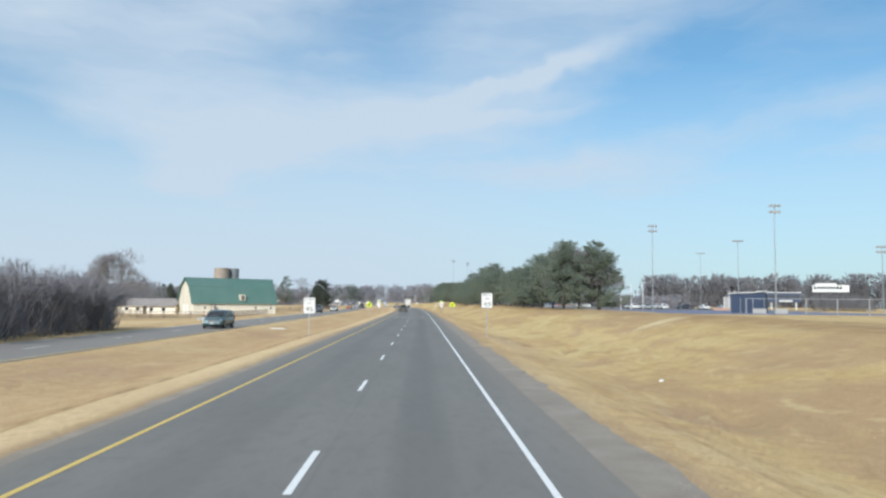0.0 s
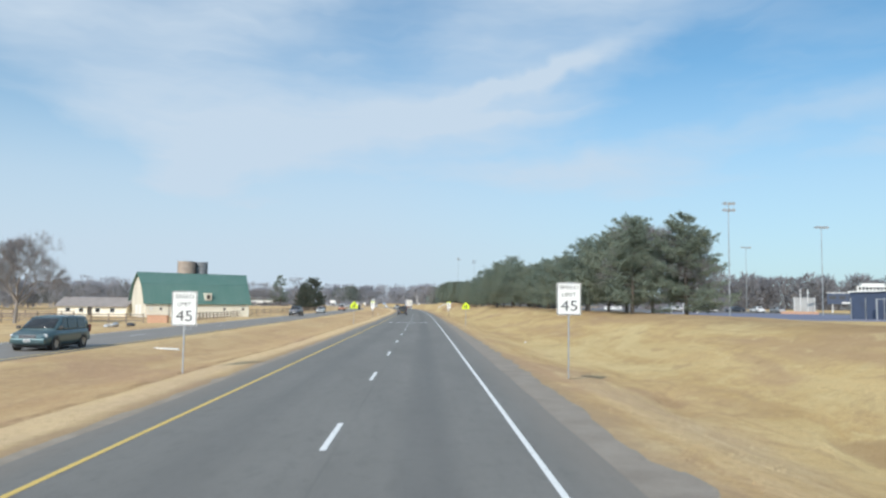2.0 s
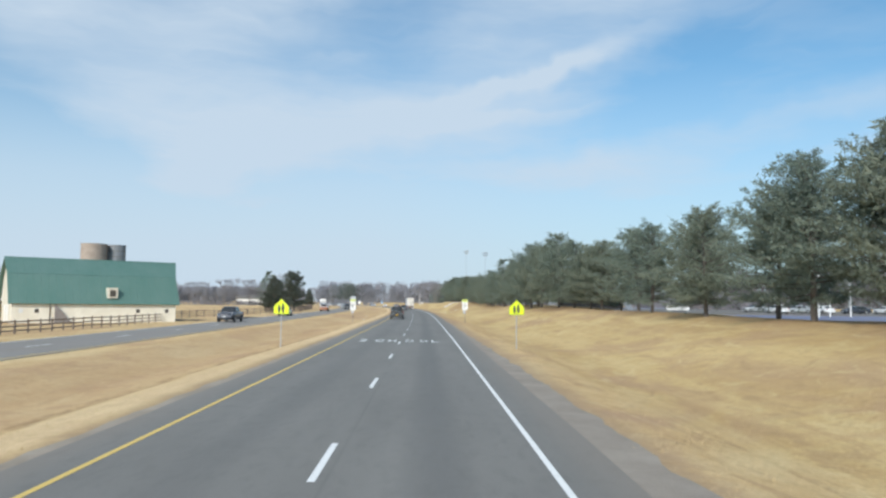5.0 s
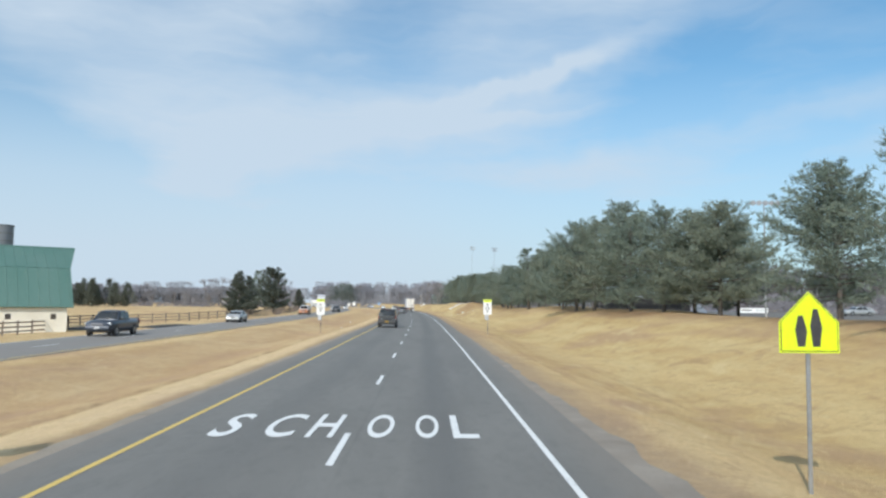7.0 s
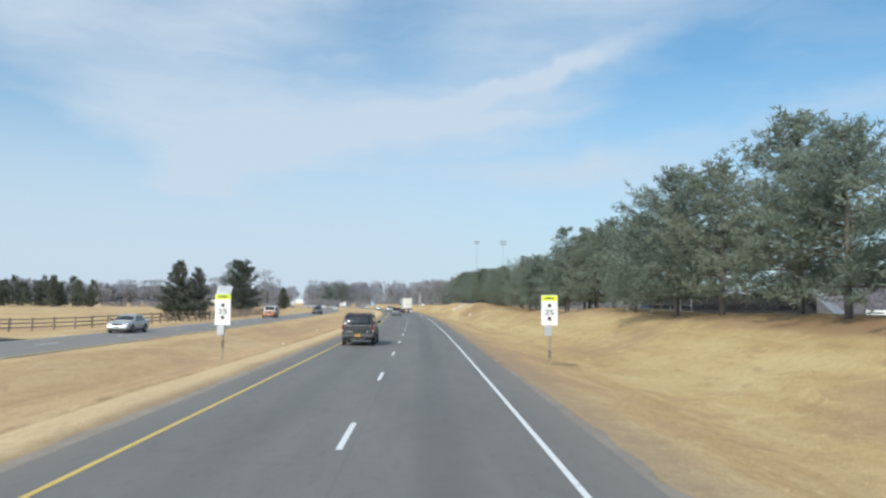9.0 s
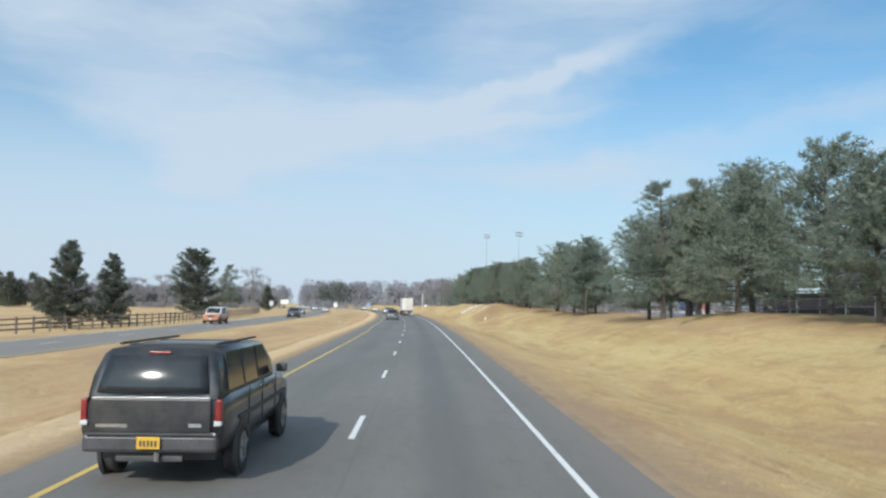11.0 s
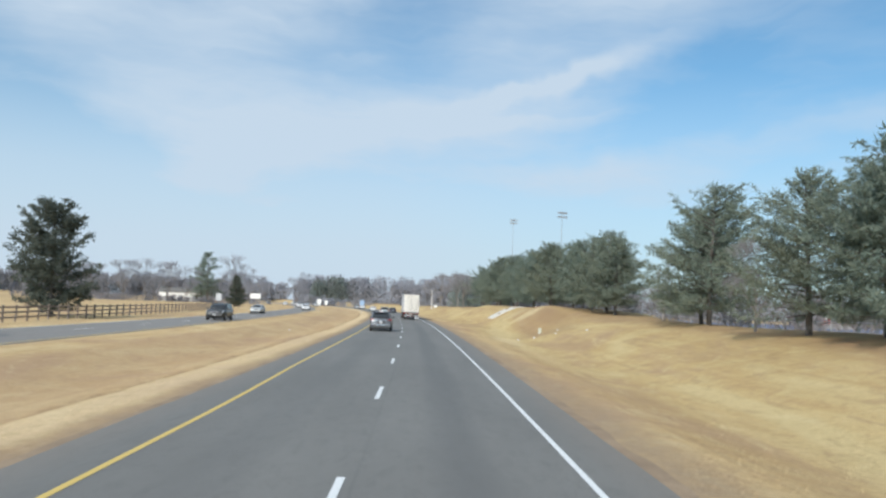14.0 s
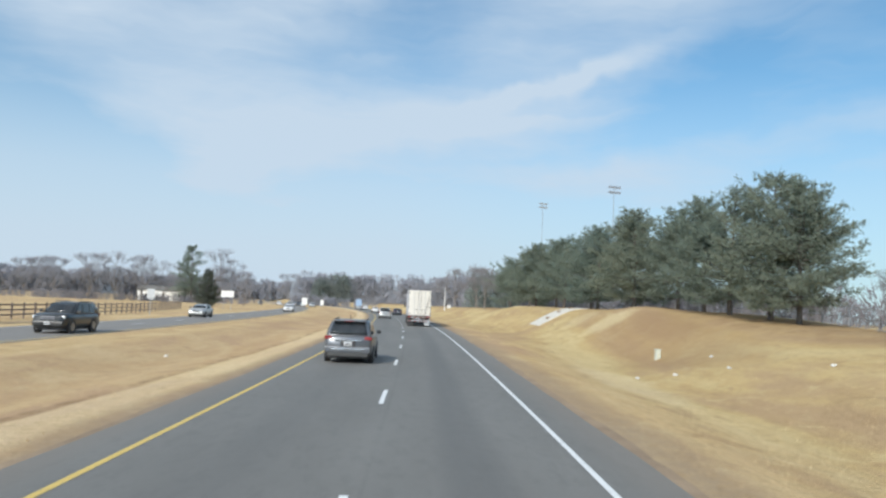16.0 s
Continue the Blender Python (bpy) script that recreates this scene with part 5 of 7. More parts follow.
TRAILER_WHITE = worn("trailer_white", (0.74, 0.70, 0.63), (0.56, 0.52, 0.45), 0.7, 0.5, 0, 0.05, 12.0, (1, 1, 0.3), 0.8)
# the sides' shade is put into this grey; the doors are off-white
TRAILER_SHADED = worn("trailer_shaded", (0.42, 0.43, 0.46), (0.30, 0.31, 0.33), 0.6, 0.5, 0, 0.1, 10.0)
STEEL_DARK = worn("dark_steel", (0.10, 0.095, 0.09), (0.19, 0.15, 0.12), 3.0, 0.7, 0.4, 0.2, 30.0)
GALV = worn("galvanised", (0.44, 0.45, 0.46), (0.30, 0.31, 0.32), 3.0, 0.5, 0.7, 0.1, 25.0)


def lorry():
    """A box trailer with its tractor; the rear doors face -y at y = 0."""
    root = new("lorry")
    W, H0, H1, L = 2.6, 1.18, 4.08, 14.6
    shell = part("trailer_box", box(W, L, H1 - H0, (0, L / 2, (H0 + H1) / 2), 0.03), TRAILER_SHADED, root, "trailer side panels with their shade put in as grey")
    for sd in (1, -1):
        d = part("rear_door", box(W / 2 - 0.07, 0.06, H1 - H0 - 0.18, (sd * (W / 4 - 0.012), -0.035, (H0 + H1) / 2), 0.012), TRAILER_WHITE, root, "off-white rear door, streaked with dirt")
        for i in range(4):
            part("hinge", box(0.20, 0.035, 0.07, (sd * (W / 2 - 0.12), -0.08, H0 + 0.25 + i * 0.79), 0.008), STEEL_DARK, d)
        for q in (0.18, 0.62):
            part("lock_rod", rod((sd * q, -0.10, H0 + 0.06), (sd * q, -0.10, H1 - 0.08), 0.014), TRAILER_SHADED if q > 0.3 else STEEL_DARK, d)
        part("lock_handle", box(0.30, 0.03, 0.05, (sd * 0.34, -0.12, H0 + 0.72), 0.01), STEEL_DARK, d)
    part("rear_frame", box(W, 0.06, 0.1, (0, -0.035, H1 - 0.03), 0.012), TRAILER_WHITE, root)
    part("rear_sill", box(W, 0.12, 0.26, (0, -0.05, H0 - 0.10), 0.015), STEEL_DARK, root, "dirty sill with lamps")
    part("door_strap", rod((0.56, -0.13, H0 + 0.02), (1.1, -0.13, H1 - 0.5), 0.014), STEEL_DARK, root)
    part("door_strap", rod((0.66, -0.13, H0 + 0.02), (1.14, -0.13, H1 - 0.9), 0.014), STEEL_DARK, root)
    part("underride_bar", box(W - 0.1, 0.1, 0.12, (0, -0.02, 0.62), 0.012), GALV, root)
    for i in range(8):
        part("reflective_tape", box(0.29, 0.012, 0.06, (-1.08 + i * 0.308, -0.076, 0.62), 0.003), RED_LENS if i % 2 == 0 else PLATE_WHITE, root)
    for i in range(8):
        part("reflective_tape", box(0.30, 0.012, 0.05, (-1.12 + i * 0.32, -0.118, H0 - 0.19), 0.003), RED_LENS if i % 2 == 0 else PLATE_WHITE, root)
    for x in (-1.0, 1.0):
        part("underride_post", box(0.1, 0.08, 0.6, (x * 0.7, 0.0, 0.88), 0.01), STEEL_DARK, root)
        part("tail_light", box(0.34, 0.05, 0.13, (x * 1.05, -0.125, H0 - 0.07), 0.02), RED_LENS, root)
        part("mud_flap", box(0.62, 0.02, 0.62, (x * 0.92, 0.25, 0.46), 0.006), PLATE_WHITE if x > 0 else BLACK_TRIM, root)
    for y in (1.35, 2.65):
        part("axle", rod((-1.15, y, 0.52), (1.15, y, 0.52), 0.08), STEEL_DARK, root)
        for x in (-1.12, -0.80, 0.80, 1.12):
            wheel(root, x, y, 0.51, 0.27, STEEL_DARK)
    part("chassis_beam", box(0.9, L - 0.6, 0.22, (0, L / 2, 1.02), 0.02), STEEL_DARK, root)
    for sd in (1, -1):
        part("side_rail", box(0.03, L - 0.1, 0.16, (sd * (W / 2 + 0.012), L / 2, H0 + 0.05), 0.008), GALV, root)
        for i in range(11):
            part("side_post", box(0.02, 0.06, H1 - H0 - 0.4, (sd * (W / 2 + 0.008), 1.0 + i * 1.25, (H0 + H1) / 2), 0.004), TRAILER_SHADED, root)
    y0 = L + 1.2
    part("cab", section_loft([hull_ring(y0 - 0.9, 0.9, 3.3, 1.2), hull_ring(y0 + 0.9, 0.9, 3.6, 1.2), hull_ring(y0 + 1.8, 0.9, 2.9, 1.15), hull_ring(y0 + 2.1, 0.85, 1.95, 1.1), hull_ring(y0 + 3.8, 0.8, 1.75, 1.0)]), WHITE_PAINT, root, "white tractor cab")
    part("windscreen", cross_pane(y0 + 2.08, 2.0, y0 + 1.82, 2.85, 0.95, 0.9, 1), CAR_GLASS, root)
    for sd in (1, -1):
        part("side_window", box(0.03, 0.9, 0.6, (sd * 1.19, y0 + 1.1, 2.45), 0.01), CAR_GLASS, root)
        part("mirror", box(0.22, 0.12, 0.7, (sd * 1.45, y0 + 1.7, 2.4), 0.03), BLACK_TRIM, root)
        part("exhaust_stack", rod((sd * 0.95, y0 - 1.05, 1.0), (sd * 0.95, y0 - 1.05, 3.9), 0.07, seg=12), CHROME, root)
        for y in (y0 - 2.6, y0 - 1.3):
            wheel(root, sd * 1.05, y, 0.51, 0.5, STEEL_DARK)
        wheel(root, sd * 1.05, y0 + 2.9, 0.51, 0.3, ALLOY)
    return tagged(root, "articulated lorry with a dirty off-white box trailer", "lorry")


parked(lorry(), 372.0, 0.05)


# ---- lettering ----
def letters(text, height, width=None, bold=0.0, depth=0.002):
    """A mesh of words in the built-in font, centred, standing in x and z, of that height."""
    cu = bpy.data.curves.new("letters", "FONT")
    cu.body, cu.align_x, cu.align_y, cu.extrude, cu.offset = text, "CENTER", "CENTER", 0.002, bold
    ob = bpy.data.objects.new("letters", cu)
    scene.collection.objects.link(ob)
    bpy.context.view_layer.update()
    me = bpy.data.meshes.new_from_object(ob.evaluated_get(bpy.context.evaluated_depsgraph_get()))
    bpy.data.objects.remove(ob)
    xs = [v.co.x for v in me.vertices]
    ys = [v.co.y for v in me.vertices]
    cx, cy = (min(xs) + max(xs)) / 2, (min(ys) + max(ys)) / 2
    k = height / (max(ys) - min(ys))
    kx = k if width is None else width / (max(xs) - min(xs))
    for v in me.vertices:
        v.co = ((v.co.x - cx) * kx, -depth if v.co.z > 0 else 0.0, (v.co.y - cy) * k)
    me.materials.clear()
    return me


def lettering(text, height, mat, parent, at, width=None, bold=0.0):
    me = letters(text, height, width, bold)
    me.materials.append(mat)
    return part("lettering", me, mat, parent, "black lettering that reads " + text, Matrix.Translation(at))


SIGN_WHITE = worn("sign_white", (0.78, 0.78, 0.76), (0.66, 0.65, 0.62), 2.0, 0.45, 0, 0, 20.0)
SIGN_LIME = worn("sign_lime", (0.72, 0.86, 0.015), (0.62, 0.76, 0.02), 2.0, 0.45, 0, 0, 20.0)
SIGN_BACK = worn("sign_back", (0.52, 0.53, 0.54), (0.38, 0.39, 0.40), 2.0, 0.5, 0.5, 0, 20.0)
SIGN_BLUE = worn("sign_blue", (0.30, 0.42, 0.58), (0.22, 0.32, 0.46), 2.0, 0.5, 0, 0, 20.0)
POST_WOOD = worn("post_wood", (0.33, 0.27, 0.20), (0.20, 0.155, 0.115), 4.0, 0.85, 0, 0.4, 30.0, (1, 1, 0.2))


def rounded(w, h, r, seg=5):
    out = []
    for cx, cz, a0 in ((w / 2 - r, h / 2 - r, 0), (-w / 2 + r, h / 2 - r, 90), (-w / 2 + r, -h / 2 + r, 180), (w / 2 - r, -h / 2 + r, 270)):
        for i in range(seg + 1):
            a = radians(a0 + 90 * i / seg)
            out.append((cx + r * math.cos(a), cz + r * math.sin(a)))
    return out


def sign_root(name, p, turn=0.0):
    root = new(name)
    root.matrix_basis = Matrix.Translation(p) @ Matrix.Rotation(turn, 4, "Z")
    return root


def speed_sign(x, y, z0, z1, ground_at, turn, w=0.92):
    """A speed limit board on a steel post, its face to -y."""
    root = sign_root("speed_limit_sign", (x, y, ground_at), turn)
    h = z1 - z0
    mid = (z0 + z1) / 2 - ground_at
    part("post", box(0.06, 0.045, z1 - ground_at + 0.25, (0, 0.045, (z1 - ground_at) / 2 - 0.2), 0.008), GALV, root)
    board = part("board", prism(rounded(w, h, 0.06), 0.012, Matrix.Translation((0, 0, mid))), SIGN_WHITE, root, "white reflective board")
    bm = prism(rounded(w - 0.03, h - 0.03, 0.055), 0.006, Matrix.Translation((0, -0.0075, mid)))
    part("border", bm, INK, board, "thin black border")
    bm = prism(rounded(w - 0.085, h - 0.085, 0.04), 0.006, Matrix.Translation((0, -0.0105, mid)))
    face = part("face", bm, SIGN_WHITE, board)
    for word, ht, dz, wd in (("SPEED", 0.135, 0.40, 0.70), ("LIMIT", 0.135, 0.145, 0.53), ("45", 0.36, -0.245, 0.62)):
        lettering(word, ht * h / 1.16, INK, board, (0, -0.0145, mid + dz * h / 1.16), wd, 0.0)
    for dz in (0.5, -0.5):
        part("bolt", rod((0, -0.02, mid + dz * h), (0, -0.012, mid + dz * h), 0.012), GALV, board)
    return tagged(root, "white speed limit sign reading 45 on a steel post", "speed sign", "speed limit signs")


def school_sign(x, y, apex, ground_at, turn):
    """A fluorescent five-sided school sign on a post."""
    root = sign_root("school_sign", (x, y, ground_at), turn)
    a = apex - ground_at
    part("post", box(0.055, 0.045, a + 0.3, (0, 0.045, a / 2 - 0.25), 0.008), GALV, root)
    def five(k):
        return [(-0.457 * k, -0.457 * k), (0.457 * k, -0.457 * k), (0.457 * k, 0.0), (0.0, 0.457 * k), (-0.457 * k, 0.0)]
    b = part("board", prism(five(1.0), 0.012, Matrix.Translation((0, 0, a - 0.457))), SIGN_LIME, root, "fluorescent yellow-green board")
    part("border", prism(five(0.955), 0.006, Matrix.Translation((0, -0.0075, a - 0.457))), INK, b)
    part("face", prism(five(0.925), 0.006, Matrix.Translation((0, -0.0105, a - 0.457))), SIGN_LIME, b)
    for dx, hh in ((-0.13, 0.46), (0.10, 0.56)):
        pts = [(dx - 0.05, -0.40), (dx + 0.06, -0.40), (dx + 0.095, -0.40 + hh * 0.5), (dx + 0.03, -0.40 + hh), (dx - 0.04, -0.40 + hh), (dx - 0.09, -0.40 + hh * 0.55)]
        part("symbol", prism(pts, 0.004, Matrix.Translation((0, -0.0155, a - 0.42))), INK, b, "plain black mark")
    return tagged(root, "fluorescent yellow-green school sign on a thin post", "school sign", "school signs")


def flashing_sign(x, y, z0, z1, ground_at, turn, solar):
    """A school speed sign with two lamps, a lime header and a cabinet."""
    root = sign_root("school_speed_sign", (x, y, ground_at), turn)
    w, mid, h = 0.76, (z0 + z1) / 2 - ground_at, z1 - z0
    part("post", box(0.09, 0.09, z0 - ground_at + 0.4, (0.03, 0.06, (z0 - ground_at) / 2 - 0.2), 0.01), POST_WOOD, root, "weathered wooden post")
    part("sleeve", box(0.11, 0.11, 0.35, (0.03, 0.06, 0.75), 0.01), STEEL_DARK, root)
    b = part("board", prism(rounded(w, h, 0.04), 0.014, Matrix.Translation((0, 0, mid))), SIGN_WHITE, root, "white board")
    part("header", box(w - 0.03, 0.01, 0.24, (0, -0.012, mid + h / 2 - 0.14), 0.003), SIGN_LIME, b, "lime header with unreadable word")
    part("header_bar", box(w * 0.6, 0.006, 0.07, (0, -0.0195, mid + h / 2 - 0.14)), INK, b)
    for dz in (0.22, -0.38):
        part("lamp", rod((0, -0.07, mid + dz), (0, -0.005, mid + dz), 0.075, 0.088, 18), BLACK_TRIM, b, "dark round signal lamp")
    lettering("25", 0.25, INK, b, (0, -0.011, mid - 0.09), 0.42, 0.01)
    part("cabinet", box(0.34, 0.22, 0.46, (-0.07, 0.07, z0 - ground_at - 0.26), 0.02), SIGN_BACK, root, "grey control cabinet")
    if solar:
        # panel coloured pale grey for the sky it would reflect
        part("solar_panel", box(0.62, 0.05, 0.42, (0.04, 0.05, mid + h / 2 + 0.2), 0.01, Matrix.Rotation(radians(-38), 4, "X")), SIGN_BACK, root, "small tilted solar panel, reflected sky put in as pale grey")
        part("panel_frame", box(0.70, 0.03, 0.50, (0.04, 0.06, mid + h / 2 + 0.19), 0.01, Matrix.Rotation(radians(-38), 4, "X")), SIGN_WHITE, root)
    return tagged(root, "school speed sign reading 25 with two dark lamps", "school sign", "school speed signs")


speed_sign(6.0, 62.0, 2.20, 3.42, -0.42, radians(1))
speed_sign(-8.42, 63.0, 1.61, 2.92, -0.28, radians(-3), 0.97)
school_sign(6.74, 131.4, 2.82, -0.45, radians(1))
school_sign(-7.4, 130.6, 2.72, -0.1, radians(-1))
flashing_sign(-8.5, 193.5, 1.40, 2.92, -0.25, 0.0, True)
flashing_sign(7.2, 191.2, 1.62, 3.02, -0.45, 0.0, False)

# painted word across both lanes
word = new("road_word")
word.matrix_basis = Matrix.Translation(on_road(136.5, 0, 0.010)) @ Matrix.Rotation(-heading(136.5), 4, "Z")
for ch, x0, x1 in (("S", -4.54, -4.06), ("C", -3.54, -2.90), ("H", -2.62, -2.08), ("O", -1.49, -0.95), ("O", -0.50, -0.02), ("L", 0.25, 0.76)):
    me = letters(ch, 3.0, x1 - x0, 0.012)
    me.materials.append(PAINT_WHITE)
    part("letter", me, PAINT_WHITE, word, "white painted letter " + ch, Matrix.Translation(((x0 + x1) / 2, 0, 0)) @ Matrix.Rotation(radians(-90), 4, "X"))
tagged(word, "white painted word SCHOOL across the asphalt", "road marking", kind="structure")


def back_sign(x, y, z0, z1, w, face, label, ground_at=-0.2, name="road_sign", turn=0.0, posts=1):
    root = sign_root(name, (x, y, ground_at), turn)
    mid, h = (z0 + z1) / 2 - ground_at, z1 - z0
    for i in range(posts):
        px = 0 if posts == 1 else (-w * 0.3 + w * 0.6 * i)
        part("post", box(0.07, 0.05, z1 - ground_at + 0.2, (px, 0.05, (z1 - ground_at) / 2 - 0.15), 0.008), GALV, root)
    part("board", prism(rounded(w, h, 0.05), 0.012, Matrix.Translation((0, 0, mid))), face, root)
    return tagged(root, label, "road sign", "far road signs")


back_sign(-43.3, 441, 2.3, 3.6, 2.6, SIGN_WHITE, "wide white sign board seen from behind", posts=2)
back_sign(-35.3, 378, 1.8, 3.0, 0.95, SIGN_BACK, "grey back of a small road sign")
back_sign(-25.6, 430, 1.5, 2.8, 1.0, SIGN_WHITE, "white road sign in the median ahead")
back_sign(-15.9, 436, 1.7, 3.0, 1.15, SIGN_BLUE, "pale blue road sign in the median ahead")
back_sign(2.7, 490, 1.3, 2.7, 1.1, SIGN_WHITE, "white road sign by the bend")
back_sign(-36, 520, 1.0, 2.6, 1.0, SIGN_WHITE, "white road sign far down the median")


def street_lamp(p, h, reach):
    root = sign_root("street_lamp", p)
    part("pole", rod((0, 0, -0.3), (0, 0, h - 0.3), 0.14, 0.09, 12), SIGN_WHITE, root)
    part("arm", rod((0, 0, h - 0.35), (-reach, 0, h), 0.07, 0.05, 8), GALV, root)
    part("lamp_head", box(0.7, 0.28, 0.13, (-reach - 0.25, 0, h), 0.04), SIGN_BACK, root)
    return tagged(root, "grey street lamp with a single arm by the bend", "street lamp")


street_lamp(Vector((1.4, 486.0, 0.3)), 7.2, 1.6)

# ---- barn and farm ----
ROOF_GREEN = worn("green_roof", (0.085, 0.18, 0.15), (0.12, 0.21, 0.18), 0.35, 0.55, 0.2, 0.15, 6.0, (1, 1, 0.15))
CREAM = worn("cream_wall", (0.86, 0.81, 0.69), (0.72, 0.66, 0.54), 0.5, 0.85, 0, 0.2, 9.0)
CREAM_BOARD = worn("cream_boards", (0.72, 0.68, 0.57), (0.55, 0.50, 0.40), 0.6, 0.8, 0, 0.2, 12.0, (1, 1, 0.2))
SILO_TAN = worn("silo_tan", (0.42, 0.335, 0.27), (0.30, 0.235, 0.19), 0.6, 0.85, 0, 0.3, 8.0, (1, 1, 2))
SILO_GREY = worn("silo_grey", (0.27, 0.28, 0.29), (0.19, 0.195, 0.20), 0.6, 0.7, 0.2, 0.3, 8.0)
# shade inside windows and doorways, put in as near-black
DARK_OPEN = worn("dark_openings", (0.06, 0.055, 0.05), (0.10, 0.085, 0.07), 2.0, 0.9, 0, 0.2, 20.0)
SHINGLE = worn("shingle", (0.30, 0.265, 0.245), (0.21, 0.185, 0.175), 0.8, 0.9, 0, 0.4, 12.0)
TARMAC_PALE = worn("pale_tarmac", (0.20, 0.19, 0.175), (0.15, 0.142, 0.13), 0.3, 0.95, 0, 0.2, 8.0, spec=0.1)
TARMAC_DARK = worn("dark_tarmac", (0.085, 0.083, 0.080), (0.060, 0.058, 0.056), 0.5, 0.95, 0, 0.3, 12.0, spec=0.15)
RAIL_WOOD = worn("rail_wood", (0.27, 0.215, 0.175), (0.16, 0.125, 0.10), 2.0, 0.9, 0, 0.4, 25.0, (0.3, 1, 1))
TERRACOTTA = worn("terracotta", (0.55, 0.33, 0.22), (0.43, 0.25, 0.165), 2.5, 0.9, 0, 0.4, 14.0)


def barn():
    """A gambrel barn; x runs along the ridge from its near gable, y away from the road, z up from its foot."""
    root = new("barn")
    L, D, E, R = 21.6, 10.8, 2.75, 8.95
    d = D / 2
    gam = [(-d - 0.35, E - 0.15), (-d * 0.62, E + 3.9), (0, R), (d * 0.62, E + 3.9), (d + 0.35, E - 0.15)]
    for sd, wname in ((-1, "wall"), (1, "wall")):
        part(wname, box(L, 0.3, E, (L / 2, sd * (d - 0.15), E / 2), 0.02), CREAM, root, "cream masonry wall")
    for x0 in (0.15, L - 0.15):
        bm = prism([(-d + 0.3, 0), (d - 0.3, 0), (d - 0.3, E)] + [(d * 0.60, E + 3.72), (0, R - 0.18), (-d * 0.60, E + 3.72), (-d + 0.3, E)], 0.3, Matrix.Translation((x0, 0, 0)) @ Matrix.Rotation(radians(90), 4, "Z"))
        part("gable", bm, CREAM_BOARD, root, "cream boarded gable end")
    over = 0.5
    for i in range(4):
        (y0, z0), (y1, z1) = gam[i], gam[i + 1]
        bm = bmesh.new()
        nx = Vector((0, z0 - z1, y1 - y0)).normalized() * 0.12
        pts = [(-over, y0, z0), (L + over, y0, z0), (L + over + (1.0 if i in (1, 2) else 0), y1, z1), (-over, y1, z1)] if i < 2 else [(-over, y0, z0), (L + over + (1.0 if i == 2 else 0), y0, z0), (L + over, y1, z1), (-over, y1, z1)]
        a = [bm.verts.new(p) for p in pts]
        b = [bm.verts.new((p[0], p[1] + nx.y, p[2] + nx.z)) for p in pts]
        bm.faces.new(a)
        bm.faces.new(b[::-1])
        for k in range(4):
            j = (k + 1) % 4
            bm.faces.new((a[j], a[k], b[k], b[j]))
        r = part("roof_slope", bm, ROOF_GREEN, root, "faded green sheet roof")
        # standing seams
        for k in range(24):
            x = -over + 0.3 + k * (L + 2 * over - 0.6) / 23
            s = bmesh.new()
            rod((x, y0 + nx.y * 1.1, z0 + nx.z * 1.1), (x, y1 + nx.y * 1.1, z1 + nx.z * 1.1), 0.03, seg=4, bm=s)
            part("seam", s, ROOF_GREEN, r)
    part("ridge_cap", rod((-over, 0, R + 0.1), (L + over + 1.0, 0, R + 0.1), 0.12, seg=8), ROOF_GREEN, root)
    dm = part("dormer", box(1.4, 1.4, 1.5, (12.6, -d * 0.92, E + 1.5), 0.03), CREAM_BOARD, root, "small white roof dormer")
    part("dormer_window", box(0.8, 0.05, 0.9, (12.6, -d * 0.92 - 0.71, E + 1.45), 0.01), DARK_OPEN, dm)
    for x in (1.1, 3.0, 16.2, 20.3):
        part("window", box(0.5, 0.06, 0.55, (x, -d - 0.005, 1.7), 0.015), DARK_OPEN if x > 2 else SIGN_WHITE, root)
    # a dark triangle set against the long wall
    part("buttress", prism([(5.2, 0), (7.4, 0), (5.2, 2.6)], 0.5, Matrix.Translation((0, -d - 0.2, 0))), SHINGLE, root, "dark grey-brown wedge against the long wall")
    part("downpipe", rod((4.6, -d - 0.06, 0), (4.6, -d - 0.06, E), 0.07), STEEL_DARK, root)
    for x in (-1.6, 0.8):
        part("barn_door", box(0.08, 1.5, 2.4, (-0.02, x, 1.25), 0.02), SIGN_WHITE, root)
    return tagged(root, "old cream barn with a faded green gambrel roof", "barn")


b = barn()
ax, ay = Vector((-56.4, 193.0)), Vector((-37.8, 206.0))
ridge_dir = (ay - ax).normalized()
b.matrix_basis = Matrix.Translation((ax.x, ax.y, -0.85)) @ Matrix.Rotation(math.atan2(ridge_dir.y, ridge_dir.x), 4, "Z")


def silo(x, y, r, h, mat, label):
    root = sign_root("silo", (x, y, -0.9))
    part("barrel", rod((0, 0, 0), (0, 0, h), r, seg=32), mat, root)
    for i in range(int(h / 0.9)):
        bm = bmesh.new()
        bmesh.ops.create_cone(bm, cap_ends=True, segments=32, radius1=r + 0.03, radius2=r + 0.03, depth=0.06, matrix=Matrix.Translation((0, 0, 0.5 + i * 0.9)))
        part("hoop", bm, STEEL_DARK if mat is SILO_GREY else mat, root)
    part("rim", rod((0, 0, h - 0.05), (0, 0, h + 0.12), r + 0.05, seg=32), mat, root)
    return tagged(root, label, "silo", "silos behind the barn")


silo(-52.0, 210.4, 1.95, 12.2, SILO_TAN, "round tan stave silo behind the barn")
silo(-49.4, 213.0, 1.45, 12.2, SILO_GREY, "darker grey stave silo behind the barn")


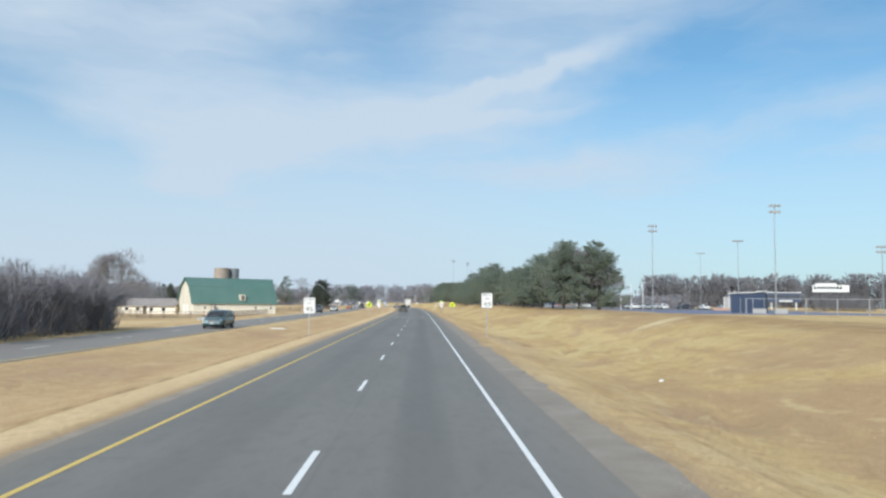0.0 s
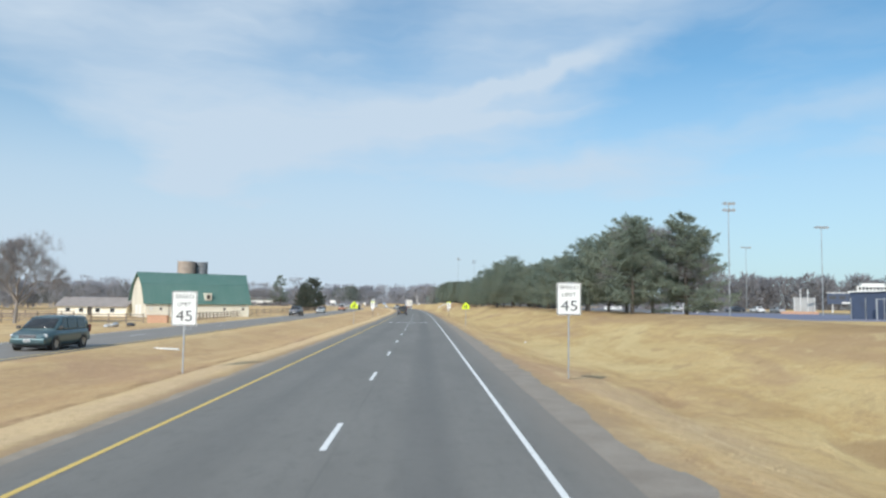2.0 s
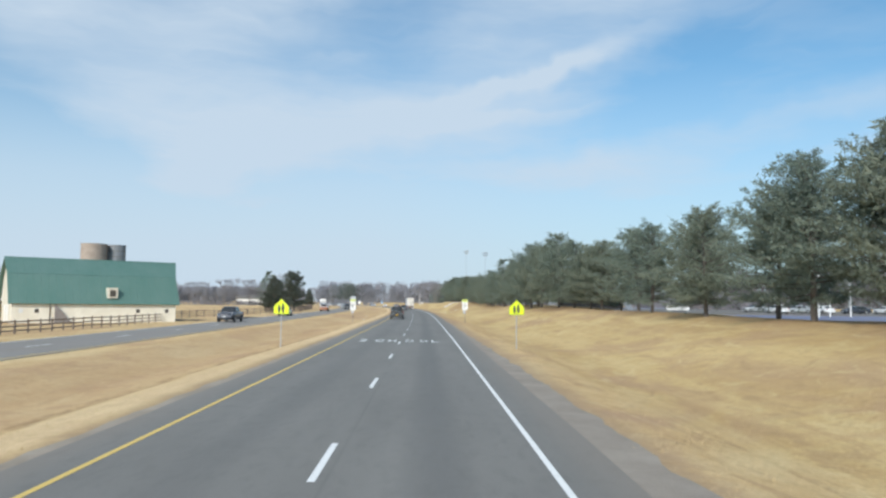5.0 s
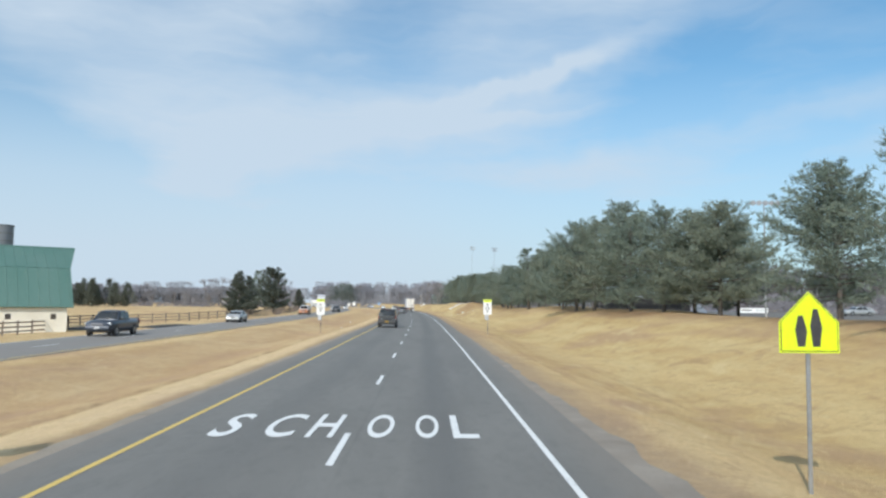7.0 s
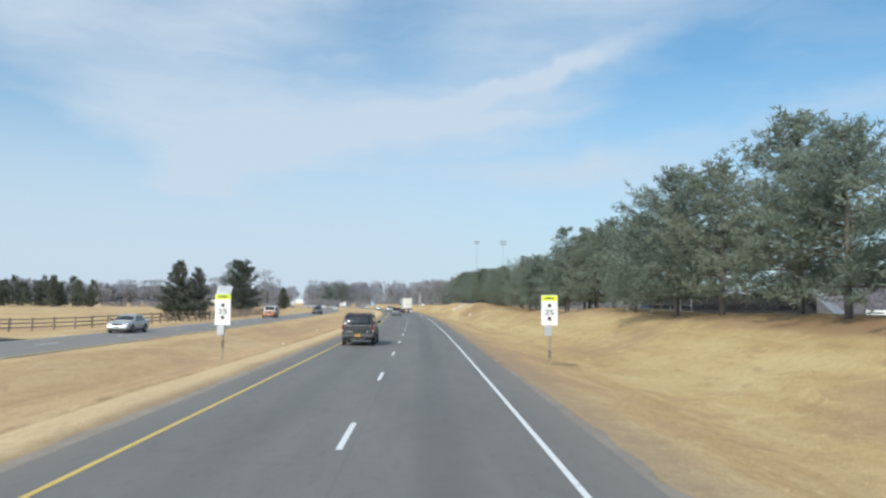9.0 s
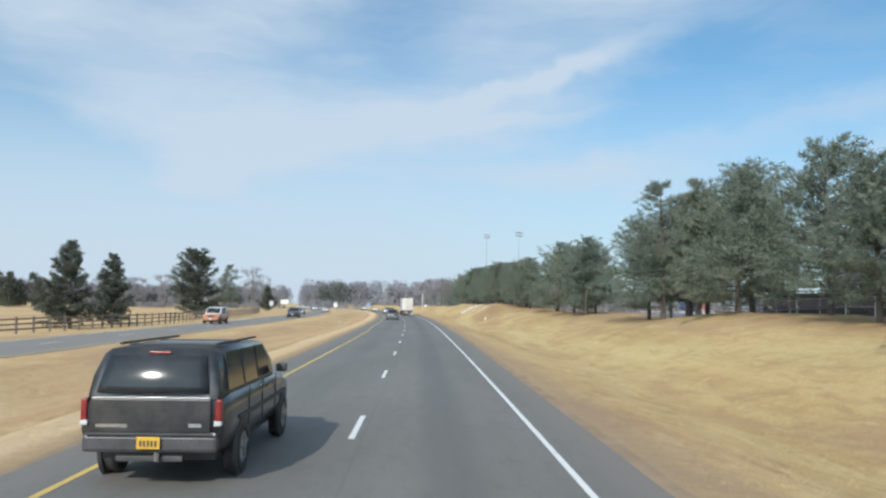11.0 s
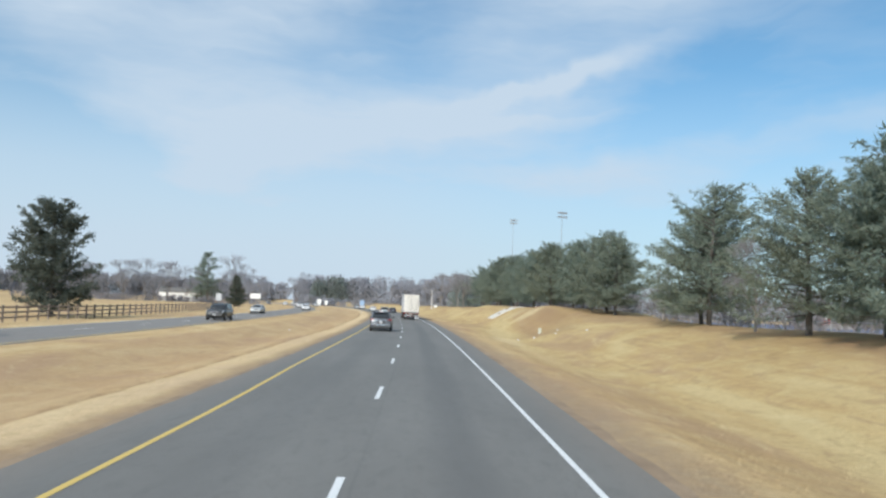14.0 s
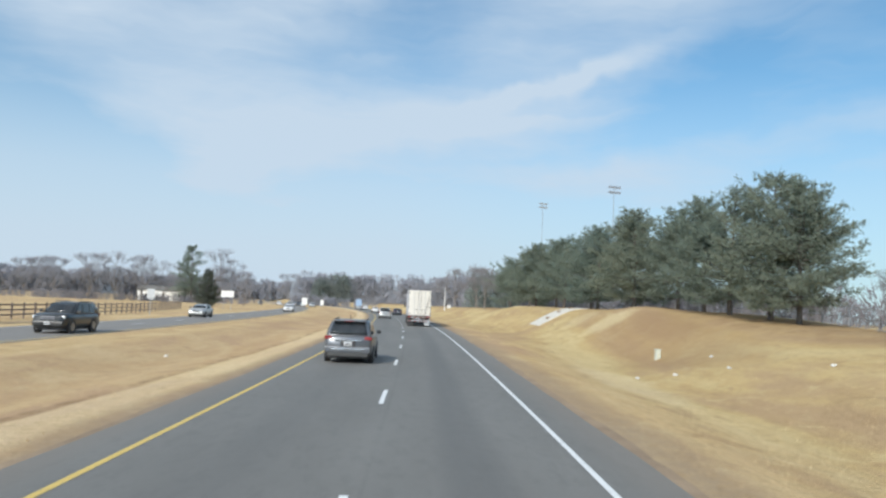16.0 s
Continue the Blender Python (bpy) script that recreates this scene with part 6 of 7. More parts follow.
def low_house():
    root = new("farm_house")
    L, D, E, R = 14.5, 6.5, 2.2, 3.9
    part("wall", box(L, D, E, (L / 2, 0, E / 2), 0.02), CREAM, root)
    for sg in (1, -1):
        bm = bmesh.new()
        pts = [(-0.4, sg * (D / 2 + 0.5), E - 0.2), (L + 0.4, sg * (D / 2 + 0.5), E - 0.2), (L + 0.4, 0, R), (-0.4, 0, R)]
        a = [bm.verts.new(p) for p in pts]
        c = [bm.verts.new((p[0], p[1], p[2] + 0.14)) for p in pts]
        bm.faces.new(a)
        bm.faces.new(c[::-1])
        for k in range(4):
            j = (k + 1) % 4
            bm.faces.new((a[j], a[k], c[k], c[j]))
        part("roof_slope", bm, SHINGLE, root, "grey-brown shingle roof")
    for x in (0.2, L - 0.2):
        part("gable", prism([(-D / 2, E), (D / 2, E), (0, R)], 0.2, Matrix.Translation((x, 0, 0)) @ Matrix.Rotation(radians(90), 4, "Z")), CREAM, root)
    for x in (2.2, 5.0, 8.5, 11.6):
        w_ = part("window", box(1.1, 0.08, 1.0, (x, -D / 2 - 0.02, 1.3), 0.015), SIGN_WHITE, root)
        part("pane", box(0.9, 0.03, 0.8, (x, -D / 2 - 0.065, 1.3), 0.01), CAR_GLASS, w_)
    part("door", box(1.0, 0.08, 1.95, (6.8, -D / 2 - 0.02, 1.0), 0.015), DARK_OPEN, root)
    return tagged(root, "low cream farm building with a grey-brown roof", "farm building")


lh = low_house()
lh.matrix_basis = Matrix.Translation((-73.8, 199.5, -1.0)) @ Matrix.Rotation(radians(-4), 4, "Z")


def fence_run(line, spacing, label, rails=3, height=1.35):
    """Post-and-rail fence along a line of places."""
    root = new("rail_fence")
    root.location = line[0]
    o = line[0]
    pts = []
    for a, c in zip(line[:-1], line[1:]):
        n = max(1, round((c - a).length / spacing))
        pts += [a.lerp(c, i / n) for i in range(n)]
    pts.append(line[-1])
    r = random.Random(int(o.y))
    pm = box(0.15, 0.15, height + 0.55, (0, 0, height / 2 - 0.22), 0.015)
    me = bpy.data.meshes.new("post")
    pm.to_mesh(me)
    pm.free()
    me.materials.append(RAIL_WOOD)
    for p in pts:
        part("post", me, RAIL_WOOD, root, "", Matrix.Translation(p - o) @ Euler((r.gauss(0, 0.015), r.gauss(0, 0.015), r.uniform(0, 3))).to_matrix().to_4x4())
    for a, c in zip(pts[:-1], pts[1:]):
        for k in range(rails):
            z = height * (0.28 + 0.62 * k / (rails - 1))
            d = c - a
            q = d.to_track_quat("X", "Z").to_matrix().to_4x4()
            part("rail", box(d.length + 0.06, 0.045, 0.14, (0, 0, 0), 0.008), RAIL_WOOD, root, "", Matrix.Translation((a + c) / 2 - o + Vector((0, 0, z + r.gauss(0, 0.012)))) @ q)
    return tagged(root, label, "fence", "farm fences")


FENCE = "dark brown three-rail wooden farm fence"
def road_lat(x, y):
    """How far a place lies to the right of the lane's middle."""
    a = AXIS[int(min(max(y + 40, 0), len(AXIS) - 2))]
    return (x - a[0]) * math.cos(a[2]) - (y - a[1]) * math.sin(a[2])


def on_field(x, y):
    return Vector((x, y, terrain(y, road_lat(x, y))))


def field_line(*corners):
    """Places along a line of corners, dense enough to follow the ground."""
    out = []
    for (x0, y0), (x1, y1) in zip(corners[:-1], corners[1:]):
        n = max(1, round(math.hypot(x1 - x0, y1 - y0) / 8.0))
        out += [on_field(x0 + (x1 - x0) * i / n, y0 + (y1 - y0) * i / n) for i in range(n)]
    return out + [on_field(*corners[-1])]


fence_run(field_line((-36.2, 151.5), (-37.0, 175), (-37.3, 200), (-39.5, 210)), 2.5, FENCE)
fence_run(field_line((-58, 226), (-46, 224), (-41, 236), (-36.5, 241), (-32.0, 252)), 2.5, FENCE)
fence_run(field_line((-32.0, 252), (-30.6, 266), (-30.2, 286), (-32.0, 302)), 2.5, FENCE)
fence_run(field_line((-32.0, 302), (-34.5, 318), (-36.0, 345), (-39.0, 374), (-44.0, 405), (-49.0, 430)), 2.5, FENCE)
fence_run(field_line((-98, 170), (-78, 174), (-60, 172)), 2.5, "weathered rail fence of the barn paddock")
fence_run(field_line((-95, 147), (-60, 148), (-40.2, 150)), 2.5, "weathered rail fence of the barn paddock")
vs, fs = [], []
for i in range(9):
    for j in range(4):
        u, v = i / 8, j / 3
        x = -23.6 - 19.0 * u
        y = 193.0 + 19.0 * u + v * (12.0 - 3.5 * u)
        p = on_field(x, y)
        vs.append((x, y, max(p.z, -0.022 if u < 0.15 else p.z) + 0.035))
for i in range(8):
    for j in range(3):
        a_ = i * 4 + j
        fs.append((a_, a_ + 1, a_ + 5, a_ + 4))
tagged(new("driveway", mesh_of("driveway", vs, fs, TARMAC_DARK)), "dark asphalt farm driveway between two fences", "driveway", kind="structure")
blk = sign_root("brick_pier", on_field(-38.2, 150.4) - Vector((0, 0, 0.1)))
part("block", box(3.0, 0.8, 1.3, (0, 0, 0.6), 0.04), TERRACOTTA, blk)
part("cap", box(3.15, 0.95, 0.1, (0, 0, 1.28), 0.02), TERRACOTTA, blk)
tagged(blk, "low clay-coloured entrance wall beside the rail fence", "wall")


def far_house(x, y, w_, d_, e_, r_, wall_m, roof_m, label, turn=0.0):
    root = sign_root("house", (x, y, -0.4), turn)
    part("wall", box(w_, d_, e_, (0, 0, e_ / 2), 0.02), wall_m, root)
    part("roof", prism([(-d_ / 2 - 0.4, e_), (d_ / 2 + 0.4, e_), (0, r_)], w_ + 0.6, Matrix.Rotation(radians(90), 4, "Z")), roof_m, root)
    for i in range(3):
        wn = part("window", box(1.2, 0.1, 1.1, (-w_ * 0.32 + i * w_ * 0.32, -d_ / 2 - 0.03, e_ * 0.55), 0.02), SIGN_WHITE, root)
        part("pane", box(1.0, 0.03, 0.9, (-w_ * 0.32 + i * w_ * 0.32, -d_ / 2 - 0.085, e_ * 0.55), 0.01), CAR_GLASS, wn)
    return tagged(root, label, "house", "far houses")


far_house(-107, 584, 19.0, 8, 3.9, 5.8, SIGN_WHITE, TARMAC_PALE, "long white house beyond the fields", radians(8))

# ---- school grounds ----
COURT_BLUE = worn("court_blue", (0.155, 0.175, 0.25), (0.19, 0.20, 0.26), 0.4, 0.9, 0, 0.1, 8.0, spec=0.15)
BOARD_BLUE = worn("board_blue", (0.055, 0.075, 0.13), (0.035, 0.05, 0.09), 1.0, 0.5, 0, 0, 10.0)
CONCRETE = worn("concrete", (0.42, 0.41, 0.39), (0.31, 0.30, 0.285), 0.8, 0.9, 0, 0.3, 10.0)


def slab(name, corners, z, mat, label, category):
    bm = bmesh.new()
    top = [bm.verts.new((x, y, z)) for x, y in corners]
    low = [bm.verts.new((x, y, z - 0.6)) for x, y in corners]
    bm.faces.new(top)
    for i in range(len(top)):
        j = (i + 1) % len(top)
        bm.faces.new((top[j], top[i], low[i], low[j]))
    return tagged(part(name, bm, mat), label, category, kind="structure")


slab("court", [(34, 112), (78, 116), (84, 190), (36, 186)], 1.42, COURT_BLUE, "blue hard court of the school grounds", "court")
slab("pavement", [(31, 196), (110, 200), (120, 330), (31, 330)], 1.40, TARMAC_PALE, "grey tarmac of the school car park", "pavement")
slab("track", [(31, 332), (110, 336), (110, 420), (29, 420)], 1.40, COURT_BLUE, "bluish running track beyond the trees", "track")


def light_mast(x, y, top, base, label, rows=2, count=4, turn=0.0):
    root = sign_root("floodlight_mast", (x, y, base), turn)
    h = top - base
    part("mast", rod((0, 0, -0.3), (0, 0, h), 0.10, 0.05, 10), GALV, root)
    for j in range(rows):
        z = h - 0.3 - j * 0.9
        bar = part("crossbar", box(count * 0.62, 0.12, 0.12, (0, 0, z), 0.02), GALV, root)
        for i in range(count):
            x_ = (i - (count - 1) / 2) * 0.6
            part("floodlight", rod((x_, 0.05, z + 0.12), (x_, -0.32, z + 0.02), 0.14, 0.25, 12), SIGN_BACK, bar)
    return tagged(root, label, "floodlight", "sports field floodlights")


MAST = "tall slim floodlight mast with a head of lamps"
light_mast(43.6, 138.0, 17.2, 1.4, MAST, 2, 3)
light_mast(53.2, 110.6, 17.6, 1.3, MAST, 2, 3)
light_mast(33.8, 192.2, 12.8, 1.4, MAST, 1, 5)
light_mast(70.2, 163.0, 16.8, 1.3, MAST, 1, 4)
light_mast(84.0, 134.0, 13.6, 1.2, MAST, 2, 4)
light_mast(24.7, 473.0, 29.0, 0.8, MAST, 2, 4, radians(20))
light_mast(29.4, 415.4, 24.4, 1.4, MAST, 2, 4, radians(20))
light_mast(95.0, 250.0, 20.0, 1.0, MAST, 1, 5)
light_mast(46.4, 325.0, 16.2, 1.4, MAST, 1, 4)


# near-black puts the shade under the bleachers into boards and planks
STAND_DARK = worn("stand_dark", (0.045, 0.045, 0.052), (0.075, 0.07, 0.068), 1.0, 0.7, 0.2, 0.1, 12.0)


def bleachers():
    """Terraced seats seen from behind; x runs along them, y away from the road."""
    root = new("bleachers")
    L, n = 36.0, 8
    part("back_board", box(L, 0.08, 1.75, (0, 0.0, 1.1), 0.02), STAND_DARK, root, "dark board holding the shade under the top row")
    for i in range(n):
        part("seat_plank", box(L, 0.35, 0.06, (0, 0.4 + i * 0.75, 2.1 - i * 0.24), 0.012), STAND_DARK, root)
    for i in range(13):
        x = -L / 2 + 0.5 + i * (L - 1) / 12
        part("post", box(0.1, 0.1, 2.2, (x, -0.05, 1.0), 0.015), SIGN_WHITE, root)
        part("strut", rod((x, -0.08, 2.05), (x + 0.5, -0.5, 2.45), 0.05, seg=6), SIGN_WHITE, root)
    part("ramp", box(5.0, 1.2, 0.12, (L / 2 + 2.2, 0.4, 1.2), 0.02, Matrix.Rotation(radians(24), 4, "Y")), GALV, root)
    return tagged(root, "bleachers with shade painted into the back, pale posts and struts", "bleachers")


bl = bleachers()
bl.matrix_basis = Matrix.Translation((36.6, 246.0, 1.40)) @ Matrix.Scale(1.35, 4, (0, 0, 1)) @ Matrix.Rotation(radians(-81.5), 4, "Z") @ Matrix.Scale(-1, 4, (0, 1, 0))


def scoreboard():
    root = new("scoreboard")
    part("board", box(6.6, 0.3, 2.0, (0, 0, 3.2), 0.03), BOARD_BLUE, root, "dark blue board")
    part("trim", box(6.8, 0.36, 0.14, (0, 0, 4.24), 0.02), SIGN_WHITE, root, "white top edge")
    for i in range(4):
        part("dial", box(1.1, 0.04, 0.6, (-2.4 + 1.6 * i, -0.17, 3.4), 0.02), INK, root)
    part("word_bar", box(2.6, 0.03, 0.3, (0.4, -0.17, 2.45), 0.01), SIGN_WHITE, root)
    for x in (-2.4, 2.4):
        part("post", box(0.2, 0.2, 3.0, (x, 0.1, 1.2), 0.02), SIGN_WHITE, root)
    return tagged(root, "dark blue scoreboard with a white rim on posts", "scoreboard")


sb = scoreboard()
sb.matrix_basis = Matrix.Translation((114.0, 232.0, 0.6)) @ Matrix.Rotation(radians(-20), 4, "Z") @ Matrix.Scale(1.45, 4)


def field_shed():
    """A closed dark blue dugout with posts at its front and a rising roof."""
    root = new("dugout")
    part("fascia", prism([(0, 2.1), (6.6, 2.1), (6.6, 4.15), (0, 3.75)], 0.12, Matrix.Translation((0, -1.7, 0))), DUGOUT_BLUE, root, "dark blue boarded front")
    part("back_wall", box(6.6, 0.14, 3.8, (3.3, 1.7, 1.9), 0.02), BOARD_BLUE, root)
    for x in (0.06, 6.54):
        part("side_wall", box(0.12, 3.3, 3.7, (x, 0.0, 1.85), 0.02), DUGOUT_BLUE, root)
    part("roof", prism([(-0.25, 3.78), (4.2, 3.92), (6.9, 4.24), (6.9, 4.40), (4.2, 4.08), (-0.25, 3.94)], 4.2), SIGN_WHITE, root, "thin white rising roof")
    part("front_wall", box(6.4, 0.12, 2.15, (3.3, -1.66, 1.05), 0.02), DUGOUT_BLUE, root, "dark blue boarded lower front")
    for i in range(8):
        part("batten", box(0.05, 0.04, 1.6, (0.5 + i * 0.8, -1.78, 2.95), 0.008), DUGOUT_BLUE, root)
    part("bench", box(6.0, 0.5, 0.1, (3.3, 1.2, 0.5), 0.02), GALV, root)
    for x in (0.1, 2.0, 4.4, 6.5):
        part("post", rod((x, -1.82, -0.4), (x, -1.82, 3.0), 0.09, seg=8), GALV, root)
    return tagged(root, "dark blue dugout with a white roof and grey posts", "dugout")


DUGOUT_BLUE = worn("dugout_blue", (0.028, 0.05, 0.105), (0.02, 0.036, 0.075), 1.0, 0.55, 0, 0, 10.0)
sh = field_shed()
sh.matrix_basis = Matrix.Translation((51.6, 122.4, 1.32)) @ Matrix.Rotation(radians(-32), 4, "Z") @ Matrix.Scale(0.84, 4, (0, 0, 1)) @ Matrix.Scale(0.78, 4, (1, 0, 0))


def field_fence(a, b, n):
    """A tall sports-ground fence: posts and a top rail, with low pale boards between some posts."""
    root = new("sports_fence")
    root.location = a
    d = Vector(b) - Vector(a)
    for i in range(n + 1):
        p = d * (i / n)
        part("post", rod(p - Vector((0, 0, 0.8)), p + Vector((0, 0, 2.55)), 0.10, seg=8), GALV, root)
    part("top_rail", rod(Vector((0, 0, 2.5)), d + Vector((0, 0, 2.5)), 0.05, seg=6), GALV, root)
    along = Matrix.Rotation(math.atan2(d.y, d.x), 4, "Z")
    for f in (0.075, 0.195):
        part("board", box(2.0, 0.12, 1.25, (0, 0, 0), 0.02), CONCRETE, root, "pale low board", Matrix.Translation(d * f + Vector((0, 0, 0.35))) @ along)
    return tagged(root, "tall grey steel fence with pale boards by the dugout", "fence")


field_fence((51.9, 117.8, 1.2), (75.5, 108.1, 1.2), 6)


def backstop():
    root = new("backstop")
    for i, (x, h) in enumerate(((0, 3.4), (1.9, 5.0), (4.0, 5.0), (6.0, 3.4))):
        part("post", rod((x, 0, -0.4), (x, 0, h), 0.13, seg=10), SIGN_WHITE, root)
    part("screen", box(6.0, 0.05, 3.0, (3.0, 0.1, 1.9), 0.01), CONCRETE, root, "grey screen between posts")
    part("base_wall", box(11.0, 0.3, 0.9, (1.5, -0.3, 0.2), 0.03), TERRACOTTA, root, "low brown base wall")
    return tagged(root, "baseball backstop of white posts and grey screen", "backstop")


bs = backstop()
bs.matrix_basis = Matrix.Translation((75.2, 183.0, 1.3)) @ Matrix.Rotation(radians(-20), 4, "Z") @ Matrix.Scale(0.62, 4, (1, 0, 0))


TERRACE_GREY = worn("terrace_grey", (0.17, 0.165, 0.17), (0.12, 0.115, 0.12), 0.5, 0.8, 0.2, 0.2, 8.0)


def grandstand():
    root = new("grandstand")
    for i in range(11):
        y, z = -9.0 + 1.7 * i, 0.5 + 0.62 * i
        part("tread", box(24.0, 1.5, 0.10, (4.0, y + 0.4, z), 0.02), TERRACE_GREY, root)
        part("seat_plank", box(24.0, 0.45, 0.16, (4.0, y, z + 0.44), 0.02), TERRACE_GREY, root)
    for i in range(7):
        x = -7.6 + 3.85 * i
        part("raker", rod((x, -9.2, -0.2), (x, 9.0, 6.7), 0.13, seg=6), TERRACE_GREY, root)
        for y in (-3.0, 2.5, 8.5):
            part("prop", rod((x, y, -1.2), (x, y, 0.5 + 0.365 * (y + 9.0)), 0.12, seg=6), TERRACE_GREY, root)
    part("guard_rail", rod((-8.0, -9.6, 1.7), (16.0, -9.6, 1.7), 0.09, seg=6), TERRACE_GREY, root)
    pb = part("press_box", box(15.0, 4.0, 3.1, (0.6, 10.0, 10.1), 0.05), SIGN_WHITE, root, "white press box")
    part("roof", box(8.4, 4.2, 0.9, (-1.3, 10.0, 12.1), 0.05), SIGN_WHITE, pb)
    for x in (-6.0, -2.0, 2.4, 7.0):
        part("column", rod((x, 9.6, -1.0), (x, 9.6, 8.6), 0.16, seg=8), TERRACE_GREY, pb)
    for i in range(9):
        part("window", box(0.95, 0.1, 1.2, (-5.9 + 1.32 * i, 7.97, 10.45), 0.02), CAR_GLASS, pb)
    return tagged(root, "open grey grandstand of plank seats with a white press box", "grandstand")


gs = grandstand()
gs.matrix_basis = Matrix.Translation((186.0, 334.0, 0.6)) @ Matrix.Rotation(radians(-22), 4, "Z")

for x, y in ((50.5, 176), (53.5, 176.8), (47, 172)):
    r_ = sign_root("white_post", (x, y, 1.3))
    part("shaft", rod((0, 0, -0.3), (0, 0, 6.2), 0.09, seg=10), SIGN_WHITE, r_)
    part("cap", rod((0, 0, 6.2), (0, 0, 6.3), 0.12, seg=10), SIGN_WHITE, r_)
    tagged(r_, "tall white post of the sports ground", "post", "white sports posts")


def link_fence(s0, s1, lat, label):
    """Steel posts with two rails, along the foot of the trees."""
    a0 = on_road(s0, lat, terrain(s0, lat))
    root = new("metal_fence")
    root.location = a0
    n = int((s1 - s0) / 3.0)
    pts = [on_road(s0 + (s1 - s0) * i / n, lat, terrain(s0 + (s1 - s0) * i / n, lat)) - a0 for i in range(n + 1)]
    for i, p in enumerate(pts):
        part("post", rod(p - Vector((0, 0, 0.3)), p + Vector((0, 0, 1.25)), 0.045, seg=6), GALV, root)
    for a, c in zip(pts[:-1], pts[1:]):
        for z in (0.6, 1.2):
            part("rail", rod(a + Vector((0, 0, z)), c + Vector((0, 0, z)), 0.028, seg=6), GALV, root)
    return tagged(root, label, "fence", "school fences")


for i, (x, y) in enumerate(((53.0, 241.2), (55.6, 242.0))):
    bn = sign_root("field_banner", (x, y, 1.40), radians(-12))
    part("board", box(2.3, 0.04, 0.8, (0, 0, 0.65), 0.01), SIGN_WHITE, bn)
    part("word_bar", box(1.5, 0.02, 0.16, (0, -0.035, 0.72), 0.004), SIGN_BACK if i % 2 else STAND_DARK, bn)
    for px_ in (-1.0, 1.0):
        part("post", box(0.06, 0.06, 1.1, (px_, 0.05, 0.5), 0.008), GALV, bn)
    tagged(bn, "white banner board on a low fence by the field", "banner", "field banners")
link_fence(228, 300, 25.5, "pale metal fence behind the trees")
link_fence(300, 372, 25.5, "pale metal fence behind the trees")
link_fence(372, 440, 25.5, "pale metal fence behind the trees")

# far cars and sheds in the school car park
for i, (x, y, c) in enumerate([(62, 214, WHITE_PAINT), (66, 215, SILVER_PAINT), (71, 216, WHITE_PAINT), (78, 218, NAVY_PAINT), (84, 219, WHITE_PAINT), (68, 236, SILVER_PAINT), (90, 221, SILVER_PAINT), (84, 262, WHITE_PAINT)]):
    cc = car("parked_car", c, SEDAN, "parked car in the school car park", "car", "parked school cars")
    cc.matrix_basis = Matrix.Translation((x, y, 1.40)) @ Matrix.Rotation(radians(90 * (i % 2) + 4), 4, "Z")
store = sign_root("storage_container", (70.6, 386.5, 1.40), radians(-14))
part("shell", box(6.4, 2.6, 3.3, (0, 0, 1.65), 0.05), DUGOUT_BLUE, store, "dark blue corrugated shell")
for i in range(20):
    part("rib", box(0.12, 0.05, 3.0, (-3.0 + i * 0.31, -1.32, 1.65), 0.01), DUGOUT_BLUE, store)
CONTAINER_RED = worn("container_red", (0.50, 0.07, 0.05), (0.36, 0.04, 0.04), 1.0, 0.5)
door = part("door", box(1.15, 0.1, 3.1, (2.62, -1.38, 1.65), 0.02), CONTAINER_RED, store, "bright red door")
part("stripe", box(0.1, 0.03, 3.0, (2.62, -1.45, 1.65), 0.01), SIGN_WHITE, door)
tagged(store, "dark blue storage container with a red door", "container")
slabs = sign_root("concrete_barrier", (66.0, 372.0, 1.40), radians(-12))
part("body", box(9.0, 0.5, 0.6, (0, 0, 0.3), 0.06), CONCRETE, slabs)
part("foot", box(9.0, 0.9, 0.2, (0, 0, 0.1), 0.04), CONCRETE, slabs)
tagged(slabs, "low pale concrete barrier before a container", "barrier")

# ---- loose things on the verge ----
PLASTIC_GREY = worn("pale_plastic", (0.62, 0.63, 0.52), (0.48, 0.49, 0.42), 3.0, 0.6)
bx = on_road(327.0, 12.7)
cabinet = sign_root("utility_pedestal", (bx.x, bx.y, terrain(327.0, 12.7) - 0.05), radians(12))
part("body", box(0.28, 0.24, 0.6, (0, 0, 0.28), 0.03), PLASTIC_GREY, cabinet)
part("cap", box(0.31, 0.27, 0.07, (0, 0, 0.6), 0.02), PLASTIC_GREY, cabinet)
tagged(cabinet, "pale green utility pedestal on the grassy slope", "utility box")
LITTER = worn("litter_white", (0.76, 0.75, 0.72), (0.6, 0.58, 0.54), 8.0, 0.6)
rl = random.Random(8)
for s, lat in ((318, 10.6), (321, 13.4), (316, 12.2), (311, 13.9), (319, 9.2), (30, 9.4), (98, 8.5), (207, -9.5), (320, -12.5), (236, -11.0)):
    bm = bmesh.new()
    bmesh.ops.create_icosphere(bm, subdivisions=2, radius=0.09)
    for v in bm.verts:
        v.co *= 1 + rl.gauss(0, 0.22)
        v.co.z *= 0.6
    it = part("litter", bm, LITTER)
    it.matrix_basis = Matrix.Translation(on_road(s, lat, terrain(s, lat) + 0.05))
    tagged(it, "crumpled white litter lying in dry grass", "litter", "litter on the verge")
st = on_road(76.6, -14.3, 0.0)
stake = sign_root("fallen_marker", (st.x, st.y, terrain(76.6, -14.3) + 0.06), radians(-36))
part("shaft", rod((-1.05, 0, 0.0), (1.05, 0, 0.03), 0.05, seg=8), SIGN_WHITE, stake)
part("cap", rod((1.05, 0, 0.03), (1.15, 0, 0.03), 0.058, seg=8), SIGN_WHITE, stake)
tagged(stake, "white marker post lying flat in the median grass", "marker post")
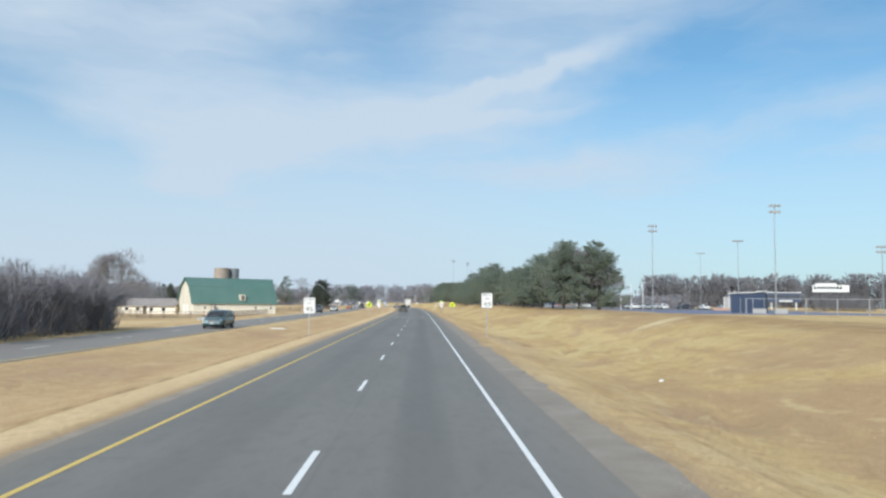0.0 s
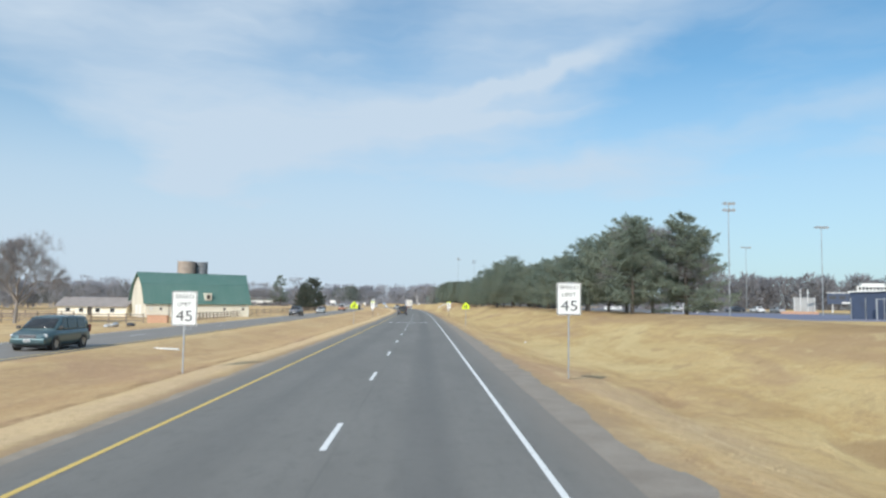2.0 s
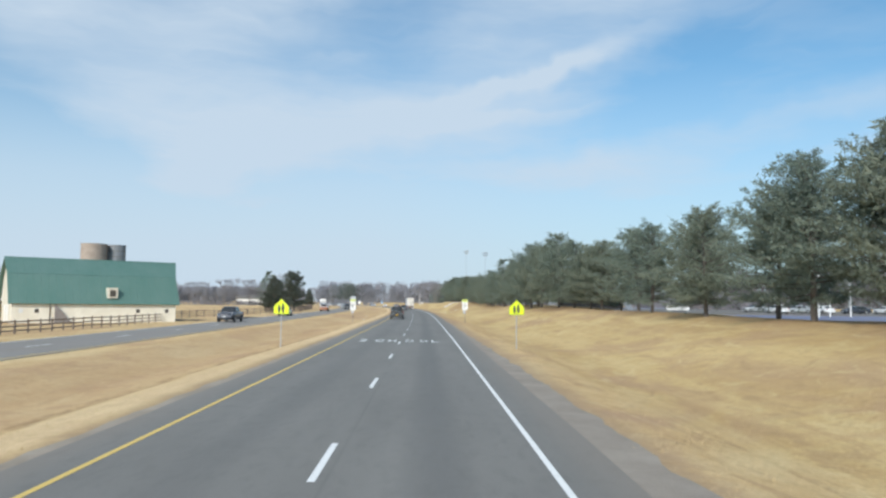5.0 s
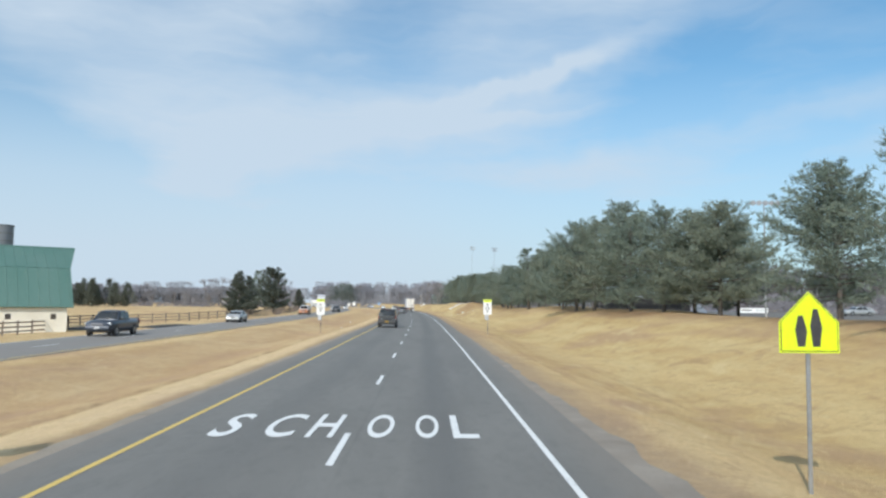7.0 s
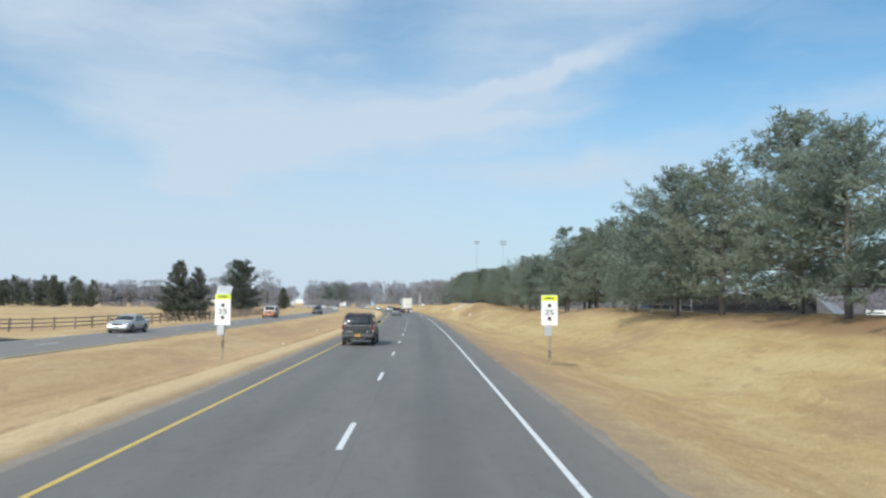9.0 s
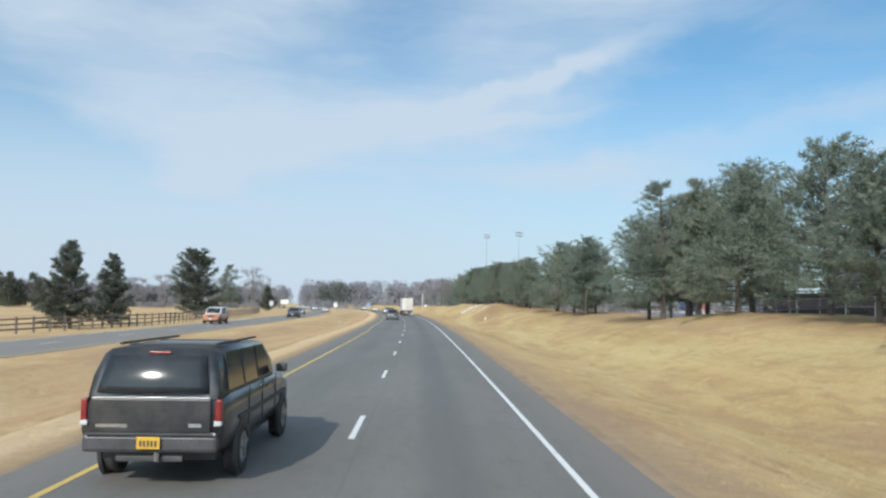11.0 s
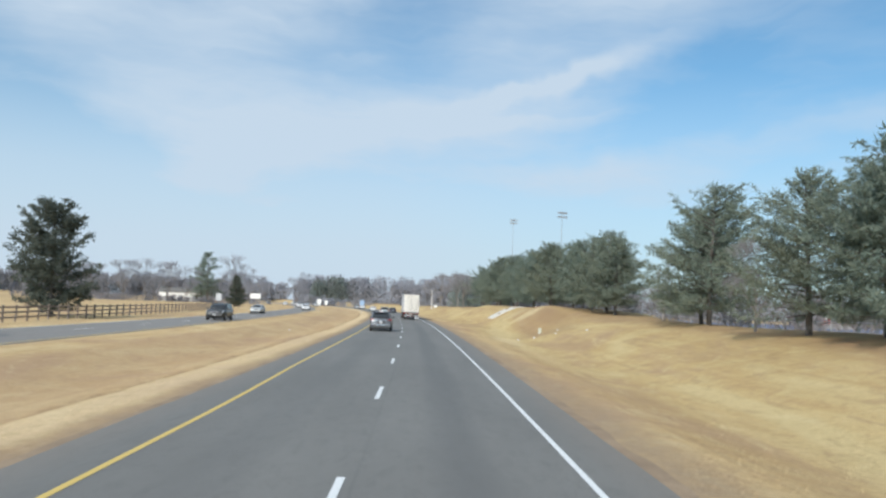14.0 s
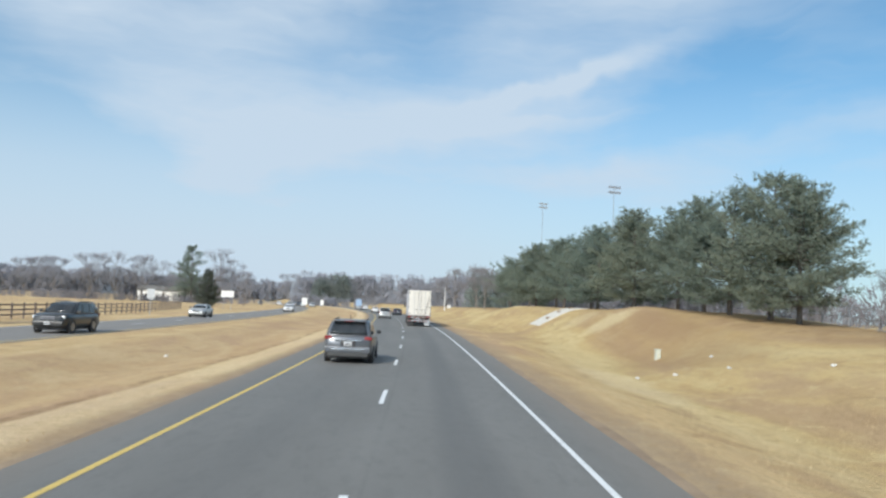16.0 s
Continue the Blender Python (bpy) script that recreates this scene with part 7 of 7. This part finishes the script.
for dx, dy, r0, mt in ((0.0, 0.0, 0.5, "grey"), (1.5, 0.6, 0.42, "blue"), (-0.9, 0.5, 0.34, "grey")):
    bm = bmesh.new()
    bmesh.ops.create_icosphere(bm, subdivisions=2, radius=r0)
    for v in bm.verts:
        v.co *= 1 + rl.gauss(0, 0.16)
        v.co.z *= 0.6
    it = smooth(part("refuse_sack", bm, SIGN_BACK if mt == "grey" else NAVY_PAINT))
    p_ = on_road(112.0 + dy, -31.2 + dx, 0.0)
    it.matrix_basis = Matrix.Translation((p_.x, p_.y, terrain(112.0 + dy, -31.2 + dx) + r0 * 0.4))
    tagged(it, "slumped refuse sack on the grass by the farm fence", "refuse sack", "refuse sacks")
ROCK = worn("pale_stone", (0.72, 0.68, 0.60), (0.54, 0.49, 0.42), 2.0, 0.9, 0, 0.5, 18.0)
vs, fs = [], []
for i in range(14):
    lat = 12.2 + i * 0.40
    for j in range(4):
        s_ = 363.0 + j * 1.9 + 0.2 * noise.noise(Vector((lat * 0.9, j * 2.0, 4.0)))
        vs.append(tuple(on_road(s_, lat, terrain(s_, lat) + 0.06)))
for i in range(13):
    for j in range(3):
        a_ = i * 4 + j
        fs.append((a_, a_ + 4, a_ + 5, a_ + 1))
n0 = len(vs)
vs += [(x, y, z - 0.3) for x, y, z in vs]
for i in range(13):
    for j in (0, 3):
        a_ = i * 4 + j
        fs.append((a_, a_ + 4, a_ + 4 + n0, a_ + n0))
for j in range(3):
    for a_ in (j, 52 + j):
        fs.append((a_, a_ + 1, a_ + 1 + n0, a_ + n0))
apron = part("drain_apron", mesh_of("drain_apron", vs, fs, ROCK), ROCK)
tagged(apron, "pale concrete drain apron laid on the grassy slope", "drain")
for s_, lat in ((365.0, 13.6), (366.2, 15.0), (365.6, 16.2)):
    bm = bmesh.new()
    bmesh.ops.create_icosphere(bm, subdivisions=2, radius=0.3)
    for v in bm.verts:
        v.co *= 1 + rl.gauss(0, 0.09)
        v.co.z *= 0.4
    it = part("stone", bm, GRAVEL)
    it.matrix_basis = Matrix.Translation(on_road(s_, lat, terrain(s_, lat) + 0.08))
    tagged(it, "brown stone lying on the concrete apron", "stone", "stones on the apron")


# ---- dry grass blades along the verges ----
def blades(name, s0, s1, lat0, lat1, count, seed, label):
    r = random.Random(seed)
    vs, fs = [], []
    for _ in range(count):
        s_, lat = r.uniform(s0, s1), r.uniform(lat0, lat1)
        if noise.noise(Vector((s_ * 0.25, lat * 0.5, seed))) < r.uniform(-1.2, 0.25):
            continue
        p = on_road(s_, lat, terrain(s_, lat))
        for k in range(4):
            a = r.uniform(0, 6.28)
            h = r.uniform(0.03, 0.09)
            o = p + Vector((r.gauss(0, 0.07), r.gauss(0, 0.07), -0.02))
            d = Vector((math.cos(a), math.sin(a), 0))
            n0 = len(vs)
            vs.extend((tuple(o - d * 0.006), tuple(o + d * 0.006), tuple(o + Vector((r.gauss(0, 0.06), r.gauss(0, 0.06), h)))))
            fs.append((n0, n0 + 1, n0 + 2))
    return tagged(new(name, mesh_of(name, vs, fs, STRAW)), label, "grass", kind="stuff")


STRAW = leafy("straw", (0.46, 0.335, 0.18), (0.56, 0.425, 0.235), 0.95)
blades("grass", 0, 330, 3.7, 13.0, 16000, 3, "short dry grass blades on the roadside bank")
blades("grass", 0, 330, -16.2, -7.1, 16000, 4, "short dry grass blades in the median")
